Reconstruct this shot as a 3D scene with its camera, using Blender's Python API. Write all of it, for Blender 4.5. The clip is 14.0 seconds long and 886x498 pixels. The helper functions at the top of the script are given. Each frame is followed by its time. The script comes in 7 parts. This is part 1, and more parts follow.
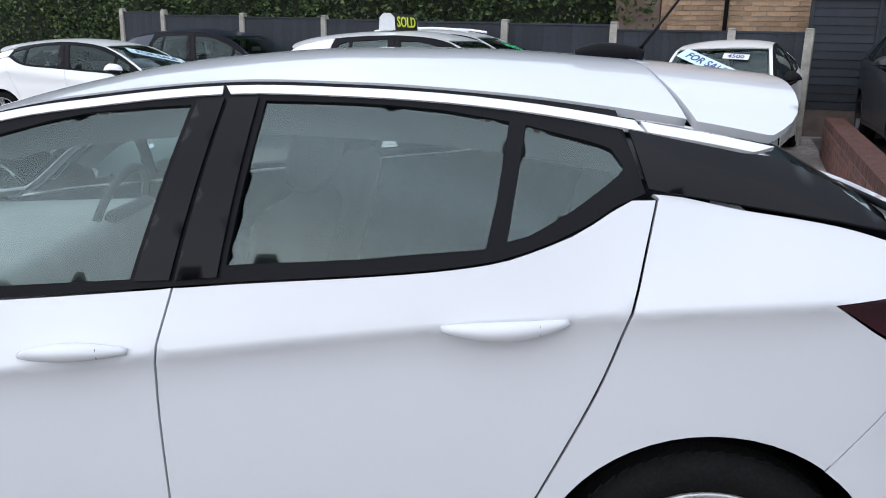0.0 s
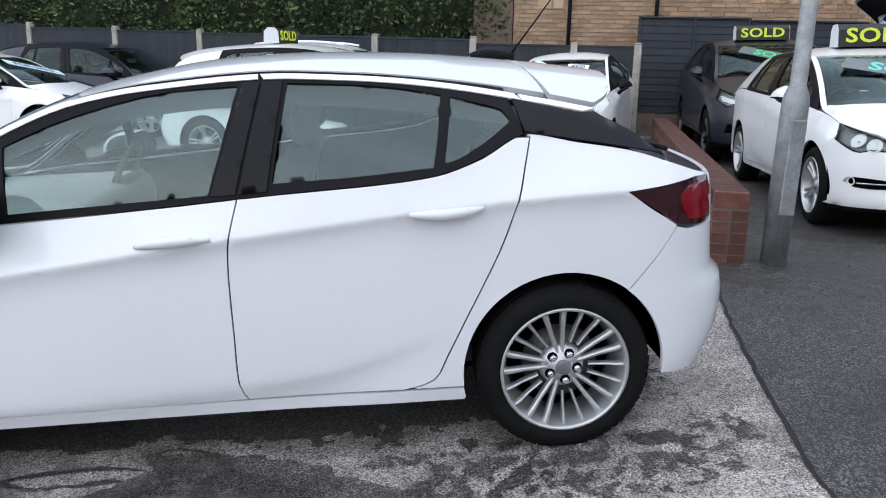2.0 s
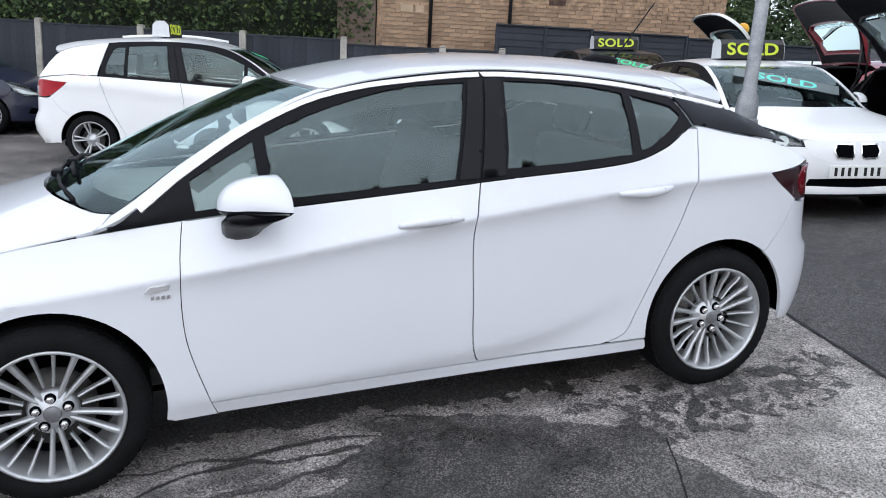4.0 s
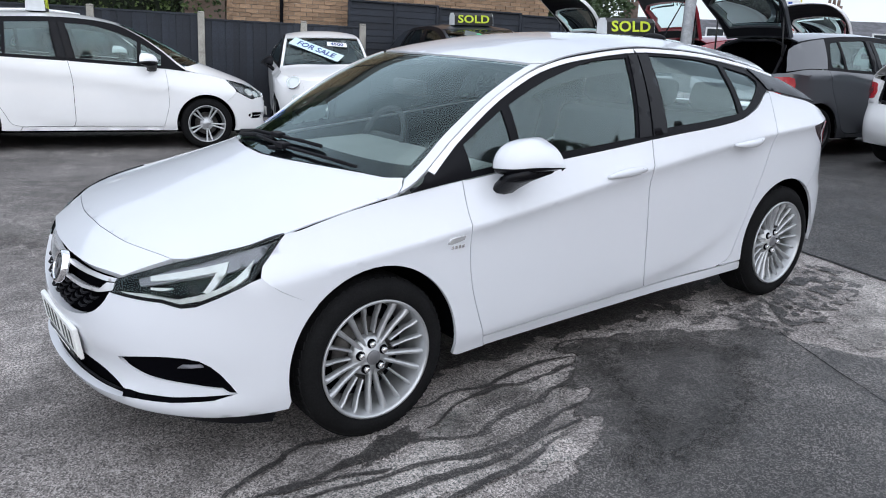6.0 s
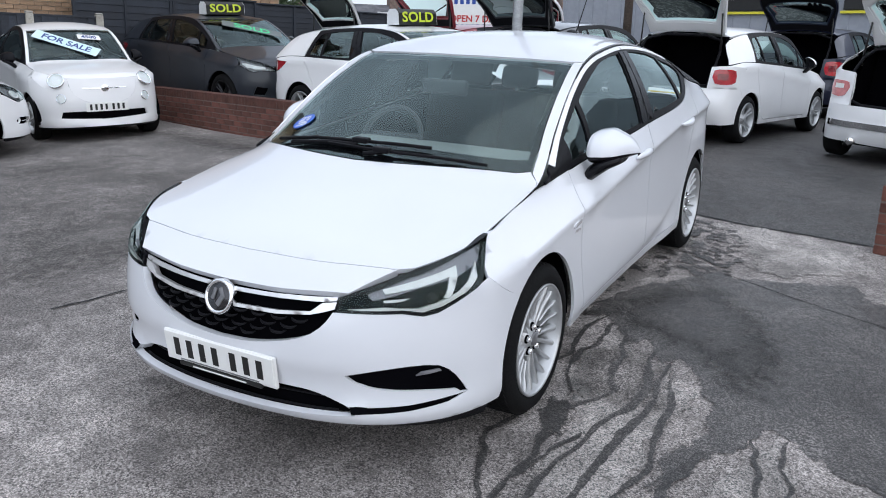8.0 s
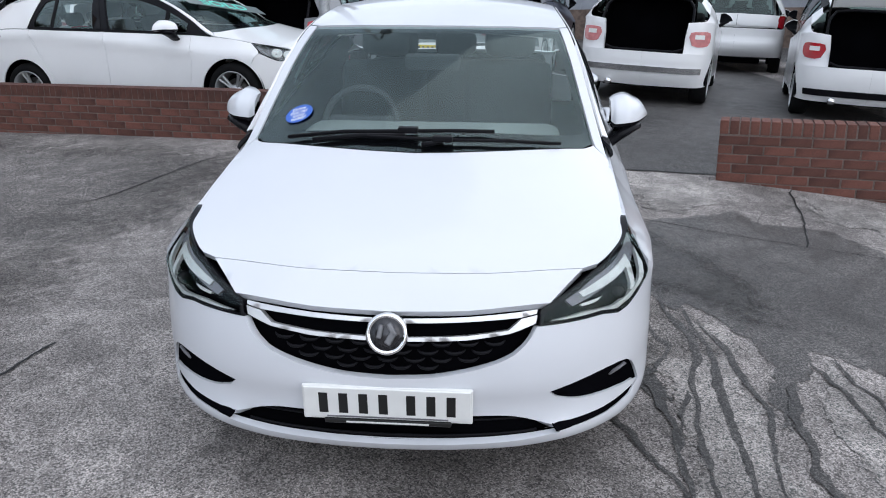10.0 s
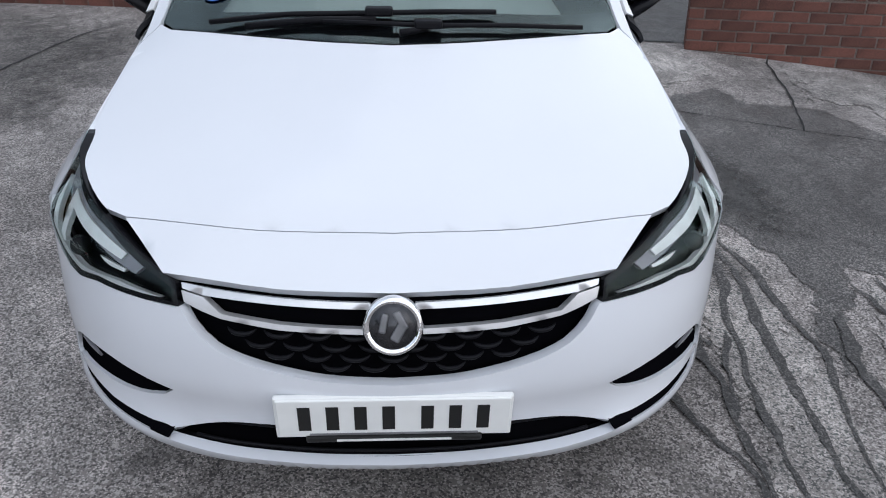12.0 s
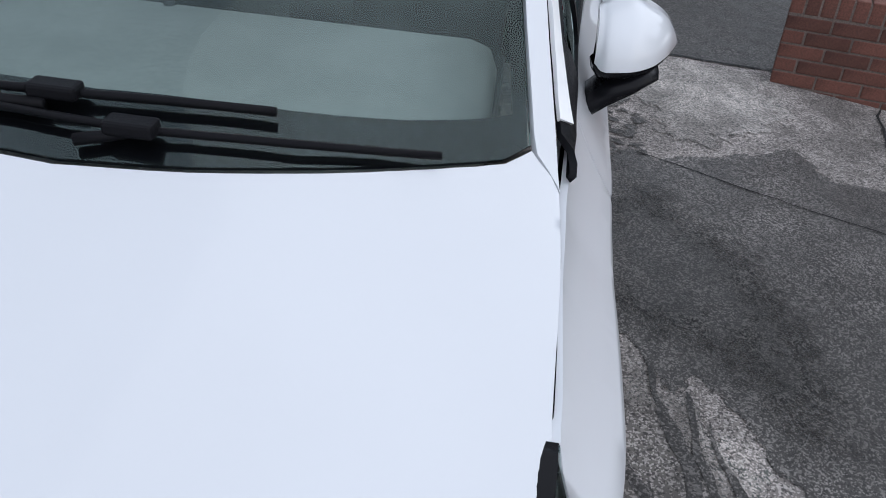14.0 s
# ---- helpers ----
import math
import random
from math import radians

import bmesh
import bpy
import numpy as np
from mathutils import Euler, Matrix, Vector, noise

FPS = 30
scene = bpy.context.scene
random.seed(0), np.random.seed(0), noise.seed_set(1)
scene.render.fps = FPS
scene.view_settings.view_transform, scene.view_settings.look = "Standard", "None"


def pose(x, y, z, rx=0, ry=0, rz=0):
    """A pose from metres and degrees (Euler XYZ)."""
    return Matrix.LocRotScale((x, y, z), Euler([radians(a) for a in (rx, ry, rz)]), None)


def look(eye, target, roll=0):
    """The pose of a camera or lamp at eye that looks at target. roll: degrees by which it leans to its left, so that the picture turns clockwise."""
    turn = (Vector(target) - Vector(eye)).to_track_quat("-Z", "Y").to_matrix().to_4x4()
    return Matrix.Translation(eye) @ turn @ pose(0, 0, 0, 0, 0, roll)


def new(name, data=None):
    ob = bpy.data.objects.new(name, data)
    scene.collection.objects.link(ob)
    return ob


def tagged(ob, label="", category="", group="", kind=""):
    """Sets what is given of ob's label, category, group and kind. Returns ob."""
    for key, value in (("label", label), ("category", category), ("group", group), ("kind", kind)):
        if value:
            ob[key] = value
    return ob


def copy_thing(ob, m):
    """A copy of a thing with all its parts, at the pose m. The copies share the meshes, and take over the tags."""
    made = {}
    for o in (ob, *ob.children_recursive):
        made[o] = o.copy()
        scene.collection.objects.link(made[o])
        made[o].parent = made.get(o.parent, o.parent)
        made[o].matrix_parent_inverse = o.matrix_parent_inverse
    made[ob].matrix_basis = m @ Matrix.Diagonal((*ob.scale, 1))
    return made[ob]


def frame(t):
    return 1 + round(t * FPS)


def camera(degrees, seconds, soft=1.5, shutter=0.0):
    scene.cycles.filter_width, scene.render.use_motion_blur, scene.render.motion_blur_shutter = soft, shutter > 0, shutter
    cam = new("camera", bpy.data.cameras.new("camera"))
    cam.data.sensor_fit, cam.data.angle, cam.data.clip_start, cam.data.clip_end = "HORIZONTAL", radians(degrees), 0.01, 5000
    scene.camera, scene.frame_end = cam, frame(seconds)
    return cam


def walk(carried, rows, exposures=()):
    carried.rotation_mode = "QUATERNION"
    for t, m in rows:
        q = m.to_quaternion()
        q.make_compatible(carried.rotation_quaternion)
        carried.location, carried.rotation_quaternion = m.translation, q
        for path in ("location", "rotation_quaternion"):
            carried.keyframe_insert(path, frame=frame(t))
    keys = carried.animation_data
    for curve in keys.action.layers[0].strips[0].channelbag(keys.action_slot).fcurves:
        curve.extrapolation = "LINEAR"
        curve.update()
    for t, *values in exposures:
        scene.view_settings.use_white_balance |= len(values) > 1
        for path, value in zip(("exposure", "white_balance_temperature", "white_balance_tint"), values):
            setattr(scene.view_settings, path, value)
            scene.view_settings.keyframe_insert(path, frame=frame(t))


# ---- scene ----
cam = camera(57.51, 14.0, soft=1.0)
# The yard slopes: LOT lays the plane the car stands on into the upright world.
LOT = Vector((0.066, 0.02, 1.0)).rotation_difference(Vector((0, 0, 1))).to_matrix().to_4x4()
PATH = [
    (0, (0.97, -2.396, 1.498), (0.766, -0.478, 0.97), -2.7),
    (0.5, (0.911, -2.922, 1.498), (0.854, -0.995, 0.968), -2.6),
    (1, (0.889, -3.262, 1.512), (0.887, -1.333, 0.984), -2.7),
    (1.5, (0.903, -3.444, 1.499), (0.946, -1.513, 0.98), -2.6),
    (2, (0.723, -3.546, 1.498), (0.858, -1.617, 0.988), -2.4),
    (2.5, (0.306, -3.647, 1.517), (0.586, -1.732, 1.011), -1.9),
    (3, (-0.13, -3.639, 1.496), (0.302, -1.753, 0.989), -1.4),
    (3.2, (-0.281, -3.639, 1.511), (0.2, -1.766, 1.001), -1.1),
    (5.3, (-2.186, -3.471, 1.57), (-1.208, -1.817, 1.014), 0.2),
    (5.5, (-2.383, -3.41, 1.562), (-1.349, -1.794, 0.997), 0.3),
    (6, (-2.804, -3.252, 1.592), (-1.654, -1.721, 1.013), 0.3),
    (6.5, (-3.25, -3.072, 1.612), (-1.966, -1.656, 1.023), 0.3),
    (7, (-3.605, -2.8, 1.62), (-2.188, -1.52, 1.024), 0.4),
    (7.5, (-3.917, -2.421, 1.637), (-2.364, -1.313, 1.036), 0.6),
    (8, (-4.184, -2.001, 1.671), (-2.515, -1.08, 1.063), 0.8),
    (8.2, (-4.255, -1.83, 1.676), (-2.545, -0.992, 1.065), 0.9),
    (10.3, (-4.389, -0.151, 1.745), (-2.537, -0.117, 0.991), 0.4),
    (10.5, (-4.333, -0.056, 1.747), (-2.496, -0.083, 0.957), 0.7),
    (11, (-4.193, 0.033, 1.722), (-2.392, -0.067, 0.857), 1.1),
    (11.5, (-3.908, 0.016, 1.662), (-2.15, -0.111, 0.715), 1.5),
    (12, (-3.602, -0.016, 1.639), (-1.884, -0.122, 0.619), 1.4),
    (12.5, (-3.287, -0.028, 1.613), (-1.592, -0.086, 0.551), 1.2),
    (13, (-3.016, -0.103, 1.629), (-1.337, -0.109, 0.543), 1.4),
    (13.5, (-2.755, -0.312, 1.672), (-1.128, -0.345, 0.52), 2.9),
    (14, (-2.336, -0.658, 1.598), (-0.708, -0.545, 0.457), 5.3),
]
walk(cam, [(t, LOT @ look(eye, target, roll)) for t, eye, target, roll in PATH], exposures=[(0, 0.34), (3.0, 0.46), (6.0, 0.34), (8.0, 0.26), (10.5, 0.20), (12.0, 0.08), (13.0, -0.02), (14.0, -0.10)])


# ---- sky and sun: a bright overcast day ----
sky = bpy.data.worlds.new("sky")
scene.world, sky.use_nodes = sky, True
nodes, links = sky.node_tree.nodes, sky.node_tree.links
air = nodes.new("ShaderNodeTexSky")
air.sky_type, air.sun_disc, air.sun_elevation, air.sun_rotation = "NISHITA", False, radians(29), radians(204)
air.air_density, air.dust_density, air.ozone_density = 1.0, 1.0, 1.0
cloud, veil = nodes.new("ShaderNodeTexNoise"), nodes.new("ShaderNodeMapRange")
cloud.inputs["Scale"].default_value, cloud.inputs["Detail"].default_value = 2.2, 6.0
links.new(nodes.new("ShaderNodeTexCoord").outputs["Generated"], cloud.inputs["Vector"])
links.new(cloud.outputs["Fac"], veil.inputs[0])
for i, v in zip((1, 2, 3, 4), (0.34, 0.66, 4.4, 9.2)):
    veil.inputs[i].default_value = v
tone, over = nodes.new("ShaderNodeMix"), nodes.new("ShaderNodeMix")
tone.data_type, over.data_type = "RGBA", "RGBA"
tone.blend_type = "MULTIPLY"
tone.inputs[0].default_value, over.inputs[0].default_value = 1.0, 0.8
tone.inputs[6].default_value = (0.87, 0.965, 1.13, 1)
links.new(veil.outputs[0], tone.inputs[7])
links.new(air.outputs[0], over.inputs[6])
links.new(tone.outputs[2], over.inputs[7])
links.new(over.outputs[2], nodes["Background"].inputs[0])
nodes["Background"].inputs[1].default_value = 0.132
sun = new("sun", bpy.data.lights.new("sun", "SUN"))
sun.data.energy, sun.data.angle, sun.data.color = 1.5, radians(160), (0.97, 0.98, 1.01)
sun.matrix_basis = look((0, 0, 5.4), (3.9, 8.9, 0))


def bisect_right(xs, q):
    """How many of the sorted values are at most q."""
    lo, hi = 0, len(xs)
    while lo < hi:
        mid = (lo + hi) // 2
        lo, hi = (lo, mid) if q < xs[mid] else (mid + 1, hi)
    return lo


def pchip(pts):
    """A monotone cubic through (x, value) points."""
    x, y = np.array(pts, float).T
    h = np.diff(x)
    d = np.diff(y) / h
    m = np.zeros(len(x))
    for i in range(1, len(x) - 1):
        if d[i - 1] * d[i] > 0:
            a, b = 2 * h[i] + h[i - 1], h[i] + 2 * h[i - 1]
            m[i] = (a + b) / (a / d[i - 1] + b / d[i])
    m[0], m[-1] = d[0], d[-1]

    xs, ys, hs, ms = x.tolist(), y.tolist(), h.tolist(), m.tolist()

    def at(q):
        q = min(max(float(q), xs[0]), xs[-1])
        i = min(bisect_right(xs, q) - 1, len(xs) - 2)
        t = (q - xs[i]) / hs[i]
        return ys[i] * (1 + 2 * t) * (1 - t) ** 2 + hs[i] * ms[i] * t * (1 - t) ** 2 + ys[i + 1] * t * t * (3 - 2 * t) + hs[i] * ms[i + 1] * t * t * (t - 1)
    return at


def curve(pts, step=0.03, closed=False):
    """A smooth dense polyline through 2D points (Catmull-Rom)."""
    p = [np.array(q, float) for q in pts]
    n, out = len(p), []
    for i in range(n if closed else n - 1):
        a, b, c, d = (p[(i - 1) % n], p[i], p[(i + 1) % n], p[(i + 2) % n]) if closed else (p[max(i - 1, 0)], p[i], p[i + 1], p[min(i + 2, n - 1)])
        k = max(1, int(np.linalg.norm(c - b) / step))
        for j in range(k):
            t = j / k
            out.append(0.5 * (2 * b + (c - a) * t + (2 * a - 5 * b + 4 * c - d) * t * t + (3 * b - a - 3 * c + d) * t ** 3))
    if not closed:
        out.append(p[-1])
    return [(float(q[0]), float(q[1])) for q in out]


class Shape:
    """A car's skin: the tub below the windows over (s, z), the cabin's side over (x, z), the bonnet, screens and roof over (x, y).
    The front points to -x, the left side is at -y, z = 0 is the ground and s > 0 runs from the nose round the left side."""

    def __init__(self, plan, belt, rail, centre, inset, bulge=0.02, crown=2.4):
        self.plan = np.array(curve(plan, 0.02))
        self.arc = np.concatenate([[0], np.cumsum(np.hypot(*np.diff(self.plan, axis=0).T))])
        self.end, self.known = float(self.arc[-1]), {}
        self.belt, self.centre, self.inset, self.bulge, self.crown = pchip(belt), pchip(centre), inset, bulge, crown
        self.rail_y, self.rail_z = pchip([(x, y) for x, y, z in rail]), pchip([(x, z) for x, y, z in rail])

    def sx(self, x):
        return float(np.interp(x, self.plan[:, 0], self.arc))

    def sy(self, y):
        """s at the nose for a distance y to the left of the middle."""
        wide = int(np.argmax(self.plan[:, 1]))
        return math.copysign(float(np.interp(abs(y), self.plan[:wide, 1], self.arc[:wide])), y)

    def tub(self, s, z):
        key = (s, z)
        if key not in self.known:
            self.known[key] = self.tub_at(s, z)
        return self.known[key]

    def tub_at(self, s, z):
        a = min(abs(s), self.end)
        at = lambda q: np.array([np.interp(q, self.arc, self.plan[:, 0]), np.interp(q, self.arc, self.plan[:, 1])])  # noqa: E731
        p, t = at(a), at(min(a + 0.03, self.end)) - at(max(a - 0.03, 0))
        n = np.array([-t[1], t[0]]) / np.hypot(*t)
        if a < 0.03 or a > self.end - 0.03:
            n = np.array([-1.0 if a < 1 else 1.0, 0.0])
        d = self.inset(p[0], z, abs(n[0]))
        q = p - d * n
        return (q[0], -math.copysign(q[1], s) if s else 0.0, z)

    def side(self, x, z):
        zb, zr = self.belt(x), self.rail_z(x)
        t = (z - zb) / max(zr - zb, 0.05)
        yb = -self.tub(self.sx(x), zb)[1]
        return (x, -(yb + (self.rail_y(x) - yb) * t + self.bulge * 4 * t * (1 - t)), z)

    def top(self, x, y):
        zc, zr = self.centre(x), self.rail_z(x)
        return (x, y, zc + (zr - zc) * (abs(y) / self.rail_y(x)) ** self.crown)


# ---- the white hatchback's skin ----
crease = pchip([(-2.3, 0.66), (-0.9, 0.755), (0.18, 0.865), (1.16, 0.945), (1.6, 0.96), (2.2, 0.965)])
lean = pchip([(-2.0, 0.5), (-0.6, 0.62), (0.0, 0.50), (0.5, 0.40), (0.9, 0.36), (1.5, 0.75), (2.1, 0.75)])
scoop = pchip([(-1.0, 0.29), (-0.5, 0.30), (0.18, 0.325), (0.5, 0.36), (0.75, 0.44), (0.95, 0.52)])


def hatch_inset(x, z, nose):
    """How far the skin lies inside the widest plan outline; nose: 1 where it faces ahead or astern, 0 on the flanks."""
    c = crease(x)
    up, down = max(0.0, z - c), max(0.0, c - z)
    d = lean(x) * up * (1 - math.exp(-up / 0.012)) + 0.024 * (1 - math.exp(-down / 0.045)) * math.exp(-down / 0.22)
    k = max(0.0, 1 - abs(x - 0.0) / 1.15)
    d += 0.019 * min(1, 3 * k) * min(1.0, max(0.0, (1.0 - x) / 0.6)) * (1 / (1 + math.exp(-(scoop(x) - z) / 0.012))) * math.exp(-((z - scoop(x) + 0.07) / 0.09) ** 2)
    d += 0.35 * max(0.0, 0.30 - z) ** 1.3
    if x < -0.80 and z > 0.62:  # the wing rolls over to the bonnet
        r = min(1.0, (z - 0.62) / (shoulder(x) - 0.62)) ** 2.4 * min(1.0, (-0.80 - x) / 0.35)
        d = d * (1 - r) + rolled(x) * r
    front = fr_x(z) if x < 0 else re_x(z)
    return d * (1 - nose ** 2) + front * nose ** 2


shoulder = pchip([(-2.2, 0.70), (-1.9, 0.775), (-1.61, 0.83), (-1.35, 0.875), (-1.12, 0.905), (-0.8, 0.943)])
rolled = pchip([(-2.0, 0.05), (-1.61, 0.121), (-1.35, 0.134), (-1.12, 0.128), (-0.95, 0.130), (-0.80, 0.122)])
fr_x = pchip([(0.15, 0.16), (0.20, 0.07), (0.245, 0.005), (0.27, 0.0), (0.31, 0.035), (0.36, 0.035), (0.45, 0.015), (0.52, 0.02), (0.62, 0.045), (0.69, 0.075), (0.75, 0.14), (0.83, 0.32)])
re_x = pchip([(0.15, 0.25), (0.25, 0.12), (0.40, 0.015), (0.50, 0.0), (0.58, 0.01), (0.62, 0.05), (0.9, 0.06), (1.05, 0.12), (1.2, 0.2)])
hatch = Shape(
    plan=[(-2.255, 0.0), (-2.245, 0.20), (-2.205, 0.425), (-2.12, 0.615), (-1.98, 0.768), (-1.80, 0.866), (-1.60, 0.902), (-1.33, 0.908), (-1.0, 0.900), (-0.5, 0.895), (0.2, 0.895), (0.8, 0.897), (1.30, 0.905),
          (1.62, 0.888), (1.82, 0.828), (1.955, 0.72), (2.03, 0.55), (2.065, 0.30), (2.07, 0.0)],
    belt=[(-2.2, 0.70), (-1.9, 0.775), (-1.61, 0.83), (-1.35, 0.875), (-1.12, 0.902), (-0.8, 0.932), (-0.54, 0.947), (0.0, 0.981), (0.34, 1.004), (0.76, 1.027), (0.9, 1.043), (1.05, 1.088), (1.22, 1.16), (1.4, 1.125), (1.6, 1.088), (1.75, 1.04), (1.9, 0.99), (2.1, 0.97)],
    rail=[(-2.2, 0.78, 0.60), (-1.9, 0.785, 0.76), (-1.61, 0.772, 0.832), (-1.35, 0.775, 0.878), (-1.12, 0.765, 0.915), (-0.83, 0.715, 1.098), (-0.6, 0.68, 1.232), (-0.31, 0.64, 1.345), (-0.06, 0.615, 1.385),
          (0.32, 0.60, 1.405), (0.61, 0.598, 1.388), (0.94, 0.595, 1.35), (1.2, 0.59, 1.305), (1.45, 0.58, 1.25), (1.75, 0.56, 1.17), (2.1, 0.56, 1.08)],
    centre=[(-2.2, 0.655), (-2.1, 0.725), (-1.95, 0.80), (-1.7, 0.875), (-1.45, 0.945), (-1.32, 0.985), (-1.0, 1.135), (-0.7, 1.258), (-0.45, 1.347), (-0.2, 1.405), (0.1, 1.445), (0.4, 1.454), (0.8, 1.438), (1.2, 1.398), (1.6, 1.340), (1.85, 1.29), (2.1, 1.2)],
    inset=hatch_inset)


boxy = Shape(  # the same tub under a taller, longer cabin
    plan=[(-2.255, 0.0), (-2.245, 0.20), (-2.205, 0.42), (-2.12, 0.60), (-1.98, 0.745), (-1.80, 0.845), (-1.60, 0.893), (-1.33, 0.908), (-1.0, 0.900), (-0.5, 0.895), (0.2, 0.895), (0.8, 0.897), (1.30, 0.900),
          (1.66, 0.880), (1.86, 0.828), (1.975, 0.72), (2.04, 0.55), (2.067, 0.30), (2.07, 0.0)],
    belt=[(-2.2, 0.70), (-1.9, 0.775), (-1.61, 0.83), (-1.35, 0.875), (-1.12, 0.902), (-0.8, 0.932), (-0.54, 0.947), (0.0, 0.975), (0.34, 0.992), (0.76, 1.010), (1.22, 1.030), (1.5, 1.035), (1.7, 1.02), (1.9, 0.99), (2.1, 0.97)],
    rail=[(-2.2, 0.78, 0.60), (-1.9, 0.785, 0.76), (-1.61, 0.772, 0.832), (-1.35, 0.775, 0.878), (-1.12, 0.765, 0.915), (-0.83, 0.725, 1.105), (-0.6, 0.695, 1.245), (-0.31, 0.665, 1.362), (-0.06, 0.648, 1.398),
          (0.32, 0.638, 1.415), (0.61, 0.635, 1.410), (0.94, 0.630, 1.396), (1.2, 0.625, 1.374), (1.45, 0.615, 1.342), (1.62, 0.60, 1.305), (1.75, 0.585, 1.25), (1.9, 0.57, 1.16), (2.1, 0.56, 1.05)],
    centre=[(-2.2, 0.655), (-2.1, 0.725), (-1.95, 0.80), (-1.7, 0.875), (-1.45, 0.945), (-1.32, 0.985), (-1.0, 1.135), (-0.7, 1.262), (-0.45, 1.352), (-0.2, 1.412), (0.1, 1.452), (0.4, 1.464), (0.8, 1.458), (1.2, 1.436), (1.6, 1.395), (1.85, 1.345), (2.1, 1.25)],
    inset=hatch_inset)


from mathutils.geometry import delaunay_2d_cdt


def inside(pts, poly):
    """Which of the 2D points lie within the polygon."""
    pts, poly = np.asarray(pts, float), np.asarray(poly, float)
    hit = np.zeros(len(pts), bool)
    a, b = poly, np.roll(poly, -1, axis=0)
    for (x0, y0), (x1, y1) in zip(a, b):
        if y0 == y1:
            continue
        cross = ((pts[:, 1] < y0) != (pts[:, 1] < y1)) & (pts[:, 0] < (x1 - x0) * (pts[:, 1] - y0) / (y1 - y0) + x0)
        hit ^= cross
    return hit


def dense(poly, step):
    out = []
    for a, b in zip(poly, poly[1:] + poly[:1]):
        k = max(1, int(math.hypot(b[0] - a[0], b[1] - a[1]) / step + 0.5))
        out += [(a[0] + (b[0] - a[0]) * j / k, a[1] + (b[1] - a[1]) * j / k) for j in range(k)]
    return out


def shrunk(poly, d):
    """The polygon drawn in by d (out where d is negative)."""
    p = np.array(poly, float)
    area = np.sum(p[:, 0] * np.roll(p[:, 1], -1) - np.roll(p[:, 0], -1) * p[:, 1])
    e = np.roll(p, -1, axis=0) - p
    n = np.stack([-e[:, 1], e[:, 0]], 1) * np.sign(area)
    n /= np.maximum(np.hypot(n[:, 0], n[:, 1]), 1e-9)[:, None]
    m = n + np.roll(n, 1, axis=0)
    m /= np.maximum((m * n).sum(1), 0.5)[:, None]
    return [(float(a), float(b)) for a, b in p + d * m]


def flat_mesh(outline, holes, step, lines=()):
    """Triangles over a 2D outline with holes: points and faces. lines: polylines that edges follow."""
    loops = [dense(outline, step)] + [dense(h, step) for h in holes]
    pts, edges = [], []
    for lp in loops:
        k = len(pts)
        pts += lp
        edges += [(k + i, k + (i + 1) % len(lp)) for i in range(len(lp))]
    rim = np.array(pts)
    lo, hi = rim.min(0), rim.max(0)
    g = np.array([(x + (0.5 * step if j % 2 else 0), y) for j, y in enumerate(np.arange(lo[1] + step * 0.5, hi[1], step * 0.87)) for x in np.arange(lo[0], hi[0], step)]).reshape(-1, 2)
    if len(g):
        keep = inside(g, outline)
        for h in holes:
            keep &= ~inside(g, h)
        g = g[keep]
    if len(g):
        near = np.array([np.min(np.hypot(*(rim - q).T)) for q in g])
        g = g[near > 0.45 * step]
    for ln in lines:
        q = np.array(ln)
        ok = inside(q, outline)
        for h in holes:
            ok &= ~inside(q, h)
        ok &= np.array([np.min(np.hypot(*(rim - p).T)) for p in q]) > 0.006
        if len(g):
            g = g[np.array([np.min(np.hypot(*(q - p).T)) for p in g]) > 0.5 * step]
        k, run = len(pts), -2
        for i in np.nonzero(ok)[0].tolist():
            pts.append((float(q[i][0]), float(q[i][1])))
            if i == run + 1:
                edges.append((len(pts) - 2, len(pts) - 1))
            run = i
    allp = [Vector(p) for p in pts] + [Vector((float(a), float(b))) for a, b in g]
    vs, _, fs, *_ = delaunay_2d_cdt(allp, edges, [], 0, 1e-7)
    mid = np.array([[sum(vs[i][0] for i in f) / 3, sum(vs[i][1] for i in f) / 3] for f in fs])
    keep = inside(mid, outline)
    for h in holes:
        keep &= ~inside(mid, h)
    return [(v[0], v[1]) for v in vs], [list(f) for f, k in zip(fs, keep) if k]


def raw(name, verts, faces, material, parent=None, label="", smooth=True):
    """Links plain mesh data as ONE mesh object."""
    me = bpy.data.meshes.new(name)
    me.from_pydata([tuple(v) for v in verts], [], faces)
    me.validate()
    if material:
        me.materials.append(material)
    if smooth:
        me.shade_smooth()
    ob = new(name, me)
    ob.parent = parent
    if label:
        ob["label"] = label
    return ob


def part(name, bm, material, parent=None, label="", smooth=False):
    """Links a bmesh as ONE mesh object under a thing or a part."""
    me = bpy.data.meshes.new(name)
    bmesh.ops.recalc_face_normals(bm, faces=bm.faces)
    bm.to_mesh(me)
    bm.free()
    me.materials.append(material)
    if smooth:
        me.shade_smooth()
    ob = new(name, me)
    ob.parent = parent
    if label:
        ob["label"] = label
    return ob


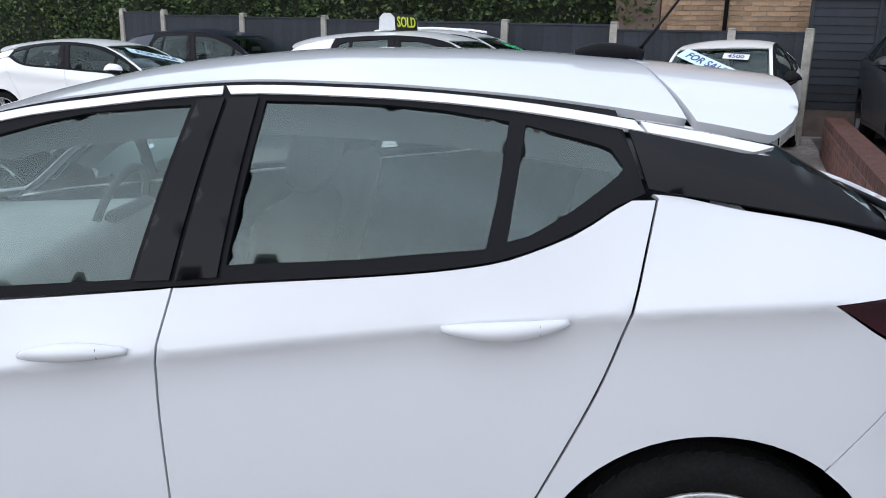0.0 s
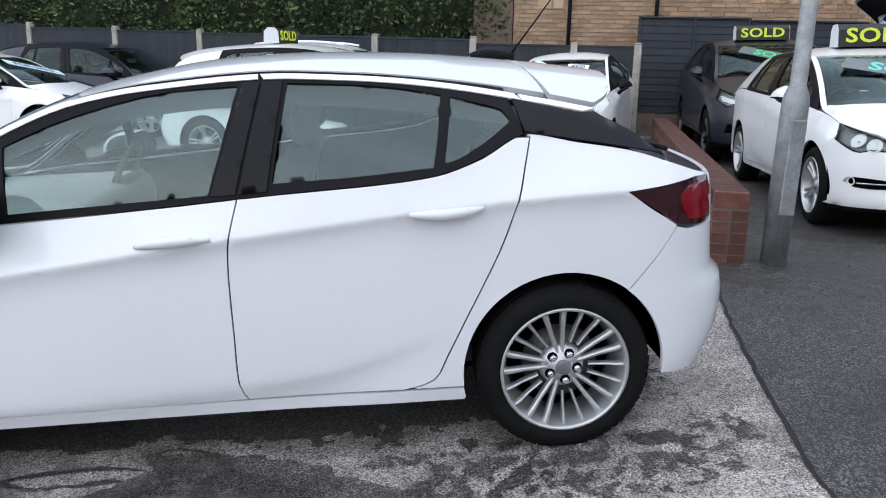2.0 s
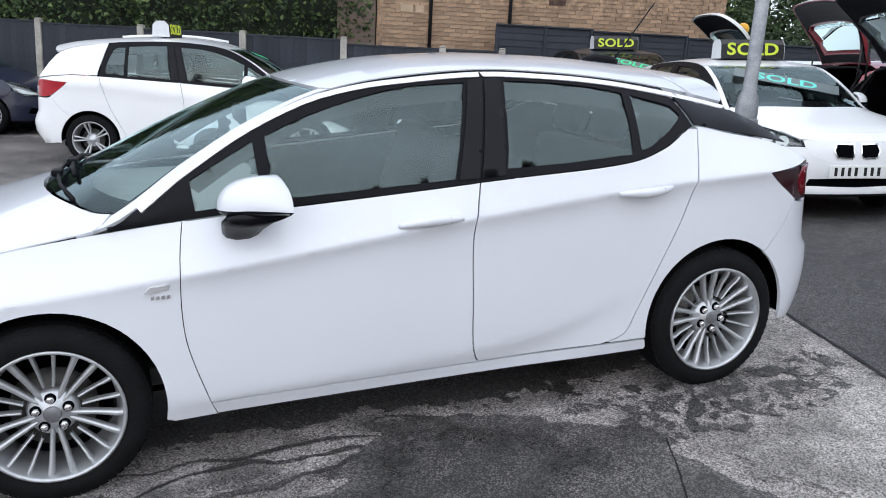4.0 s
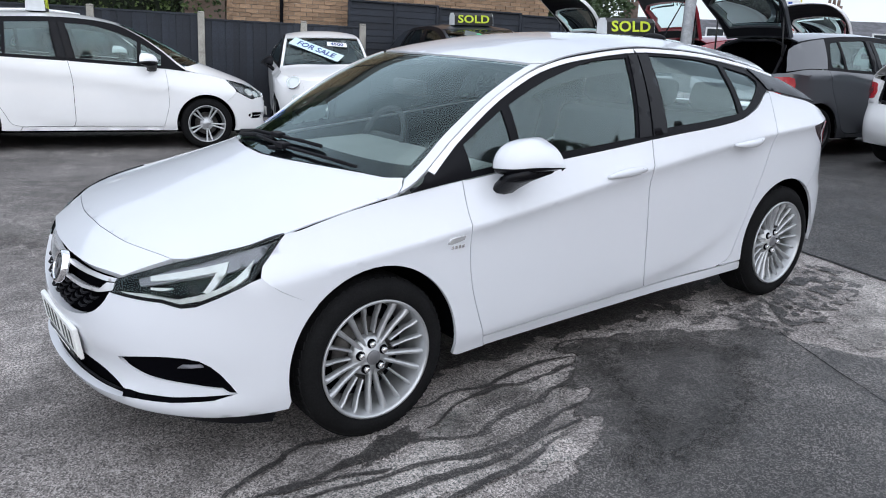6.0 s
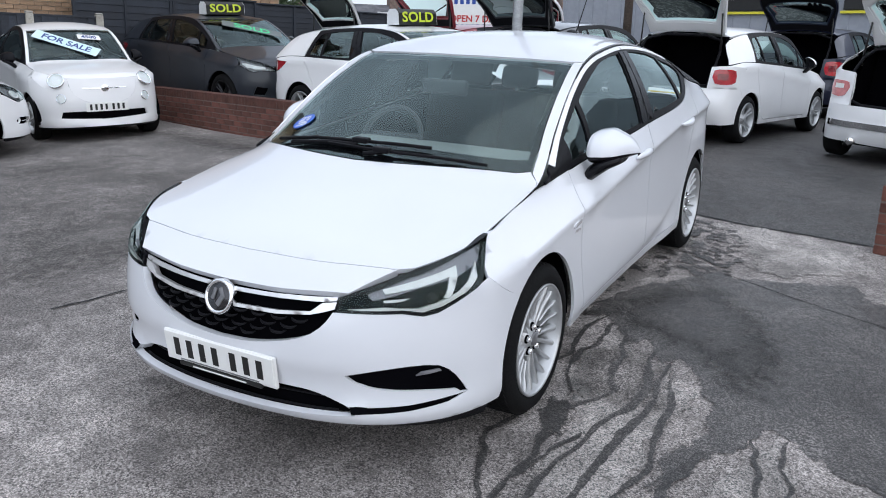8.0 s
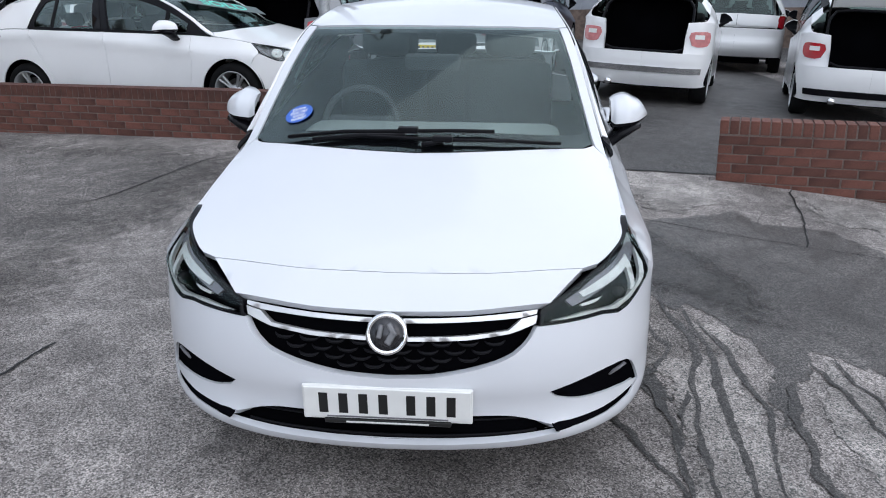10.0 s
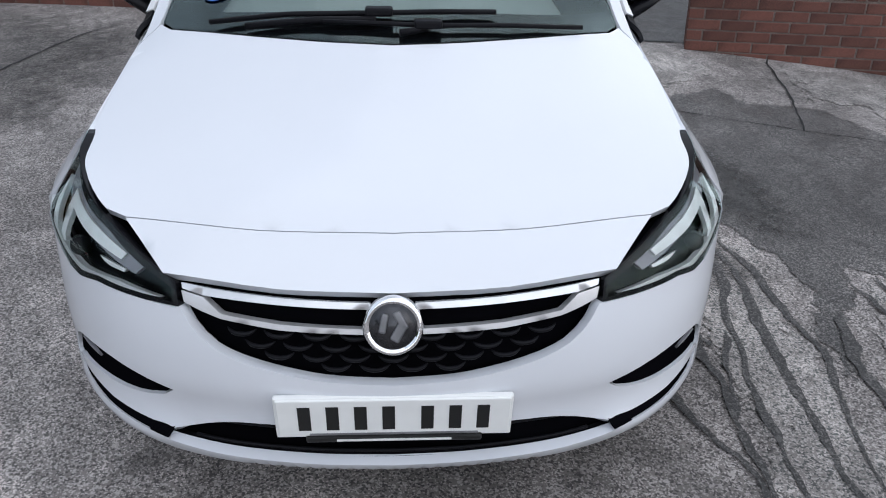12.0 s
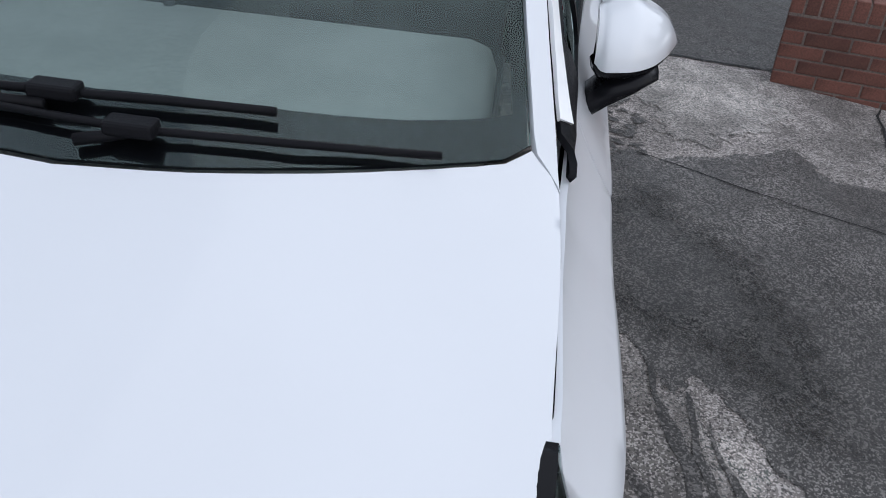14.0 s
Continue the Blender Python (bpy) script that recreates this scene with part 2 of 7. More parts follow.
def block(lo, hi, bevel=0.0, m=None, bm=None):
    """A box with rounded edges, as a bmesh."""
    bm = bm or bmesh.new()
    made = bmesh.ops.create_cube(bm, size=1)["verts"]
    for v in made:
        v.co = Vector([lo[i] + (v.co[i] + 0.5) * (hi[i] - lo[i]) for i in range(3)])
    if bevel:
        es = list({e for v in made for e in v.link_edges})
        made = list({v for f in bmesh.ops.bevel(bm, geom=es, offset=bevel, segments=2, profile=0.5, affect="EDGES")["faces"] for v in f.verts} | {v for v in made if v.is_valid})
    if m:
        bmesh.ops.transform(bm, matrix=m, verts=[v for v in made if v.is_valid])
    return bm


def turned(profile, n, axis="y", arc=2 * math.pi, start=0.0):
    """A surface of revolution from (radius, along) pairs: vertices and faces."""
    closed = abs(arc - 2 * math.pi) < 1e-6
    cols = n if closed else n + 1
    verts, faces = [], []
    for i in range(cols):
        a = start + arc * i / n
        for r, h in profile:
            c, s = r * math.cos(a), r * math.sin(a)
            verts.append((c, h, s) if axis == "y" else (c, s, h))
    k = len(profile)
    for i in range(n):
        j = (i + 1) % cols
        for q in range(k - 1):
            faces.append((i * k + q, j * k + q, j * k + q + 1, i * k + q + 1))
    return verts, faces


def tube(path, r, n=8, taper=None):
    """A round bar along 3D points: vertices and faces."""
    p = [Vector(q) for q in path]
    verts, faces = [], []
    for i, q in enumerate(p):
        t = (p[min(i + 1, len(p) - 1)] - p[max(i - 1, 0)]).normalized()
        u = t.cross(Vector((0, 0, 1)) if abs(t.z) < 0.9 else Vector((1, 0, 0))).normalized()
        w = t.cross(u)
        rr = r if taper is None else r * taper[i]
        verts += [tuple(q + rr * (math.cos(2 * math.pi * k / n) * u + math.sin(2 * math.pi * k / n) * w)) for k in range(n)]
    for i in range(len(p) - 1):
        faces += [(i * n + k, i * n + (k + 1) % n, (i + 1) * n + (k + 1) % n, (i + 1) * n + k) for k in range(n)]
    faces += [tuple(range(n))[::-1], tuple(range((len(p) - 1) * n, len(p) * n))]
    return verts, faces


def writing(text, size, depth=0.002, spacing=1.0):
    """Mesh data of words in the built-in font, centred, in the x-y plane."""
    cu = bpy.data.curves.new("words", "FONT")
    cu.body, cu.size, cu.extrude, cu.align_x, cu.align_y, cu.space_character, cu.resolution_u = text, size, depth, "CENTER", "CENTER", spacing, 3
    cu.offset = 0.022 * size
    ob = new("words", cu)
    me = bpy.data.meshes.new_from_object(ob.evaluated_get(bpy.context.evaluated_depsgraph_get()))
    bpy.data.objects.remove(ob)
    me.materials.clear()
    return me


# ---- materials ----
def stuff(name, base, rough=0.5, metal=0.0, coat=0.0, spots=(), grain=0.0, grain_size=200.0, bump=0.0, mottle=0.0, mottle_size=3.0, vary=0.0, spec=0.5):
    """A surface: base colour mottled at a large and a fine scale, with a fine relief. spots: (colour, size, from, to) stains."""
    m = bpy.data.materials.new(name)
    m.use_nodes = True
    nt = m.node_tree
    b = nt.nodes["Principled BSDF"]
    b.inputs["Roughness"].default_value, b.inputs["Metallic"].default_value = rough, metal
    b.inputs["Coat Weight"].default_value, b.inputs["Coat Roughness"].default_value = coat, 0.04
    b.inputs["Specular IOR Level"].default_value = spec
    geo = nt.nodes.new("ShaderNodeTexCoord").outputs["Object"]

    def noise(size, detail=4.0, rough_=0.55):
        n = nt.nodes.new("ShaderNodeTexNoise")
        n.inputs["Scale"].default_value, n.inputs["Detail"].default_value, n.inputs["Roughness"].default_value = size, detail, rough_
        nt.links.new(geo, n.inputs["Vector"])
        return n.outputs["Fac"]

    def mix(kind, fac, a, c):
        n = nt.nodes.new("ShaderNodeMix")
        n.data_type, n.blend_type = "RGBA", kind
        for sock, v in ((n.inputs[0], fac), (n.inputs[6], a), (n.inputs[7], c)):
            if isinstance(v, bpy.types.NodeSocket):
                nt.links.new(v, sock)
            else:
                sock.default_value = v if not isinstance(v, tuple) else (*v, 1)[:4]
        return n.outputs[2]

    def ramp(fac, lo, hi, a=0.0, c=1.0):
        n = nt.nodes.new("ShaderNodeMapRange")
        n.interpolation_type = "SMOOTHSTEP"
        nt.links.new(fac, n.inputs[0])
        for i, v in zip((1, 2, 3, 4), (lo, hi, a, c)):
            n.inputs[i].default_value = v
        return n.outputs[0]

    def grey(fac):
        n = nt.nodes.new("ShaderNodeCombineColor")
        for i in range(3):
            nt.links.new(fac, n.inputs[i])
        return n.outputs[0]

    col = base
    if mottle:
        col = mix("MULTIPLY", 1.0, col, grey(ramp(noise(mottle_size), 0.3, 0.7, 1 - mottle, 1 + mottle)))
    if grain:
        g = noise(grain_size, 2.0, 0.7)
        col = mix("MULTIPLY", 1.0, col, grey(ramp(g, 0.3, 0.7, 1 - grain, 1 + grain)))
    if vary:
        info = nt.nodes.new("ShaderNodeObjectInfo").outputs["Random"]
        col = mix("MULTIPLY", 1.0, col, grey(ramp(info, 0, 1, 1 - vary, 1 + vary)))
    for colour, size, lo, hi in spots:
        col = mix("MIX", ramp(noise(size, 5.0, 0.6), lo, hi), col, colour)
    if isinstance(col, tuple):
        b.inputs["Base Color"].default_value = (*col, 1)
    else:
        nt.links.new(col, b.inputs["Base Color"])
    if bump:
        n = nt.nodes.new("ShaderNodeBump")
        n.inputs["Strength"].default_value, n.inputs["Distance"].default_value = 1.0, bump
        nt.links.new(noise(grain_size, 3.0, 0.7), n.inputs["Height"])
        nt.links.new(n.outputs[0], b.inputs["Normal"])
    return m


def glass(name, tint, rough=0.0, ior=1.5):
    """Thin tinted glass: clear with a gloss that grows at grazing angles."""
    m = bpy.data.materials.new(name)
    m.use_nodes = True
    nt = m.node_tree
    nt.nodes.remove(nt.nodes["Principled BSDF"])
    clear, gloss, mixer, fres = (nt.nodes.new(k) for k in ("ShaderNodeBsdfTransparent", "ShaderNodeBsdfGlossy", "ShaderNodeMixShader", "ShaderNodeFresnel"))
    clear.inputs[0].default_value = (*tint, 1)
    gloss.inputs["Color"].default_value = (0.82, 1.0, 0.985, 1)
    gloss.inputs["Roughness"].default_value, fres.inputs[0].default_value = rough, ior
    nt.links.new(fres.outputs[0], mixer.inputs[0])
    nt.links.new(clear.outputs[0], mixer.inputs[1])
    nt.links.new(gloss.outputs[0], mixer.inputs[2])
    nt.links.new(mixer.outputs[0], nt.nodes["Material Output"].inputs[0])
    return m


PAINT = stuff("white_paint", (0.70, 0.714, 0.75), 0.35, coat=0.9, mottle=0.012, mottle_size=1.5, spec=0.4)
PAINT_OLD = stuff("white_paint_matt", (0.83, 0.83, 0.835), 0.38, coat=0.8, mottle=0.02, mottle_size=2.0)
NAVY = stuff("navy_paint", (0.012, 0.015, 0.035), 0.35, coat=0.5, spec=0.3, mottle=0.05)
GREY_PAINT = stuff("grey_metallic_paint", (0.020, 0.024, 0.032), 0.35, metal=0.0, coat=0.5, spec=0.3, grain=0.08, grain_size=900)
CHARCOAL = stuff("charcoal_metallic_paint", (0.085, 0.088, 0.098), 0.32, metal=0.5, coat=1.0, grain=0.08, grain_size=900)
RED_PAINT = stuff("dark_red_paint", (0.22, 0.012, 0.022), 0.3, coat=1.0, mottle=0.04)
YELLOW_PAINT = stuff("yellow_paint", (0.75, 0.48, 0.02), 0.35, coat=0.8, mottle=0.04)
BROWN_PAINT = stuff("bronze_paint", (0.05, 0.042, 0.035), 0.3, metal=0.4, coat=1.0, grain=0.06, grain_size=900)
TRIM = stuff("black_trim_plastic", (0.008, 0.008, 0.010), 0.45, spec=0.10, grain=0.15, grain_size=600, bump=0.0004)
GLOSS = stuff("gloss_black_panel", (0.007, 0.007, 0.009), 0.25, mottle=0.1, spec=0.16)
# near-black without gloss; shade of recesses and gaps put into the colour
VOID = stuff("recess_shade_black", (0.003, 0.003, 0.004), 0.9, mottle=0.2, spec=0.0)
RUBBER = stuff("tyre_rubber", (0.009, 0.009, 0.0095), 0.8, grain=0.2, grain_size=120, mottle=0.15, mottle_size=9, bump=0.0006, spec=0.10)
ALLOY = stuff("silver_alloy", (0.52, 0.53, 0.54), 0.36, metal=0.7, mottle=0.06, mottle_size=14, grain=0.04, grain_size=700)
ALLOY_DARK = stuff("dark_alloy", (0.05, 0.05, 0.055), 0.35, metal=0.8, mottle=0.1, mottle_size=14)
CHROME = stuff("chrome", (0.86, 0.86, 0.87), 0.07, metal=1.0, mottle=0.03, mottle_size=25)
SATIN = stuff("satin_bright_strip", (0.86, 0.86, 0.87), 0.35, metal=0.15, mottle=0.03, mottle_size=20)
BRIGHT_BAR = stuff("bright_grille_bar", (0.80, 0.80, 0.81), 0.25, metal=0.6, mottle=0.04, mottle_size=25)
BADGE_GREY = stuff("smoked_badge_metal", (0.07, 0.07, 0.075), 0.22, metal=0.8, mottle=0.2, mottle_size=60)
IRON = stuff("brake_iron", (0.10, 0.095, 0.09), 0.5, metal=0.8, mottle=0.3, mottle_size=20)
PLATE = stuff("white_reflective_plate", (0.82, 0.82, 0.80), 0.35, mottle=0.02, mottle_size=20)
PLATE_Y = stuff("yellow_reflective_plate", (0.75, 0.55, 0.03), 0.35, mottle=0.03, mottle_size=20)
INK = stuff("black_ink", (0.01, 0.01, 0.01), 0.45, mottle=0.1)
CLOTH = stuff("dark_seat_cloth", (0.060, 0.064, 0.068), 0.9, grain=0.08, grain_size=60, mottle=0.15, mottle_size=5)
CABIN = stuff("cabin_plastic", (0.06, 0.062, 0.066), 0.6, grain=0.08, grain_size=80, mottle=0.1)
# dashboard lightened: the windscreen's haze is put into its colour
DASH = stuff("haze_grey_dashboard", (0.38, 0.40, 0.39), 0.7, grain=0.06, grain_size=80, mottle=0.08, mottle_size=6)
LINING = stuff("grey_headlining", (0.48, 0.48, 0.47), 0.9, grain=0.05, grain_size=80, mottle=0.05)
HATCH_LAMP = stuff("deep_red_lamp_lens", (0.20, 0.006, 0.014), 0.12, coat=1.0, mottle=0.25, mottle_size=20)
RED_LAMP = stuff("red_lamp_lens", (0.42, 0.008, 0.018), 0.12, coat=1.0, mottle=0.15, mottle_size=20)
DARK_LAMP = stuff("smoked_lamp_lens", (0.035, 0.006, 0.010), 0.12, coat=1.0, mottle=0.15, mottle_size=20)
PINK_LAMP = stuff("pale_red_lamp_lens", (0.62, 0.22, 0.22), 0.15, coat=1.0, mottle=0.15, mottle_size=20)
LAMP_GREY = stuff("lamp_housing", (0.20, 0.20, 0.21), 0.3, metal=0.3, mottle=0.2, mottle_size=15)
LAMP_SILVER = stuff("lamp_silver_bezel", (0.24, 0.24, 0.265), 0.35, metal=0.2, mottle=0.1, mottle_size=20)
LAMP_WHITE = stuff("lamp_light_guide", (0.78, 0.79, 0.78), 0.3, metal=0.0, mottle=0.06, mottle_size=30)
WINDOW = glass("window_glass", (0.80, 0.90, 0.885), 0.0, 1.85)
SCREEN = glass("windscreen_glass", (0.86, 0.95, 0.935), 0.0, 1.62)
DARK_WINDOW = glass("privacy_glass", (0.38, 0.42, 0.43), 0.0, 1.5)
COVER = glass("lamp_cover", (0.97, 0.98, 0.98), 0.0, 1.35)
SIGN_BLACK = stuff("black_sign_board", (0.012, 0.012, 0.012), 0.4, mottle=0.15, mottle_size=8)
SIGN_LIME = stuff("lime_letters", (0.62, 0.72, 0.05), 0.5, mottle=0.06, mottle_size=20)
SIGN_END = stuff("white_sign_end", (0.62, 0.64, 0.65), 0.5, mottle=0.05, mottle_size=10)
GREEN_INK = stuff("green_letters", (0.05, 0.72, 0.28), 0.5, mottle=0.05, mottle_size=20)
AQUA_INK = stuff("turquoise_letters", (0.14, 0.72, 0.60), 0.5, mottle=0.05, mottle_size=20)
PALE_BLUE = stuff("pale_blue_strip", (0.62, 0.80, 0.84), 0.5, mottle=0.04, mottle_size=10)
NAVY_INK = stuff("navy_letters", (0.03, 0.06, 0.22), 0.5, mottle=0.05, mottle_size=20)


# ---- cars ----
def linear(pts):
    x, y = np.array(pts, float).T
    return lambda q: float(np.interp(q, x, y) + (0 if x[0] <= q <= x[-1] else (q - np.clip(q, x[0], x[-1]))))


ZERO = Matrix()
wheel_meshes = {}


def wheel(key, r, rim, width, spokes, alloy, detail):
    """One wheel about the origin, its face to -y, built once for each kind: an object with its parts."""
    n = 96 if detail else 48
    h = width / 2
    verts, faces = turned([(rim - 0.012, h - 0.02), (rim + 0.012, h), (r - 0.03, h), (r - 0.006, h - 0.02), (r, h - 0.045), (r, -h + 0.045), (r - 0.006, -h + 0.02), (r - 0.028, -h - 0.002), (rim + 0.035, -h - 0.006),
                           (rim + 0.012, -h - 0.002), (rim + 0.004, -h + 0.008), (rim - 0.012, -h + 0.03)], n)
    wh = raw("wheel", *turned([(rim + 0.006, -h + 0.004), (rim + 0.008, -h - 0.004), (rim + 0.004, -h - 0.008), (rim - 0.003, -h - 0.006), (rim - 0.006, -h + 0.006), (rim - 0.014, -h + 0.03), (rim - 0.03, 0.0), (rim - 0.02, h - 0.01)], n), alloy)
    raw("tyre", verts, faces, RUBBER, wh, "black tyre")
    if detail:
        bm = bmesh.new()
        for k in range(60):  # tread blocks on the shoulders
            a = 2 * math.pi * k / 60
            for y0 in (-h + 0.02, h - 0.052):
                block((r - 0.016, y0, -0.0135), (r - 0.0015, y0 + 0.032, 0.0135), 0, Matrix.Rotation(a, 4, "Y") @ Matrix.Rotation(0.25, 4, "X"), bm)
            for y0 in (-0.045, -0.012, 0.02):
                block((r - 0.006, y0, -0.0145), (r + 0.0010, y0 + 0.024, 0.0150), 0, Matrix.Rotation(a + 0.03, 4, "Y"), bm)
        part("tread", bm, RUBBER, wh)
    raw("brake_disc", *turned([(0.0, -0.005), (0.14, -0.005), (0.14, 0.01), (0.0, 0.01)], 32), IRON, wh)
    # near-black disc behind the spokes: shade of the wheel's depth as colour
    raw("barrel_shade", *turned([(rim - 0.04, 0.03), (0.13, 0.035), (0.0, 0.035)], 32), VOID, wh)
    face = -h + 0.022
    me = {}
    for long in (True, False):
        inner = 0.055 if long else 0.095
        k = 1.0 if long else 0.62
        k = k if spokes >= 16 else 1.25
        rows = [(inner, 0.0075 * k, 0.014), ((inner + rim) / 2, 0.0082 * k, 0.006), (rim - 0.03, 0.0100 * k, -0.008), (rim - 0.004, 0.0118 * k, -0.010)]
        vs, fs = [], []
        for q, w, dy in rows:
            vs += [(q, face + dy + 0.026, -w * 1.1), (q, face + dy + 0.005, -w), (q, face + dy, -w * 0.35), (q, face + dy, w * 0.35), (q, face + dy + 0.005, w), (q, face + dy + 0.026, w * 1.1)]
        for i in range(len(rows) - 1):
            fs += [(i * 6 + k, i * 6 + k + 1, (i + 1) * 6 + k + 1, (i + 1) * 6 + k) for k in range(5)]
        me[long] = (vs, fs)
    made = {}
    for k in range(spokes):
        long = k % 4 < 2 if spokes >= 16 else True
        if long not in made:
            made[long] = ob = raw("spoke", *me[long], alloy, wh)
        else:
            ob = new("spoke", made[long].data)
            ob.parent = wh
        ob.matrix_basis = Matrix.Rotation(2 * math.pi * (k + (0 if spokes >= 16 else 0.28 * (1 - 2 * (k % 2)))) / spokes, 4, "Y")
    raw("hub", *turned([(0.0, face + 0.006), (0.03, face + 0.006), (0.034, face + 0.012), (0.075, face + 0.018), (0.085, face + 0.05)], 32), alloy, wh)
    if detail:
        raw("hub_cap", *turned([(0.0, face - 0.002), (0.024, face - 0.002), (0.029, face + 0.002), (0.029, face + 0.012)], 28), LAMP_GREY, wh, "grey centre cap")
        bolt = hole = None
        for k in range(5):
            if bolt is None:
                bolt = ob = raw("wheel_bolt", *turned([(0.0, face - 0.004), (0.010, face - 0.004), (0.013, face), (0.013, face + 0.02)], 6), CHROME, wh)
            else:
                ob = new("wheel_bolt", bolt.data)
                ob.parent = wh
            # flat near-black disc round the bolt: the hole's shade put in as colour
            if hole is None:
                hole = rec = raw("bolt_recess", *turned([(0.0, face + 0.011), (0.018, face + 0.011), (0.019, face + 0.016), (0.019, face + 0.03)], 18), VOID, wh)
            else:
                rec = new("bolt_recess", hole.data)
                rec.parent = wh
            a = -2 * math.pi * (k / 5 + 2.5 / 20)
            rec.location = ob.location = (0.053 * math.cos(a), 0, 0.053 * math.sin(a))
    wheel_meshes[key] = wh
    return wh


class Car:
    """Builds one car under an Empty at its base. fx, fz: how its lengths and heights differ from the hatchback's; wide: its width against it."""

    def __init__(self, name, label, paint, fx=None, fz=None, wide=1.0, fine=1.0, base=hatch):
        self.root = tagged(new(name), label, "car")
        self.paint, self.shape, self.fine, self.wide = paint, base, fine, wide
        self.fx, self.fz = linear(fx or [(-3, -3), (3, 3)]), linear(fz or [(-1, -1), (3, 3)])
        self.ix, self.iz = linear([(b, a) for a, b in fx or [(-3, -3), (3, 3)]]), linear([(b, a) for a, b in fz or [(-1, -1), (3, 3)]])

    def at(self, kind, u, v, lift=0.0):
        f = {"tub": self.shape.tub, "side": self.shape.side, "top": self.shape.top}[kind]
        p = np.array(f(u, v))
        if lift:
            h = 0.006
            n = np.cross(np.array(f(u + h, v)) - f(u - h, v), np.array(f(u, v + h)) - f(u, v - h))
            n /= max(np.linalg.norm(n), 1e-9)
            out = p - np.array([np.clip(p[0], -1.3, 1.3), 0, 0.6]) if kind != "top" else np.array([0, 0, 1.0])
            p = p + lift * n * (1 if n @ out > 0 else -1)
        return (self.fx(p[0]), p[1] * self.wide, self.fz(p[2]))

    def panel(self, name, kind, outline, material, parent=None, holes=(), lift=0.0, depth=0.014, step=0.045, gap=0.0027, sides=(1, -1), label="", turn=None, lines=()):
        """A pressed panel over an outline of the skin, with turned-in edges; on the left (1), the right (-1) or across the middle (0). Returns the last."""
        step /= self.fine
        outline = shrunk(list(outline), gap) if gap else list(outline)
        pts, faces = flat_mesh(outline, [list(h) for h in holes], step, lines)
        skin = [self.at(kind, u, v, lift) for u, v in pts]
        mean = np.zeros(3)
        for f in faces[:: max(1, len(faces) // 40)]:
            a, b, c = (np.array(skin[i]) for i in f)
            mid = (a + b + c) / 3
            out = mid - np.array([np.clip(mid[0], -1.3, 1.3), 0, 0.6]) if kind != "top" else np.array([0, 0, 1.0])
            mean[0] += np.cross(b - a, c - a) @ out
        if mean[0] < 0:
            faces = [f[::-1] for f in faces]
        if depth:
            used = {}
            for f in faces:
                for a, b in zip(f, f[1:] + f[:1]):
                    used[(a, b)] = used.get((a, b), 0) + 1
            rim = [(a, b) for a, b in used if (b, a) not in used]
            k, low = len(skin), {}
            for i in {q for e in rim for q in e}:
                low[i] = (k, k + 1)
                skin += [skin[i], self.at(kind, *pts[i], lift - depth)]
                k += 2
            faces = faces + [[low[b][0], low[a][0], low[a][1], low[b][1]] for a, b in rim]
        ob = None
        for side in sides:
            vs = skin if side >= 0 else [(x, -y, z) for x, y, z in skin]
            host = parent[side] if isinstance(parent, dict) else parent or self.root
            ob = raw(name, vs, faces if side >= 0 else [f[::-1] for f in faces], material, host, label)
            if turn is not None:
                turn[side] = ob
        return ob

    def wheels(self, key, front, rear, track, r, rim, width, spokes, alloy, detail=False):
        first = key not in wheel_meshes
        src = wheel(key, r, rim, width, spokes, alloy, detail) if first else wheel_meshes[key]
        for i, (x, sd) in enumerate(((front, 1), (rear, 1), (front, -1), (rear, -1))):
            m = Matrix.Translation((x, -sd * (track - width / 2), r)) @ Matrix.Rotation(0 if sd > 0 else math.pi, 4, "Z") @ Matrix.Rotation(0.5 * i + 0.13, 4, "Y")
            if first and i == 0:
                src.matrix_basis = m
                src.parent = self.root
                continue
            c = copy_thing(src, m)
            c.parent = self.root

    def arch(self, x, r, R):
        """The wheel opening, over (s, z), closed below the sill."""
        up = [(x + R * math.cos(a), r + R * math.sin(a)) for a in np.linspace(-0.55, math.pi + 0.55, 40)]
        return [(self.shape.sx(self.ix(px)), self.iz(pz)) for px, pz in up]

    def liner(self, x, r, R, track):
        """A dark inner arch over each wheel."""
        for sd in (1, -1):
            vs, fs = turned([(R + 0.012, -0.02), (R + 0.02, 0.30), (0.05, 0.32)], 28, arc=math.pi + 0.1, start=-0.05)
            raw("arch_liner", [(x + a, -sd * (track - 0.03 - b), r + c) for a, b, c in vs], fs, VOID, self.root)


def join_xz(car, pts):
    """Side outline points (x, z) as (s, z)."""
    return [(car.shape.sx(x), z) for x, z in pts]


# ---- the white hatchback ----
FRONT_GAP = curve([(-0.86, 0.932), (-0.885, 0.77), (-0.885, 0.53), (-0.82, 0.285)])
MID_GAP = curve([(0.227, 0.998), (0.184, 0.81), (0.178, 0.54), (0.178, 0.35), (0.205, 0.285)])
REAR_GAP = curve([(1.232, 1.150), (1.205, 1.06), (1.172, 0.95), (1.106, 0.78), (0.975, 0.53), (0.912, 0.41), (0.86, 0.32), (0.75, 0.285)])
LAMP_TOP = [(0.50, 0.683), (0.566, 0.705), (0.75, 0.755), (0.95, 0.795), (1.215, 0.831)]
LAMP_LOW = [(1.215, 0.831), (1.10, 0.745), (1.05, 0.702), (0.94, 0.655), (0.86, 0.625), (0.805, 0.618), (0.73, 0.632), (0.60, 0.632), (0.485, 0.628)]
GRILLE_LOW = curve([(0.478, 0.632), (0.455, 0.60), (0.40, 0.555), (0.30, 0.518), (0.15, 0.49), (0.0, 0.482)])


def flip(pts):
    return [(-a, b) for a, b in pts]


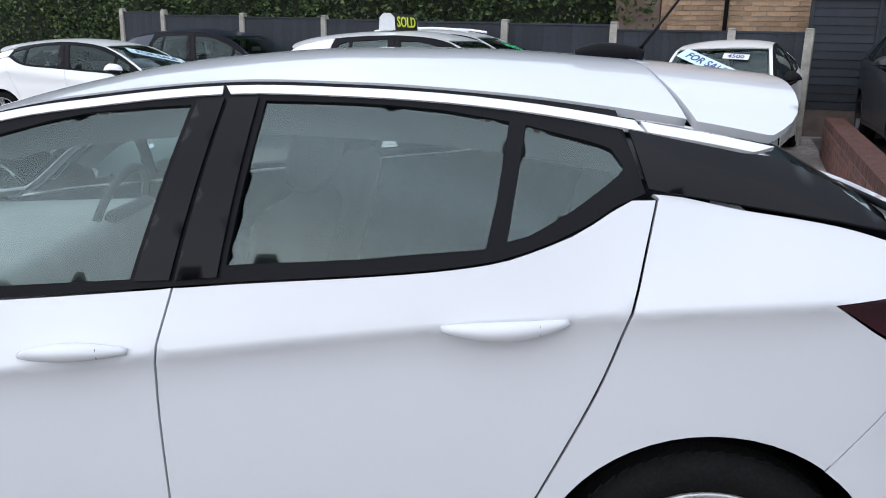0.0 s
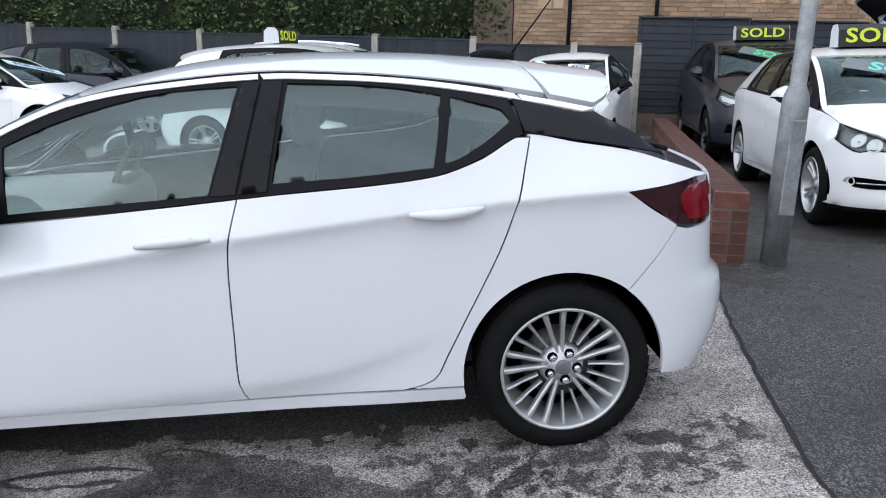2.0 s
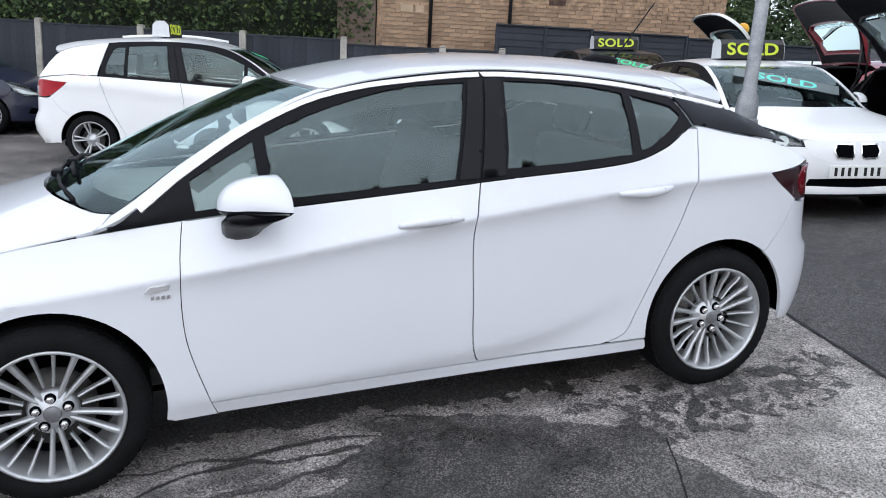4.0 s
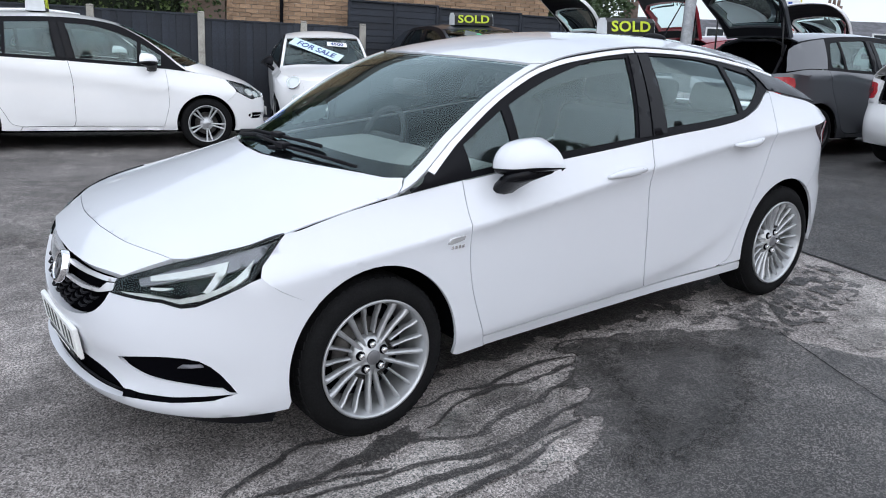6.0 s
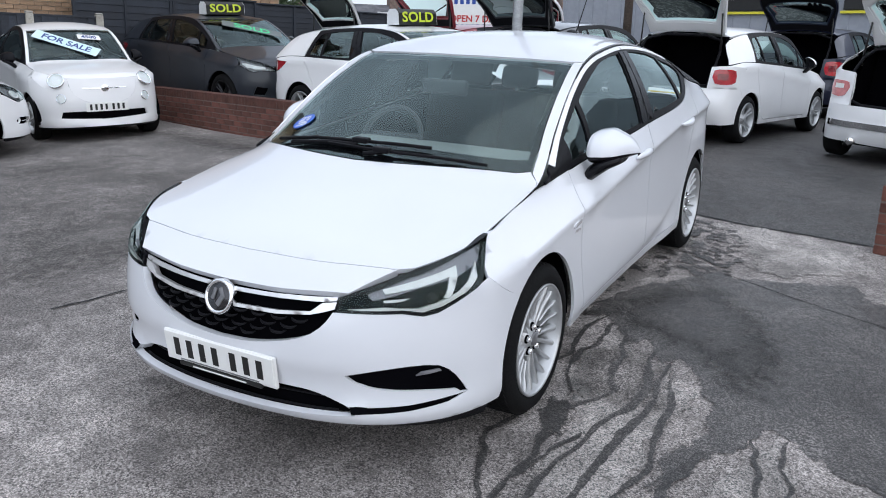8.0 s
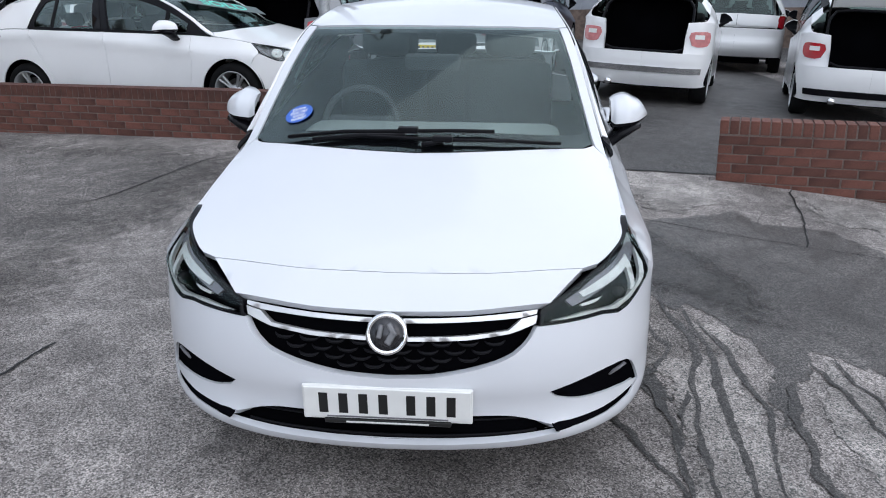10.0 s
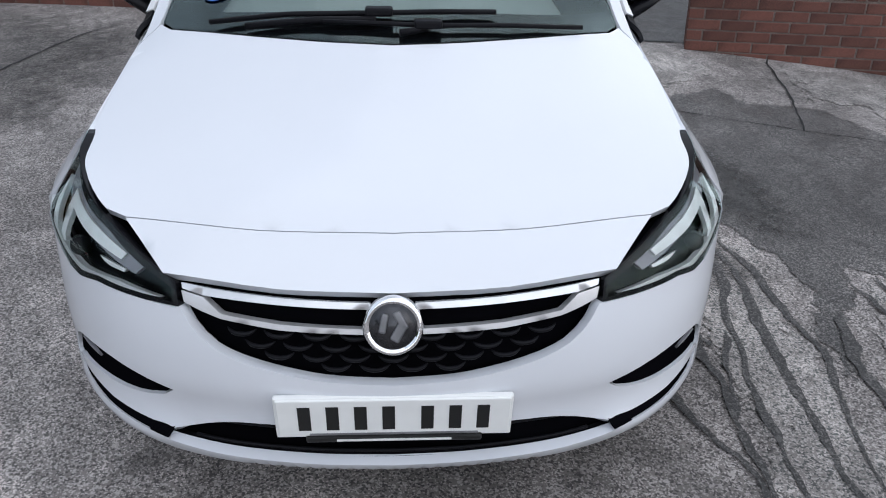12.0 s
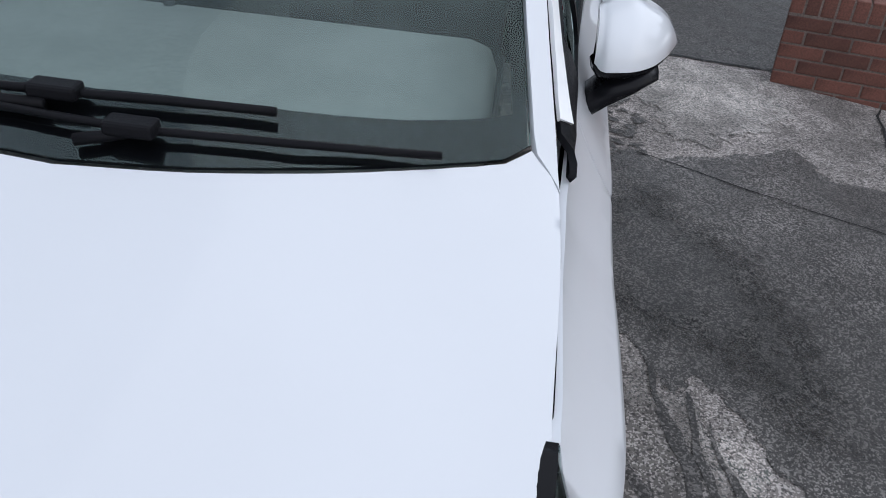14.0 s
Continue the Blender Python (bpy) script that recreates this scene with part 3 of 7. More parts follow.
def along(f, x0, x1, n=24, up=0.0):
    return [(x, f(x) + up) for x in np.linspace(x0, x1, n).tolist()]


def arc_of(c, x, r, R, a0, a1, n=22):
    """Part of a wheel opening over (s, z)."""
    return [(c.shape.sx(c.ix(x + R * math.cos(a))), c.iz(r + R * math.sin(a))) for a in np.linspace(a0, a1, n).tolist()]


def flanks(c, fw, rw, r, R, doors=2, sill=True, rear_top=0.80):
    """Wings, doors, rear quarters, sills and bumpers' side seams: what all the cars share. Wheel places are real metres."""
    sh = c.shape
    X = lambda pts: [(sh.sx(x), z) for x, z in pts]  # noqa: E731
    belt = lambda x0, x1: X(along(sh.belt, x0, x1))  # noqa: E731
    lo = 0.232
    press = [[(sh.sx(x), crease(x) + e) for x in np.linspace(-1.5, 1.9, 86).tolist()] for e in (0.012, 0.0, -0.016)] + [[(sh.sx(x), scoop(x) + e) for x in np.linspace(-0.85, 1.0, 46).tolist()] for e in (0.018, 0.0, -0.018)]
    if c.fine < 1:
        press = []
    wing = belt(-0.86, -1.58) + [(1.215, 0.831), (1.10, 0.745)] + curve([(1.088, 0.715), (1.15, 0.665), arc_of(c, fw, r, R, 2.3, 2.3, 1)[0]])[:-1] + arc_of(c, fw, r, R, 2.3, -0.2) + X([(-0.945, lo), (-0.80, lo), (-0.82, 0.285)] + FRONT_GAP[::-1][1:-1])
    c.panel("front_wing", "tub", wing, c.paint, lines=press, gap=0.0006)
    gap = REAR_GAP if sh is hatch else [(1.20, sh.belt(1.20))] + [q for q in REAR_GAP if q[1] < 1.0]
    doors_made = {}
    if doors == 2:
        c.panel("front_door", "tub", X(FRONT_GAP) + X([(-0.3, 0.285)]) + X(MID_GAP[::-1]) + belt(0.2, -0.84), c.paint, turn=doors_made, lines=press)
        rear_made = {}
        c.panel("rear_door", "tub", X(MID_GAP) + X([(0.5, 0.285)]) + X(gap[::-1]) + belt(1.18, 0.25), c.paint, turn=rear_made, lines=press)
    else:
        long_gap = curve([(0.62, 1.02), (0.58, 0.8), (0.56, 0.5), (0.55, 0.285)])
        c.panel("front_door", "tub", X(FRONT_GAP) + X([(-0.3, 0.285)]) + X(long_gap[::-1]) + belt(0.6, -0.84), c.paint, turn=doors_made)
        rear_made = None
    edge = X(gap[::-1]) if doors == 2 else X(long_gap[::-1])
    start = 1.22 if doors == 2 else 0.64
    quarter = belt(start, 1.93) + X([(1.94, 0.975)]) + X([(1.83, 0.98), (1.70, 0.968), (1.553, 0.958), (1.64, 0.895), (1.75, 0.822)]) + curve([sxz(sh, 1.75, 0.815), sxz(sh, 1.68, 0.73), arc_of(c, rw, r, R, 0.9, 0.9, 1)[0]])[:-1]
    if c.fine > 1:  # the sill runs on to the wheel opening
        quarter += arc_of(c, rw, r, R, 0.9, math.pi + 0.085) + X([(0.80, 0.286)]) + edge[1:]
    else:
        quarter += arc_of(c, rw, r, R, 0.9, math.pi + 0.2) + X([(0.93, lo), (0.78 if doors == 2 else 0.56, lo)]) + edge
    c.panel("rear_quarter", "tub", quarter, c.paint, lines=press)
    if sill:
        c.panel("sill", "tub", X([(-0.82, 0.282), (0.964, 0.282), (0.972, 0.245), (0.965, lo), (-0.80, lo)] if c.fine > 1 else [(-0.82, 0.282), (0.75, 0.282), (0.78, lo), (-0.80, lo)]), c.paint)
    rear = curve([arc_of(c, rw, r, R, 0.9, 0.9, 1)[0], sxz(sh, 1.68, 0.73), sxz(sh, 1.75, 0.815)]) + X([(1.80, rear_top), (1.86, rear_top)]) + [(sh.end, rear_top), (sh.end, 0.24), (sh.sx(1.9), 0.25)] + X([(1.76, 0.26), (1.70, 0.27)]) + arc_of(c, rw, r, R, -0.12, 0.88, 12)
    c.panel("rear_bumper", "tub", rear, c.paint, gap=0.0007)
    # near-black sheet behind the panels, so the gaps' shade comes from its colour
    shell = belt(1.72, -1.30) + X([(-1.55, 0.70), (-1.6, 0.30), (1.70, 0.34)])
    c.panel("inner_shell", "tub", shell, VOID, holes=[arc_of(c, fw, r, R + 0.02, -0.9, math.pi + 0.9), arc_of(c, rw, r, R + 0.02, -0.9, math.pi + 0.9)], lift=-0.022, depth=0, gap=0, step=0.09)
    for x in (fw, rw):
        c.liner(x, r, R, 0.87 * c.wide)
    return doors_made, rear_made


def sxz(sh, x, z):
    return (sh.sx(x), z)


SCREEN_BASE = [(-1.345, 0.0), (-1.325, 0.20), (-1.275, 0.40), (-1.208, 0.555), (-1.135, 0.665), (-1.075, 0.708)]


def upper(c, glass_polys, trims, tint, screen_tint, roof_end=1.33, strip=True, lined=True):
    """Bonnet, screen, pillars, roof and side glazing."""
    sh = c.shape
    half = [(x, y) for x, y in curve(SCREEN_BASE, 0.05)]
    side = [(x, sh.rail_y(x) - 0.053) for x in np.linspace(-1.03, -0.34, 14).tolist()]
    top_edge = [(-0.37, 0.45), (-0.40, 0.25), (-0.41, 0.0)]
    scr = half + side + top_edge
    ring = [(x, -y) for x, y in scr] + [(x, y) for x, y in scr[::-1] if y > 0][:]
    ring = ring[:1] + [q for i, q in enumerate(ring[1:], 1) if math.dist(q, ring[i - 1]) > 0.004]
    if math.dist(ring[0], ring[-1]) < 0.004:
        ring.pop()
    pane = c.panel("windscreen", "top", ring, screen_tint, sides=(0,), lift=-0.004, depth=0.005, gap=0.001, step=0.07)
    pane.visible_shadow = False
    lower = curve([(-1.205, 0.0), (-1.185, 0.31), (-1.135, 0.50), (-1.065, 0.625)], 0.06)
    light = [(x, -y) for x, y in lower] + [(x, -(sh.rail_y(x) - 0.082)) for x in np.linspace(-1.03, -0.43, 9).tolist()] + [(-0.45, -0.3), (-0.46, 0)]
    light = light + [(x, -y) for x, y in light[::-1] if y < -0.001]
    c.panel("screen_border", "top", ring, GLOSS, holes=[light], sides=(0,), lift=-0.012, depth=0, gap=0.002, step=0.07, label="black printed border of the windscreen")
    nose = [(-1.97, 0.6), (-2.03, 0.3), (-2.045, 0.0)]
    edge = [(-1.10, 0.722), (-1.12, 0.748), (-1.15, 0.763)] + [(x, sh.rail_y(x) - 0.0042) for x in np.linspace(-1.2, -1.60, 9).tolist()]
    rim_pts = [sh.tub(s, z) for s, z in curve(LAMP_TOP[::-1], 0.05)]
    edge += curve([edge[-1]] + [(q[0] + 0.006, -q[1] - 0.008) for q in rim_pts if -1.95 < q[0] < -1.68][::2] + [(-1.97, 0.6)], 0.04)[1:-1]
    bon = [(x - 0.012, y) for x, y in half] + edge + curve(nose, 0.06)
    ring_b = [(x, -y) for x, y in bon] + [(x, y) for x, y in bon[::-1] if y > 0.001]
    c.panel("bonnet", "top", ring_b, c.paint, sides=(0,), depth=0.02, gap=0.0012)
    # near-black tube under the bonnet's edge: shade of the gap put in
    gap_line = [c.at("top", x, -y, -0.010) for x, y in edge if x < -1.16]
    for sd in (1, -1):
        raw("bonnet_seal", *tube([(q[0], q[1] * sd, q[2]) for q in gap_line], 0.0045, 8), VOID, c.root)
    lip = [(-1.971, 0.602), (-2.031, 0.3), (-2.046, 0.0)]
    front = [(-2.168, 0.0), (-2.155, 0.25), (-2.108, 0.495)]
    st = curve(lip[::-1], 0.06) + curve(front[::-1], 0.06)
    c.panel("nose_strip", "top", [(x, -y) for x, y in st] + [(x, y) for x, y in st[::-1] if y > 0.001], c.paint, sides=(0,), depth=0.03, gap=0.0003)
    post = [(x, -(sh.rail_y(x) - 0.003)) for x in np.linspace(-1.148, -0.30, 20).tolist()] + [(x, -(sh.rail_y(x) - 0.051)) for x in np.linspace(-0.33, -1.05, 16).tolist()] + [(-1.090, -0.716), (-1.112, -0.739), (-1.135, -0.756)]
    c.panel("windscreen_pillar", "top", post, c.paint)
    a = [(x, -(sh.rail_y(x) - 0.003)) for x in np.linspace(-0.29, roof_end, 30).tolist()] + [(roof_end - 0.03, -0.36), (roof_end - 0.07, 0.0)]
    b = [(-0.40, 0.0), (-0.39, -0.25), (-0.36, -0.45), (-0.33, -0.58)]
    c.panel("roof", "top", a + [(x, -y) for x, y in a[::-1] if y < -0.001] + [(x, -y) for x, y in b[::-1]] + b[1:], c.paint, sides=(0,), depth=0.02, gap=0.004)
    if lined:
        c.panel("headlining", "top", [(-0.36, -0.5), (1.25, -0.5), (1.25, 0.5), (-0.36, 0.5)], LINING, sides=(0,), lift=-0.05, depth=0, step=0.12)
    if strip:
        def down(x, e):
            g = (sh.rail_z(x + 0.02) - sh.rail_z(x - 0.02)) / 0.04
            return (x, sh.rail_z(x) - e * math.hypot(1, g))
        for x0, x1, cut in ((-1.0, 0.305, 0.0), (0.312, 1.205, 0.02), (1.218, 1.50, 0.03)):
            n = max(8, int((x1 - x0) / 0.06))
            rise = lambda x: 0.0115 * min(1.0, max(0.0, (x + 0.55) / 0.5)) + 0.007 * min(1.0, max(0.0, (x - 0.85) / 0.4))  # noqa: E731
            top = [down(x, 0.001 + rise(x)) for x in np.linspace(x0, x1, n).tolist()]
            low = [down(x, 0.018 + rise(x)) for x in np.linspace(x1 + (cut if x1 < 1.4 else -0.05), x0 + 0.012, n).tolist()]
            c.panel("bright_strip", "side", top + low, SATIN, lift=0.005, depth=0.010, gap=0, step=0.05, label="bright strip over the side windows")
    if lined:
        c.panel("roof_side_trim", "side", along(sh.rail_z, -0.85, 1.3, 30, -0.012) + along(sh.rail_z, 1.25, -0.80, 30, -0.085), CABIN, lift=-0.055, depth=0, gap=0, step=0.1)
    sur = along(sh.belt, -1.10, 1.21, 40, 0.002) + along(sh.rail_z, 1.17 if sh is hatch else 1.12, -1.10, 44, -0.003)
    c.panel("window_surround", "side", sur, TRIM, holes=[p for _, p, _ in glass_polys], gap=0, step=0.034 if c.fine > 1 else 0.06, label="black window frames")
    for nm, poly, t in glass_polys:
        panes = {}
        c.panel(nm, "side", poly, t or tint, turn=panes, lift=-0.006, depth=0.004, gap=-0.002, step=0.034 if c.fine > 1 else 0.07)
        for pane in panes.values():
            pane.visible_shadow = False
    for nm, poly, m in trims:
        c.panel(nm, "side", poly, m, lift=0.007, depth=0.006, gap=0, step=0.034 if c.fine > 1 else 0.06)


def seat(c, x, y, z, wide, name="front_seat", tall=1.0):
    """A seat: cushion, backrest and headrest."""
    s = part(name, block((x - 0.27, y - wide / 2, z), (x + 0.23, y + wide / 2, z + 0.16), 0.05), CLOTH, c.root, smooth=True)
    m = Matrix.Translation((x + 0.21, y, z + 0.08)) @ Matrix.Rotation(0.32, 4, "Y")
    part("backrest", block((-0.07, -wide / 2, 0), (0.06, wide / 2, 0.62 * tall), 0.05, m), CLOTH, s, smooth=True)
    for dy in ((0,) if wide < 0.8 else (-0.4, 0, 0.4)):
        part("headrest", block((-0.055, dy - 0.14, 0.65 * tall), (0.045, dy + 0.14, 0.84 * tall), 0.045, m), CLOTH, s, smooth=True)


def cabin(c, wheel_side=1, z=0.0, bench=True):
    """Seats, dashboard and steering wheel, seen through the glass."""
    # drawn far back so that its painted haze fills the screen
    part("dashboard", block((c.fx(-1.22), -0.62 * c.wide, 0.62 + z), (-0.42, 0.62 * c.wide, 0.915 + z), 0.07), DASH, c.root, smooth=True)
    for y in (-0.36, 0.36):
        seat(c, 0.0, y, 0.42 + z, 0.5)
    if bench:
        seat(c, 0.88, 0, 0.40 + z, 1.2, "rear_bench", 0.86)
    vs, fs = [], []
    n, k = 36, 8
    m = Matrix.Translation((-0.50, 0.36 * wheel_side, 0.90 + z)) @ Matrix.Rotation(-1.15, 4, "Y")
    for i in range(n):
        a = 2 * math.pi * i / n
        for j in range(k):
            b = 2 * math.pi * j / k
            r = 0.18 + 0.016 * math.cos(b)
            vs.append(m @ Vector((r * math.cos(a), r * math.sin(a), 0.016 * math.sin(b))))
            fs.append((i * k + j, ((i + 1) % n) * k + j, ((i + 1) % n) * k + (j + 1) % k, i * k + (j + 1) % k))
    sw = raw("steering_wheel", vs, fs, CABIN, c.root)
    part("wheel_boss", block((-0.06, -0.16, -0.05), (0.05, 0.16, -0.005), 0.02, m), CABIN, sw, smooth=True)
    part("floor_pan", block((c.fx(-1.1), -0.62 * c.wide, 0.26), (c.fx(1.7), 0.62 * c.wide, 0.34), 0.02), CABIN, c.root)
    part("rear_view_mirror", block((-0.58, -0.13, 1.175 + z), (-0.545, 0.13, 1.25 + z), 0.014), CABIN, c.root, smooth=True)
    part("underbody", block((c.fx(-1.9), -0.5, 0.18), (c.fx(1.75), 0.5, 0.28), 0.03), VOID, c.root)


MIRROR_ROWS = [(0.0, -0.715, -0.60, 1.080, 0.974), (0.10, -0.738, -0.58, 1.092, 0.958), (0.35, -0.732, -0.55, 1.098, 0.960), (0.6, -0.700, -0.535, 1.080, 0.970), (0.8, -0.645, -0.527, 1.058, 0.985), (0.94, -0.575, -0.524, 1.025, 0.994), (1.0, -0.54, -0.525, 1.005, 0.998)]


def mirror(c, x, y, z, size=1.0, shell=None):
    """Door mirrors: a painted hood with a pointed outer end over a black lower edge and foot, the glass astern. x, y, z: the hood's middle."""
    f = [pchip([(r[0], r[i]) for r in MIRROR_ROWS]) for i in range(1, 5)]
    nu, nv = 20, 9
    for sd in (-1, 1):
        def put(px, u, pz):
            return (x + size * (px + 0.64), sd * (y + size * 0.176 * (u - 0.5)), z + size * (pz - 1.02))
        rows = {"up": [], "low": [], "rear": []}
        for i in range(nu + 1):
            u = (i / nu) ** 0.9
            xf, xr, zt, zb = (g(u) for g in f)
            zs = zb + 0.29 * (zt - zb)
            arc = [math.pi / 2 * j / (nv - 1) for j in range(nv)]
            rows["up"].append([put(xr - 0.006 - (xr - 0.006 - xf) * math.cos(a) ** 0.75, u, zs + (zt - zs) * math.sin(a) ** 0.9) for a in arc] + [put(xr, u, zt - 0.006)])
            rows["low"].append([put(xr - (xr - xf) * math.cos(a) ** 0.7, u, zs - (zs - zb) * math.sin(a)) for a in arc])
            rows["rear"].append([put(xr, u, zt - 0.006), put(xr - 0.012, u * 0.92 + 0.03, zt - 0.02), put(xr - 0.012, u * 0.92 + 0.03, zb + 0.012), put(xr, u, zb)])
        mir = None
        for key, nm, mat in (("up", "door_mirror", shell or c.paint), ("low", "mirror_underside", GLOSS), ("rear", "mirror_back", GLOSS)):
            r = rows[key]
            n = len(r[0])
            vs = [v for row in r for v in row]
            fs = [(i * n + j, i * n + j + 1, (i + 1) * n + j + 1, (i + 1) * n + j) for i in range(nu) for j in range(n - 1)]
            if key != "rear":
                fs += [tuple(range(n)), tuple(range(nu * n, nu * n + n))]
            ob = raw(nm, vs, fs if sd < 0 else [q[::-1] for q in fs], mat, mir or c.root, "white door mirror on a black foot" if key == "up" and shell is None else "")
            mir = mir or ob
        zz = lambda v: z + size * (v - 1.02)  # noqa: E731
        foot = []
        for px, dx, py, pz, dz in ((-0.665, 0.052, -0.125, 0.895, 0.012), (-0.668, 0.050, -0.095, 0.915, 0.022), (-0.660, 0.060, -0.055, 0.945, 0.022), (-0.645, 0.075, -0.005, 0.968, 0.016), (-0.615, 0.075, 0.045, 0.982, 0.010)):
            foot += [put(px + 1.15 * dx * math.cos(a), 0.5 + py / 0.205, pz + 1.7 * dz * math.sin(a)) for a in (k * math.pi / 5 for k in range(10))]
        fs = [(i * 10 + j, i * 10 + (j + 1) % 10, (i + 1) * 10 + (j + 1) % 10, (i + 1) * 10 + j) for i in range(4) for j in range(10)] + [tuple(range(10)), tuple(range(40, 50))]
        raw("mirror_foot", foot, fs, GLOSS, mir)


def handle(c, s0, s1, z, hosts):
    """Bar handles over a dished recess."""
    for sd in (1, -1):
        n = 18
        path, tap = [], []
        for i in range(n + 1):
            u = i / n
            lift = 0.002 + 0.020 * math.sin(math.pi * min(1, max(0, u))) ** 0.8
            p = c.at("tub", s0 + (s1 - s0) * u, z + 0.012 * u, lift)
            path.append((p[0], p[1] * sd, p[2]))
            tap.append(0.16 + 0.84 * math.sin(math.pi * (0.04 + 0.92 * u)) ** 0.75)
        vs, fs = tube(path, 0.0205, 12, tap)
        ob = raw("door_handle", vs, fs, c.paint, hosts[sd])
        q = path[int(n * 0.78)]
        part("lock_cover_joint", block((q[0] - 0.0004, min(q[1], q[1] - sd * 0.0150), q[2] - 0.011), (q[0] + 0.0004, max(q[1], q[1] - sd * 0.0150), q[2] + 0.011)), VOID, ob)


def bars_plate(name, parent, m, w, h, back, ink=INK, bars=7):
    """A number plate whose writing is plain bars."""
    pl = part(name, block((-w / 2, -0.004, -h / 2), (w / 2, 0.004, h / 2), 0.003, m), back, parent, "number plate with dark bars for its writing")
    for i in range(bars):
        u = -0.36 * w + 0.72 * w * i / (bars - 1) + (0.012 if i > 3 else -0.012)
        part("plate_bar", block((u - 0.014, -0.0050, -0.33 * h), (u + 0.014, -0.0035, 0.33 * h), 0, m), ink, pl)
    return pl


GLASS_5 = [("quarter_light", [(-0.815, 0.958), (-0.585, 0.975), (-0.60, 1.180), (-0.70, 1.128), (-0.825, 1.060)], None),
           ("front_door_glass", [(-0.545, 0.978), (0.13, 1.012)] + [(0.17, 1.14), (0.235, 1.358)] + curve([(0.235, 1.358), (0.0, 1.350), (-0.2, 1.314), (-0.4, 1.258), (-0.555, 1.195)], 0.08)[1:], None),
           ("rear_door_glass", [(0.345, 1.04), (0.62, 1.050), (0.890, 1.068), (0.912, 1.15), (0.940, 1.298)] + curve([(0.940, 1.298), (0.8, 1.326), (0.61, 1.348), (0.405, 1.361)], 0.08)[1:], None),
           ("fixed_side_glass", [(0.932, 1.080), (0.98, 1.092), (1.06, 1.132)] + curve([(1.06, 1.132), (1.13, 1.175), (1.172, 1.208), (1.150, 1.240), (1.08, 1.262)], 0.02)[1:-1] + [(1.08, 1.262), (0.975, 1.290)], None)]
TRIM_5 = [("pillar_trim", [(0.142, 1.008), (0.222, 1.010), (0.312, 1.366), (0.252, 1.366)], GLOSS), ("pillar_trim", [(0.234, 1.010), (0.328, 1.016), (0.39, 1.366), (0.322, 1.366)], GLOSS),
          ("rear_pillar_panel", [(1.215, 1.166), (1.19, 1.268), (1.42, 1.212), (1.50, 1.200), (1.60, 1.145), (1.695, 1.068), (1.58, 1.094), (1.4, 1.128)], GLOSS)]

car = Car("hatchback_car", "white five-door hatchback with multi-spoke silver alloy wheels", PAINT, fine=1.35)
R_ARCH = 0.366
front_doors, rear_doors = flanks(car, -1.331, 1.331, 0.317, R_ARCH)
upper(car, GLASS_5, TRIM_5, WINDOW, SCREEN)
cabin(car)
car.wheels("hatch", -1.331, 1.331, 0.885, 0.317, 0.228, 0.205, 20, ALLOY, True)
mirror(car, -0.64, 0.918, 0.998, 1.10)
handle(car, hatch.sx(-0.115), hatch.sx(0.135), 0.862, front_doors)
handle(car, hatch.sx(0.80), hatch.sx(1.05), 0.922, rear_doors)

# front bumper with its openings
low_ring = curve([(0.0, 0.338), (0.30, 0.342), (0.413, 0.332), (0.50, 0.303), (0.572, 0.283)])[1:] + curve([(0.555, 0.270), (0.3, 0.262), (0.0, 0.260)])
low_ring = low_ring + flip(low_ring[:-1])[::-1] + [(0.0, 0.338)]
FOG = curve([(0.520, 0.412), (0.62, 0.434), (0.75, 0.448), (0.86, 0.438), (0.93, 0.385), (0.982, 0.312)], 0.04) + [(0.955, 0.315), (0.93, 0.332), (0.82, 0.345), (0.70, 0.354), (0.647, 0.360), (0.604, 0.368), (0.555, 0.384)]
SLIT = [(0.578, 0.294), (0.75, 0.297), (0.90, 0.308), (0.978, 0.312), (0.90, 0.291), (0.75, 0.280), (0.580, 0.276)]
edge = arc_of(car, -1.331, 0.317, R_ARCH, 2.3, math.pi + 0.18) + [(hatch.sx(-1.70), 0.225)]
seam = curve([(1.05, 0.702), (1.088, 0.712), (1.15, 0.662), edge[0]])[:-1]
right = GRILLE_LOW[::-1] + LAMP_LOW[2:][::-1][1:] + seam[1:] + edge + [(0.9, 0.222), (0.6, 0.226), (0.3, 0.229)]
ring = right + [(0.0, 0.230)] + flip(right[1:])[::-1]
bumper = car.panel("front_bumper", "tub", ring, PAINT, holes=[low_ring, FOG, flip(FOG)[::-1], SLIT, flip(SLIT)[::-1]], sides=(0,), depth=0.03, gap=-0.0015)
skirt = [(1.12, 0.224), (0.6, 0.224), (0.0, 0.228), (-0.6, 0.224), (-1.12, 0.224), (-1.1, 0.165), (0.0, 0.172), (1.1, 0.165)]
car.panel("bumper_skirt", "tub", skirt, TRIM, sides=(0,), lift=-0.012, depth=0.03)
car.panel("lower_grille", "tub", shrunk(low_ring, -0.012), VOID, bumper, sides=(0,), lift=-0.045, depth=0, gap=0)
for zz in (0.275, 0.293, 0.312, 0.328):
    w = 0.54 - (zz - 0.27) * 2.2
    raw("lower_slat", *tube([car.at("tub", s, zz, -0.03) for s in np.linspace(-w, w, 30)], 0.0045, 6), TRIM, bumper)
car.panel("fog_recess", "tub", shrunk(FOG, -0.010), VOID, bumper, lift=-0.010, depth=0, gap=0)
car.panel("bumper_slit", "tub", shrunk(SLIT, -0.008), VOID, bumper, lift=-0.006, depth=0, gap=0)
car.panel("slit_end", "tub", [(0.535, 0.296), (0.60, 0.2945), (0.60, 0.277), (0.545, 0.274)], VOID, bumper, lift=0.002, depth=0.006, gap=0)
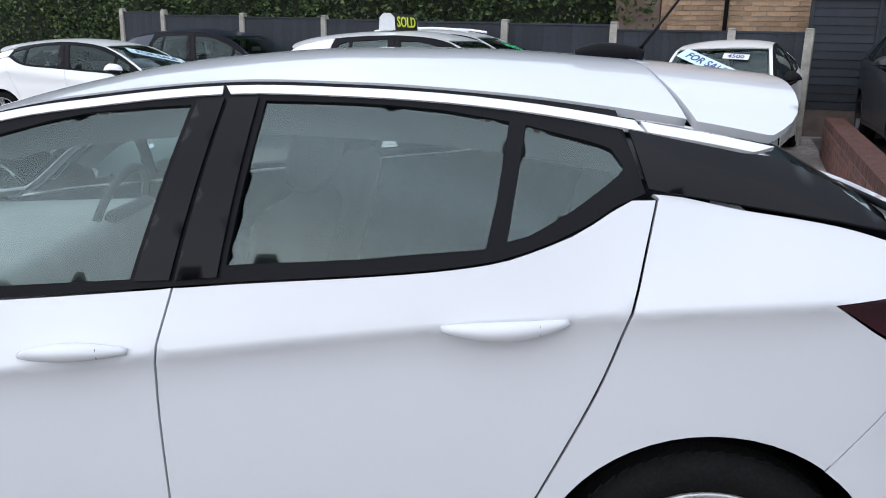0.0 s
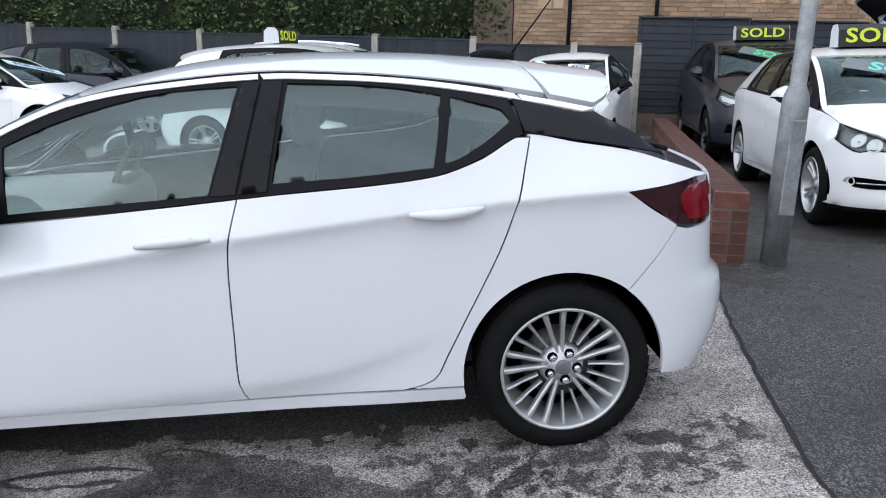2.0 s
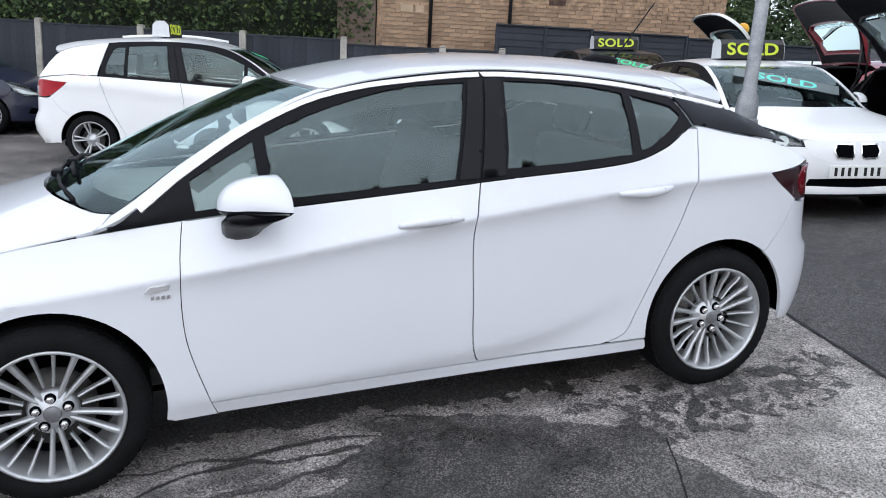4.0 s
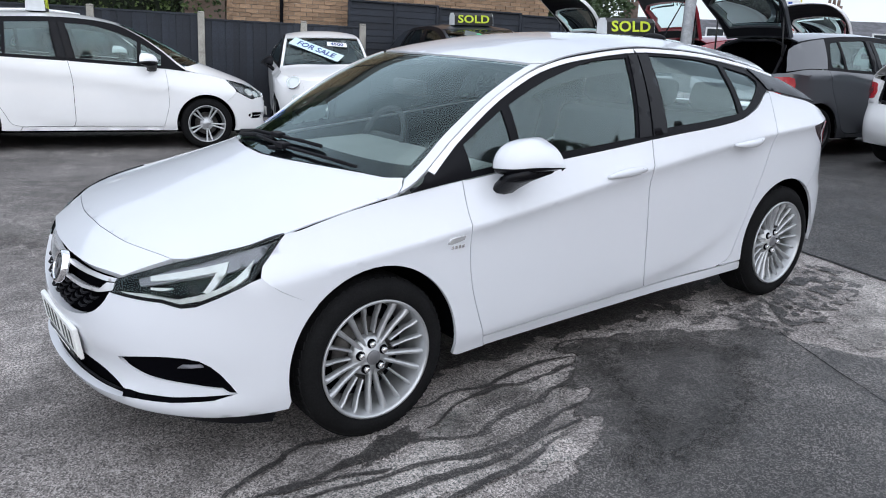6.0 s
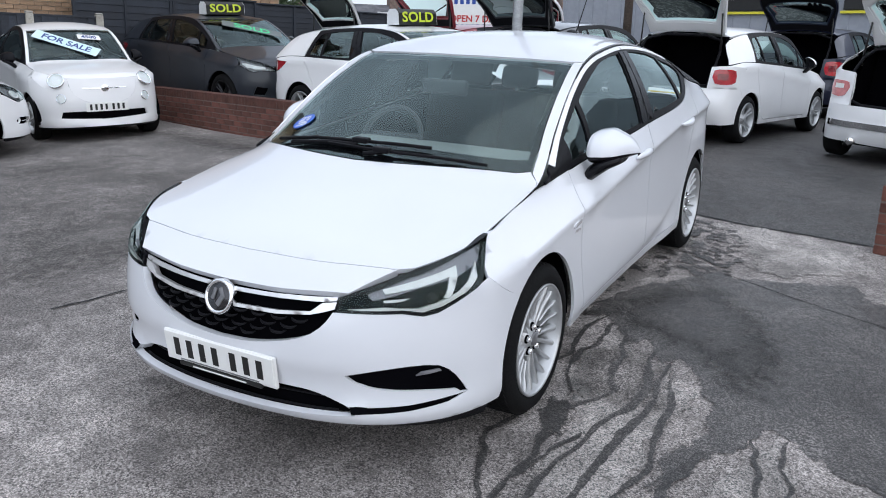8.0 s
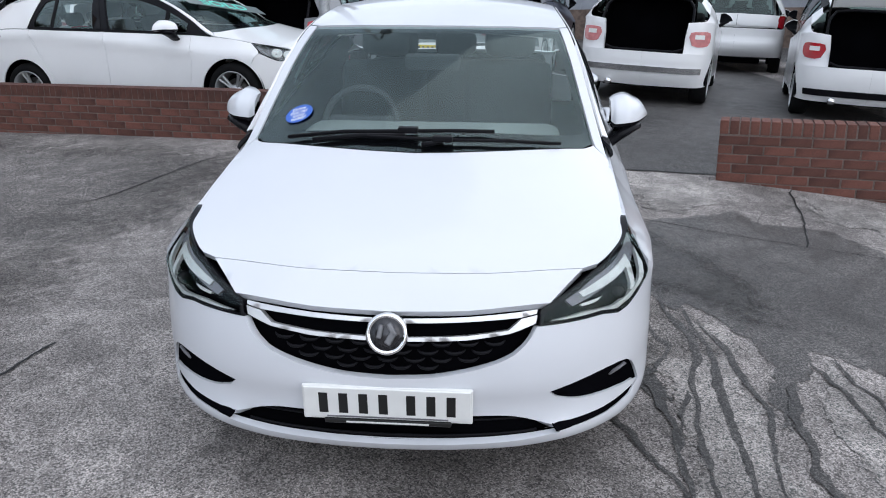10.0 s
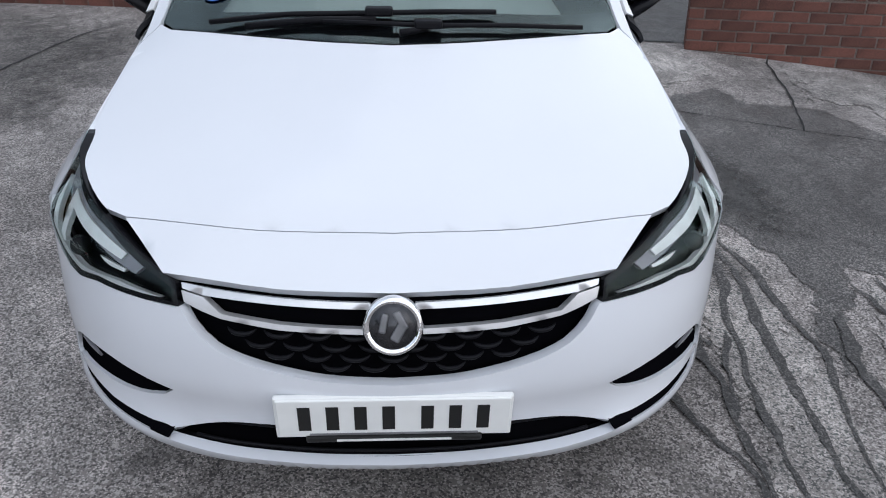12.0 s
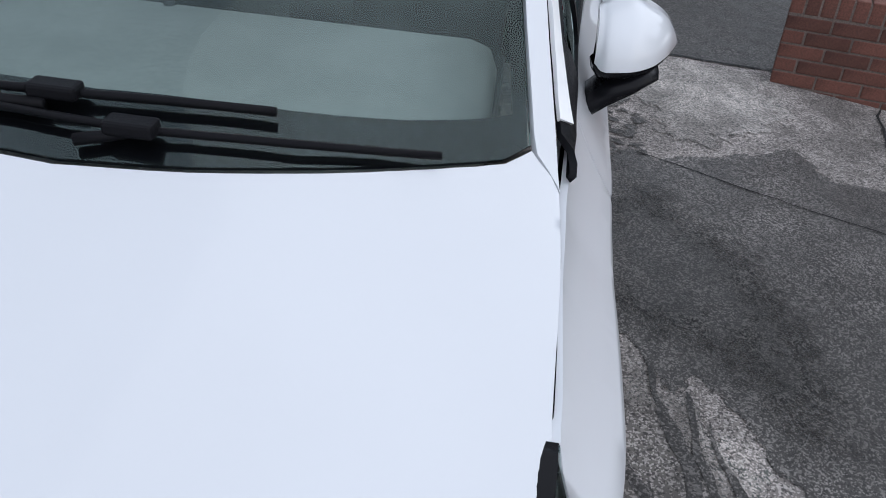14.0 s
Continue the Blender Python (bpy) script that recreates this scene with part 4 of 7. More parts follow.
fog_hosts = {}
car.panel("fog_lamp", "tub", [(0.775, 0.405), (0.795, 0.418), (0.862, 0.422), (0.872, 0.413), (0.83, 0.408)], LAMP_SILVER, bumper, lift=-0.004, depth=0.006, gap=0, turn=fog_hosts)
plate_m = Matrix.Translation((-2.238, 0, 0.395)) @ Matrix.Rotation(-0.10, 4, "Y") @ Matrix.Rotation(-math.pi / 2, 4, "Z")
plate = bars_plate("number_plate", bumper, plate_m, 0.52, 0.112, PLATE)
part("plate_holder", block((-0.266, 0.001, -0.066), (0.266, 0.016, 0.059), 0.004, plate_m), PLATE, bumper)
part("dealer_line", block((-0.19, -0.0065, -0.052), (0.19, -0.003, -0.0475), 0, plate_m), LAMP_GREY, plate)
part("holder_foot", block((-0.20, -0.006, -0.078), (0.20, 0.02, -0.060), 0.004, plate_m), INK, bumper)
part("holder_line", block((-0.13, -0.0082, -0.0715), (0.13, -0.0055, -0.0665), 0, plate_m), PLATE, bumper)

# grille: dark scales, bright wing bars and the badge
gr = GRILLE_LOW[::-1] + [(0.505, 0.690)] + [(0.30, 0.689), (0.0, 0.687)]
gr_ring = gr + flip(gr[1:-1])[::-1]
grille = car.panel("grille", "tub", shrunk(gr_ring, -0.012), VOID, sides=(0,), lift=-0.05, depth=0, gap=0, label="black grille with scale pattern")
vs, fs = [], []
for row in range(5):
    z = 0.588 - row * 0.0245
    for k in range(-8, 9):
        s = (k + 0.5 * (row % 2)) * 0.085
        if inside([(s, z - 0.006)], shrunk(gr_ring, 0.020))[0] and abs(s) < 0.47:
            tv, tf = tube([car.at("tub", s + 0.034 * u, z + 0.010 * abs(u) ** 3, -0.024 + 0.010 * (1 - u * u)) for u in np.linspace(-1, 1, 11)], 0.0052, 6, [0.3 + 0.7 * (1 - u ** 4) for u in np.linspace(-1, 1, 11).tolist()])
            raw("grille_scale", tv, tf, TRIM, grille)
for sd in (1, -1):
    def bar(pts, name, m=CHROME, lift=-0.012, depth=0.022):
        car.panel(name, "tub", [(p[0] * sd, p[1]) for p in pts], m, grille, sides=(0,), lift=lift, depth=depth, gap=0, step=0.03)
    bar([(0.050, 0.667), (0.25, 0.672), (0.43, 0.681), (0.49, 0.684), (0.485, 0.672), (0.43, 0.664), (0.25, 0.657), (0.050, 0.653)], "bright_bar", BRIGHT_BAR)
    bar([(0.048, 0.611), (0.25, 0.616), (0.385, 0.628), (0.43, 0.660), (0.487, 0.668), (0.478, 0.642), (0.43, 0.628), (0.385, 0.617), (0.25, 0.603), (0.048, 0.599)], "bright_bar", BRIGHT_BAR)
bm_m = Matrix.Translation(car.at("tub", 0, 0.622, -0.007)) @ Matrix.Rotation(0.32, 4, "Y") @ Matrix.Rotation(-math.pi / 2, 4, "Z")
mv, mf = turned([(0.0, -0.010), (0.051, -0.010), (0.054, -0.016), (0.060, -0.016), (0.065, -0.010), (0.065, 0.012)], 48)
badge = raw("badge", [bm_m @ Vector(v) for v in mv], mf, CHROME, grille, "round chrome badge")
mv, mf = turned([(0.0, -0.0112), (0.0505, -0.0112), (0.0505, -0.009)], 40)
raw("badge_field", [bm_m @ Vector(v) for v in mv], mf, BADGE_GREY, badge)
bm = bmesh.new()
for x0, z0, a, w in ((0.012, -0.012, 0.5, 0.011), (0.016, 0.014, -0.5, 0.009), (-0.02, 0.008, 0.2, 0.008)):
    block((-w, -0.0145, -0.022), (w, -0.0105, 0.022), 0.004, bm_m @ Matrix.Translation((x0, 0, z0)) @ Matrix.Rotation(a, 4, "Y"), bm)
part("badge_figure", bm, LAMP_GREY, badge)

# headlamps
lamps = {}
LAMP = LAMP_TOP + LAMP_LOW[1:]
car.panel("headlamp", "tub", LAMP, COVER, depth=0.008, step=0.03, turn=lamps, label="clear headlamp with a bright light guide")
car.panel("lamp_housing", "tub", shrunk(LAMP, -0.004), VOID, lamps, lift=-0.045, depth=0, gap=0, step=0.035)
brow = LAMP_TOP + [(u - 0.008, z - 0.017) for u, z in LAMP_TOP[::-1][1:]]
car.panel("lamp_brow", "tub", brow, GLOSS, lamps, lift=-0.002, depth=0.02, gap=0, step=0.03)
car.panel("lamp_edge", "tub", LAMP, GLOSS, lamps, holes=[shrunk(LAMP, 0.013)], lift=-0.003, depth=0.03, gap=0, step=0.03)
car.panel("lamp_reflector", "tub", [(0.60, 0.700), (0.78, 0.752), (0.98, 0.787), (1.17, 0.815), (1.09, 0.765), (0.985, 0.740), (0.80, 0.715), (0.62, 0.680)], LAMP_SILVER, lamps, lift=-0.014, depth=0.01, gap=0, step=0.03)
car.panel("light_guide", "tub", [(0.66, 0.712), (0.80, 0.737), (0.978, 0.767), (0.965, 0.735), (0.905, 0.672), (0.885, 0.676), (0.932, 0.738), (0.80, 0.716), (0.67, 0.699)], LAMP_WHITE, lamps, lift=-0.007, depth=0.012, gap=0, step=0.03)
car.panel("light_guide", "tub", [(0.53, 0.646), (0.66, 0.656), (0.79, 0.648), (0.90, 0.672), (1.0, 0.718), (1.075, 0.768), (1.045, 0.722), (0.965, 0.680), (0.88, 0.648), (0.805, 0.634), (0.73, 0.646), (0.60, 0.644)], LAMP_WHITE, lamps, lift=-0.004, depth=0.012, gap=0, step=0.03)
car.panel("lamp_fin", "tub", [(0.66, 0.683), (0.76, 0.690), (0.715, 0.672), (0.665, 0.672)], LAMP_WHITE, lamps, lift=-0.024, depth=0.01, gap=0, step=0.03)
for sd in (1, -1):
    q = Vector(car.at("tub", 0.845, 0.685, -0.028))
    bm = bmesh.new()
    bmesh.ops.create_uvsphere(bm, u_segments=20, v_segments=12, radius=0.026, matrix=Matrix.Translation((q.x, q.y * sd, q.z)))
    part("projector_lens", bm, GLOSS, lamps[sd], smooth=True)

# tail lamps
tails = {}
T = lambda pts: [(hatch.sx(x), z) for x, z in pts]  # noqa: E731
car.panel("tail_lamp", "tub", T([(1.553, 0.958), (1.70, 0.968), (1.83, 0.98), (1.92, 0.985), (1.95, 0.93), (1.945, 0.82), (1.86, 0.806), (1.75, 0.822), (1.64, 0.895)]), DARK_LAMP, depth=0.02, turn=tails, label="dark red tail lamp")
car.panel("lamp_band", "tub", T([(1.76, 0.925), (1.80, 0.955), (1.90, 0.962), (1.935, 0.92), (1.925, 0.84), (1.87, 0.825), (1.80, 0.835), (1.775, 0.875)]), HATCH_LAMP, tails, lift=0.003, depth=0.008, gap=0)

# tail: spoiler, rear screen, tailgate
sp = [(x, -(hatch.rail_y(x) - 0.003)) for x in (1.345, 1.40, 1.45, 1.50)] + curve([(1.515, -0.570), (1.58, -0.490), (1.625, -0.38), (1.653, -0.20), (1.66, 0.0)], 0.04)
sp_ring = sp + [(x, -y) for x, y in sp[::-1][1:]] + [(1.30, 0.36), (1.265, 0.0), (1.30, -0.36)]
spoiler = car.panel("roof_spoiler", "top", sp_ring, PAINT, sides=(0,), depth=0.022)
vs, fs = [], []
for i in range(7):
    u = i / 6
    for j in range(9):
        v = -1 + j / 4
        vs.append((1.52 + 0.32 * u - 0.04 * v * v, v * (0.55 + 0.04 * u), 1.235 - 0.20 * u - 0.022 * v * v))
fs = [(i * 9 + j, i * 9 + j + 1, (i + 1) * 9 + j + 1, (i + 1) * 9 + j) for i in range(6) for j in range(8)]
raw("rear_screen", vs, fs, DARK_WINDOW, car.root)
raw("rear_wiper", *tube([(1.87, 0.0, 1.01), (1.86, -0.2, 1.02), (1.845, -0.42, 1.03)], 0.010, 8), TRIM, car.root)
car.panel("tailgate", "tub", [(hatch.sx(1.925), 0.97), (hatch.end, 0.98), (hatch.end, 0.805), (hatch.sx(1.95), 0.81)], PAINT)
part("tailgate_inner", block((1.75, -0.64, 0.8), (1.90, 0.64, 0.96), 0.04), VOID, car.root)

# roof aerial and fin
fin = raw("aerial_base", *tube([(1.12 + 0.19 * u, 0.0, car.at("top", 1.12 + 0.19 * u, 0)[2] + 0.024 * math.sin(math.pi * min(1, 0.15 + 0.6 * u)) - 0.006) for u in np.linspace(0, 1, 9)], 0.021, 10, [0.4, 0.75, 1, 1.1, 1.1, 1.1, 1.1, 1.05, 0.9]), TRIM, car.root)
mast = car.at("top", 1.30, 0)
raw("aerial_mast", *tube([(1.295, 0, mast[2] + 0.02), (1.36, 0, mast[2] + 0.10), (1.52, 0, mast[2] + 0.30)], 0.004, 6, [1.5, 1.0, 0.8]), TRIM, fin)

# wipers on the screen
def wiper(pts, r):
    w = raw("wiper", *tube([car.at("top", x, y, 0.016) for x, y in pts], r, 8), TRIM, car.root)
    x, y = pts[len(pts) // 2]
    q = Vector(car.at("top", x, y, 0.022))
    part("wiper_joint", block(q - Vector((0.02, 0.04, 0.012)), q + Vector((0.02, 0.04, 0.012)), 0.006), TRIM, w)
wiper([(-1.205, 0.53), (-1.228, 0.30), (-1.238, 0.04), (-1.228, -0.14), (-1.212, -0.30)], 0.008)
wiper([(-1.268, 0.20), (-1.282, 0.02), (-1.288, -0.10), (-1.262, -0.34), (-1.205, -0.56)], 0.007)
raw("wiper_arm", *tube([car.at("top", x, y, 0.014) for x, y in ((-1.255, 0.42), (-1.258, 0.22), (-1.262, 0.05))], 0.010, 8), TRIM, car.root)
raw("wiper_arm", *tube([car.at("top", x, y, 0.012) for x, y in ((-1.318, -0.02), (-1.305, -0.06), (-1.290, -0.10))], 0.010, 8), TRIM, car.root)

# wing badge
wb = car.panel("wing_badge", "tub", [(hatch.sx(-1.005), 0.712), (hatch.sx(-0.985), 0.732), (hatch.sx(-0.92), 0.735), (hatch.sx(-0.925), 0.718), (hatch.sx(-0.985), 0.708)], BRIGHT_BAR, lift=0.006, depth=0.006, gap=0, sides=(1,))
for k in range(4):
    car.panel("trim_letter_bar", "tub", [(hatch.sx(-0.985 + k * 0.017), 0.686), (hatch.sx(-0.974 + k * 0.017), 0.688), (hatch.sx(-0.974 + k * 0.017), 0.700), (hatch.sx(-0.985 + k * 0.017), 0.698)], CHROME, wb, lift=0.004, depth=0.004, gap=0, sides=(1,))
car.root.matrix_basis = LOT

# windscreen sticker on the inside of the glass, with its words
BLUE = stuff("blue_sticker", (0.03, 0.13, 0.55), 0.4, mottle=0.05, mottle_size=30)
WHITE_INK = stuff("white_ink", (0.8, 0.8, 0.8), 0.5, mottle=0.03)
def on_top(x, y, lift):
    """A frame lying on the screen: x to the right seen from ahead, y up the glass."""
    o = Vector(car.at("top", x, y, lift))
    up = (Vector(car.at("top", x + 0.02, y, lift)) - o).normalized()
    rt = (Vector(car.at("top", x, y - 0.02, lift)) - o).normalized()
    n = rt.cross(up).normalized()
    up = n.cross(rt)
    return Matrix.Translation(o) @ Matrix((rt, up, n)).transposed().to_4x4()
sm = LOT @ on_top(-1.03, 0.53, 0.002)
sv, sf = turned([(0.0, 0.0), (0.062, 0.0), (0.062, 0.001), (0.0, 0.001)], 40, axis="z")
sticker = tagged(raw("windscreen_sticker", [sm @ Vector((x * 1.0, y * 0.95, z)) for x, y, z in sv], sf, BLUE, smooth=False), "round blue sticker with white words on the windscreen", "sticker")
for i, word in enumerate(("Drive", "this car", "away", "today!")):
    me = writing(word, 0.027, 0.0004)
    me.transform(sm @ Matrix.Translation((0, 0.032 - 0.022 * i, 0.002)))
    me.materials.append(WHITE_INK)
    ob = new("sticker_words", me)
    ob.parent = sticker


# ---- ground, walls, fence, house, far street ----
ALONG_NEAR = pchip([(-60, -1.2), (-12, -0.70), (-3, -0.198), (-2, -0.132), (0, 0), (2, 0.132), (2.6, 0.168), (4.5, 0.24), (7, 0.30), (12, 0.36), (80, 0.40)])
ALONG_FAR = pchip([(-60, -0.3), (-6, -0.05), (0, 0), (3.5, 0.12), (6.2, 0.26), (9, 0.33), (80, 0.40)])
ACROSS = pchip([(-60, -0.5), (-6, -0.32), (-5, -0.28), (-2.4, -0.08), (-1.2, -0.024), (1.2, 0.024), (4, 0.01), (6, 0.0), (80, 0.0)])


def ground_z(x, y):
    w = min(1.0, max(0.0, (y - 2) / 5))
    w = w * w * (3 - 2 * w)
    return ALONG_NEAR(x) * (1 - w) + ALONG_FAR(x) * w + ACROSS(y)


def ticks():
    near = [-5 + 0.25 * i for i in range(57)]
    return [-400, -150, -60, -30, -20, -14, -10, -7] + near + [9.6, 10.5, 12, 14, 17, 20, 26, 40, 70, 150, 400]


def asphalt(name, base, light, pits, size=260.0, rough=0.72, ragged=False, even=2.6):
    """Rolled stone in tar: pale chips, dark pits, broad stains."""
    m = bpy.data.materials.new(name)
    m.use_nodes = True
    nt = m.node_tree
    b = nt.nodes["Principled BSDF"]
    b.inputs["Specular IOR Level"].default_value = 0.25 if rough > 0.6 else 0.55
    geo = nt.nodes.new("ShaderNodeTexCoord").outputs["Object"]
    L = nt.links.new

    def tex(kind, scale, detail=2.0):
        n = nt.nodes.new(kind)
        n.inputs["Scale"].default_value = scale
        if "Detail" in n.inputs:
            n.inputs["Detail"].default_value = detail if kind == "ShaderNodeTexNoise" else 0.0
        L(geo, n.inputs["Vector"])
        return n

    def rng(sock, lo, hi, a, c):
        n = nt.nodes.new("ShaderNodeMapRange")
        n.interpolation_type = "SMOOTHSTEP"
        L(sock, n.inputs[0])
        for i, v in zip((1, 2, 3, 4), (lo, hi, a, c)):
            n.inputs[i].default_value = v
        return n.outputs[0]

    def mix(kind, fac, a, c):
        n = nt.nodes.new("ShaderNodeMix")
        n.data_type, n.blend_type = "RGBA", kind
        for sock, v in ((n.inputs[0], fac), (n.inputs[6], a), (n.inputs[7], c)):
            if isinstance(v, bpy.types.NodeSocket):
                L(v, sock)
            else:
                sock.default_value = (*v, 1) if isinstance(v, tuple) else v
        return n.outputs[2]

    base, light, pits = ((1.03 * c[0], c[1], 0.985 * c[2]) for c in (base, light, pits))
    chips = tex("ShaderNodeTexVoronoi", size * 0.74)
    tone = rng(chips.outputs["Color"], 0.62, 0.68, 0.0, 1.0)
    col = mix("MIX", tone, base, light)
    col = mix("MIX", rng(tex("ShaderNodeTexVoronoi", size * 0.36).outputs["Color"], 0.76, 0.80, 0.0, 0.7), col, light)
    col = mix("MIX", rng(tex("ShaderNodeTexVoronoi", size * 0.56).outputs["Color"], 0.67, 0.72, 0.0, 0.85), col, pits)
    fine = tex("ShaderNodeTexNoise", size * 1.5, 3.0).outputs["Fac"]
    col = mix("MIX", rng(fine, 0.55, 0.75, 0.0, 0.3), col, pits)
    broad = tex("ShaderNodeTexNoise", 0.7, 5.0).outputs["Fac"]
    mid = tex("ShaderNodeTexNoise", 6.0, 6.0).outputs["Fac"]
    for s, lo, hi, k in ((broad, 0.35, 0.65, 0.30), (mid, 0.35, 0.68, 0.26)):
        g = nt.nodes.new("ShaderNodeCombineColor")
        v = rng(s, lo, hi, 1 - k, 1 + k * 0.7)
        for i in range(3):
            L(v, g.inputs[i])
        col = mix("MULTIPLY", 1.0, col, g.outputs[0])
    stain = tex("ShaderNodeTexNoise", 2.6, 8.0).outputs["Fac"]
    col = mix("MIX", rng(stain, 0.60, 0.72, 0.0, 0.4), col, pits)
    L(col, b.inputs["Base Color"])
    L(rng(mid, 0.3, 0.7, rough - 0.1, rough + 0.1), b.inputs["Roughness"])
    bump = nt.nodes.new("ShaderNodeBump")
    bump.inputs["Strength"].default_value, bump.inputs["Distance"].default_value = 0.9, 0.0035
    L(fine, bump.inputs["Height"])
    L(bump.outputs[0], b.inputs["Normal"])
    if ragged:  # thins out towards its rim in an uneven line
        clear, mx = nt.nodes.new("ShaderNodeBsdfTransparent"), nt.nodes.new("ShaderNodeMixShader")
        rim, add, sub = nt.nodes.new("ShaderNodeAttribute"), nt.nodes.new("ShaderNodeMath"), nt.nodes.new("ShaderNodeMath")
        rim.attribute_name = "rim"
        sub.operation, sub.inputs[1].default_value, sub.inputs[2].default_value = "MULTIPLY_ADD", even, -even / 2
        L(tex("ShaderNodeTexNoise", 14.0, 12.0).outputs["Fac"], sub.inputs[0])
        L(rim.outputs["Fac"], add.inputs[0])
        L(sub.outputs[0], add.inputs[1])
        L(rng(add.outputs[0], 0.30 if even > 1 else 0.05, 0.44 if even > 1 else 0.95, 0.0, 1.0), mx.inputs[0])
        L(clear.outputs[0], mx.inputs[1])
        L(b.outputs[0], mx.inputs[2])
        L(mx.outputs[0], nt.nodes["Material Output"].inputs[0])
    return m


TARMAC = asphalt("grey_asphalt", (0.24, 0.224, 0.215), (0.53, 0.50, 0.485), (0.070, 0.067, 0.066), 300.0)
TARMAC_YARD = asphalt("coarse_asphalt", (0.031, 0.029, 0.029), (0.14, 0.135, 0.131), (0.009, 0.010, 0.010), 220.0, 0.6)
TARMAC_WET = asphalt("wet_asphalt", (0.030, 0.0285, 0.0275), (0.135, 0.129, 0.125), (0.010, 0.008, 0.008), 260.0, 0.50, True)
TARMAC_DAMP = asphalt("damp_asphalt", (0.050, 0.0475, 0.0455), (0.245, 0.234, 0.226), (0.013, 0.013, 0.013), 300.0, 0.40, True)
TARMAC_PALE = asphalt("worn_pale_asphalt", (0.29, 0.274, 0.262), (0.55, 0.521, 0.503), (0.075, 0.086, 0.084), 300.0, 0.8, True)
ts = ticks()
gv = [(x, y, ground_z(x, y)) for y in ts for x in ts]
k = len(ts)
ground = raw("ground", gv, [(j * k + i, j * k + i + 1, (j + 1) * k + i + 1, (j + 1) * k + i) for j in range(k - 1) for i in range(k - 1)], TARMAC)
tagged(ground, "grey worn asphalt of the car yard", "ground", kind="structure")


def wobble(poly, amount, scale=3.0, step=0.05):
    """An uneven outline."""
    out = []
    for x, y in dense(poly, step):
        n = noise.noise_vector(Vector((x * scale, y * scale, 3.7))) + 0.6 * noise.noise_vector(Vector((x * scale * 3.1, y * scale * 3.1, 9.1)))
        out.append((x + amount * n.x, y + amount * n.y))
    return out


def patch(name, poly, material, label, up, amount=0.05, step=0.25, category="ground patch", fade=0.14):
    """A patch of another surface lying on the ground, fading over a rim of that width."""
    line = wobble(poly, amount) if amount else poly
    pts, faces = flat_mesh(line, [], min(step, 0.6 * fade) if fade else step)
    fix = [f if (pts[f[1]][0] - pts[f[0]][0]) * (pts[f[2]][1] - pts[f[0]][1]) - (pts[f[1]][1] - pts[f[0]][1]) * (pts[f[2]][0] - pts[f[0]][0]) > 0 else f[::-1] for f in faces]
    ob = tagged(raw(name, [(x, y, ground_z(x, y) + up) for x, y in pts], fix, material, smooth=False), label, category, kind="structure")
    edge = np.array(dense(list(line), 0.03))
    rim = [min(1.0, float(np.min(np.hypot(*(edge - np.array(q)).T))) / fade) if fade else 1.0 for q in pts]
    ob.data.attributes.new("rim", "FLOAT", "POINT").data.foreach_set("value", rim)
    return ob


def runnel(name, path, width, up, seed):
    """A wandering trickle of water stain."""
    pts = curve(path, 0.04)
    left, right = [], []
    for i, (x, y) in enumerate(pts):
        a, b = pts[max(i - 1, 0)], pts[min(i + 1, len(pts) - 1)]
        t = Vector((b[0] - a[0], b[1] - a[1])).normalized()
        u = i / (len(pts) - 1)
        w = width * (0.25 + 0.5 * abs(noise.noise(Vector((u * 9, seed, 0))))) * (1.25 - 0.75 * u) * min(1.0, 0.15 + 6 * u, 0.15 + 6 * (1 - u))
        s = 0.035 * noise.noise(Vector((u * 7, seed + 5, 1)))
        left.append((x - t.y * (w + s), y + t.x * (w + s)))
        right.append((x + t.y * (w - s), y - t.x * (w - s)))
    return patch(name, wobble(left + right[::-1], 0.010, 14.0, 0.02), TARMAC_WET, "dark water trickle drying on the asphalt", up, 0.0, 0.2, "water stain", 0)


patch("yard_asphalt", [(2.75, 1.30), (2.43, 0.19), (2.12, -1.18), (2.08, -2.05), (1.95, -2.15), (1.2, -4.6), (-1.5, -14), (40, -14), (40, 9), (5.2, 10.0), (2.95, 1.4)], TARMAC_YARD, "coarse dark asphalt of the inner yard", 0.003, 0.0, 0.4, fade=0)
TARMAC_MID = asphalt("dull_asphalt", (0.125, 0.118, 0.113), (0.34, 0.323, 0.311), (0.040, 0.039, 0.039), 260.0, 0.7, True, 0.8)
patch("dull_patch", [(-1.9, 2.1), (0.6, 1.5), (2.75, 1.3), (4.65, 8.2), (3.0, 9.6), (-3.0, 11.5), (-9.0, 13.0), (-9.0, 5.0), (-4.0, 3.4)], TARMAC_MID, "darker worn asphalt along the brick wall", 0.0025, 0.2, 0.4, fade=1.1)
wet = [(-0.25, -0.70), (0.06, -0.71), (0.35, -0.80), (0.58, -0.98), (0.89, -1.17), (0.80, -1.30), (0.92, -1.58), (1.10, -1.95), (0.86, -2.10), (0.81, -2.50), (0.59, -2.66), (0.06, -2.75), (-0.3, -3.2), (-1.0, -3.2), (-1.25, -2.4),
       (-1.22, -2.06), (-1.0, -1.80), (-1.24, -1.67), (-1.45, -1.54), (-1.63, -1.50), (-1.70, -1.43), (-1.37, -1.45), (-1.2, -1.52), (-0.97, -1.49), (-0.78, -1.43), (-0.53, -1.30), (-0.65, -1.23), (-0.39, -1.09), (-0.52, -1.05), (-0.33, -0.91), (-0.20, -0.80)]
patch("damp_patch", wet, TARMAC_DAMP, "dark damp stain on the asphalt beside the car", 0.004, 0.035, fade=0.05)
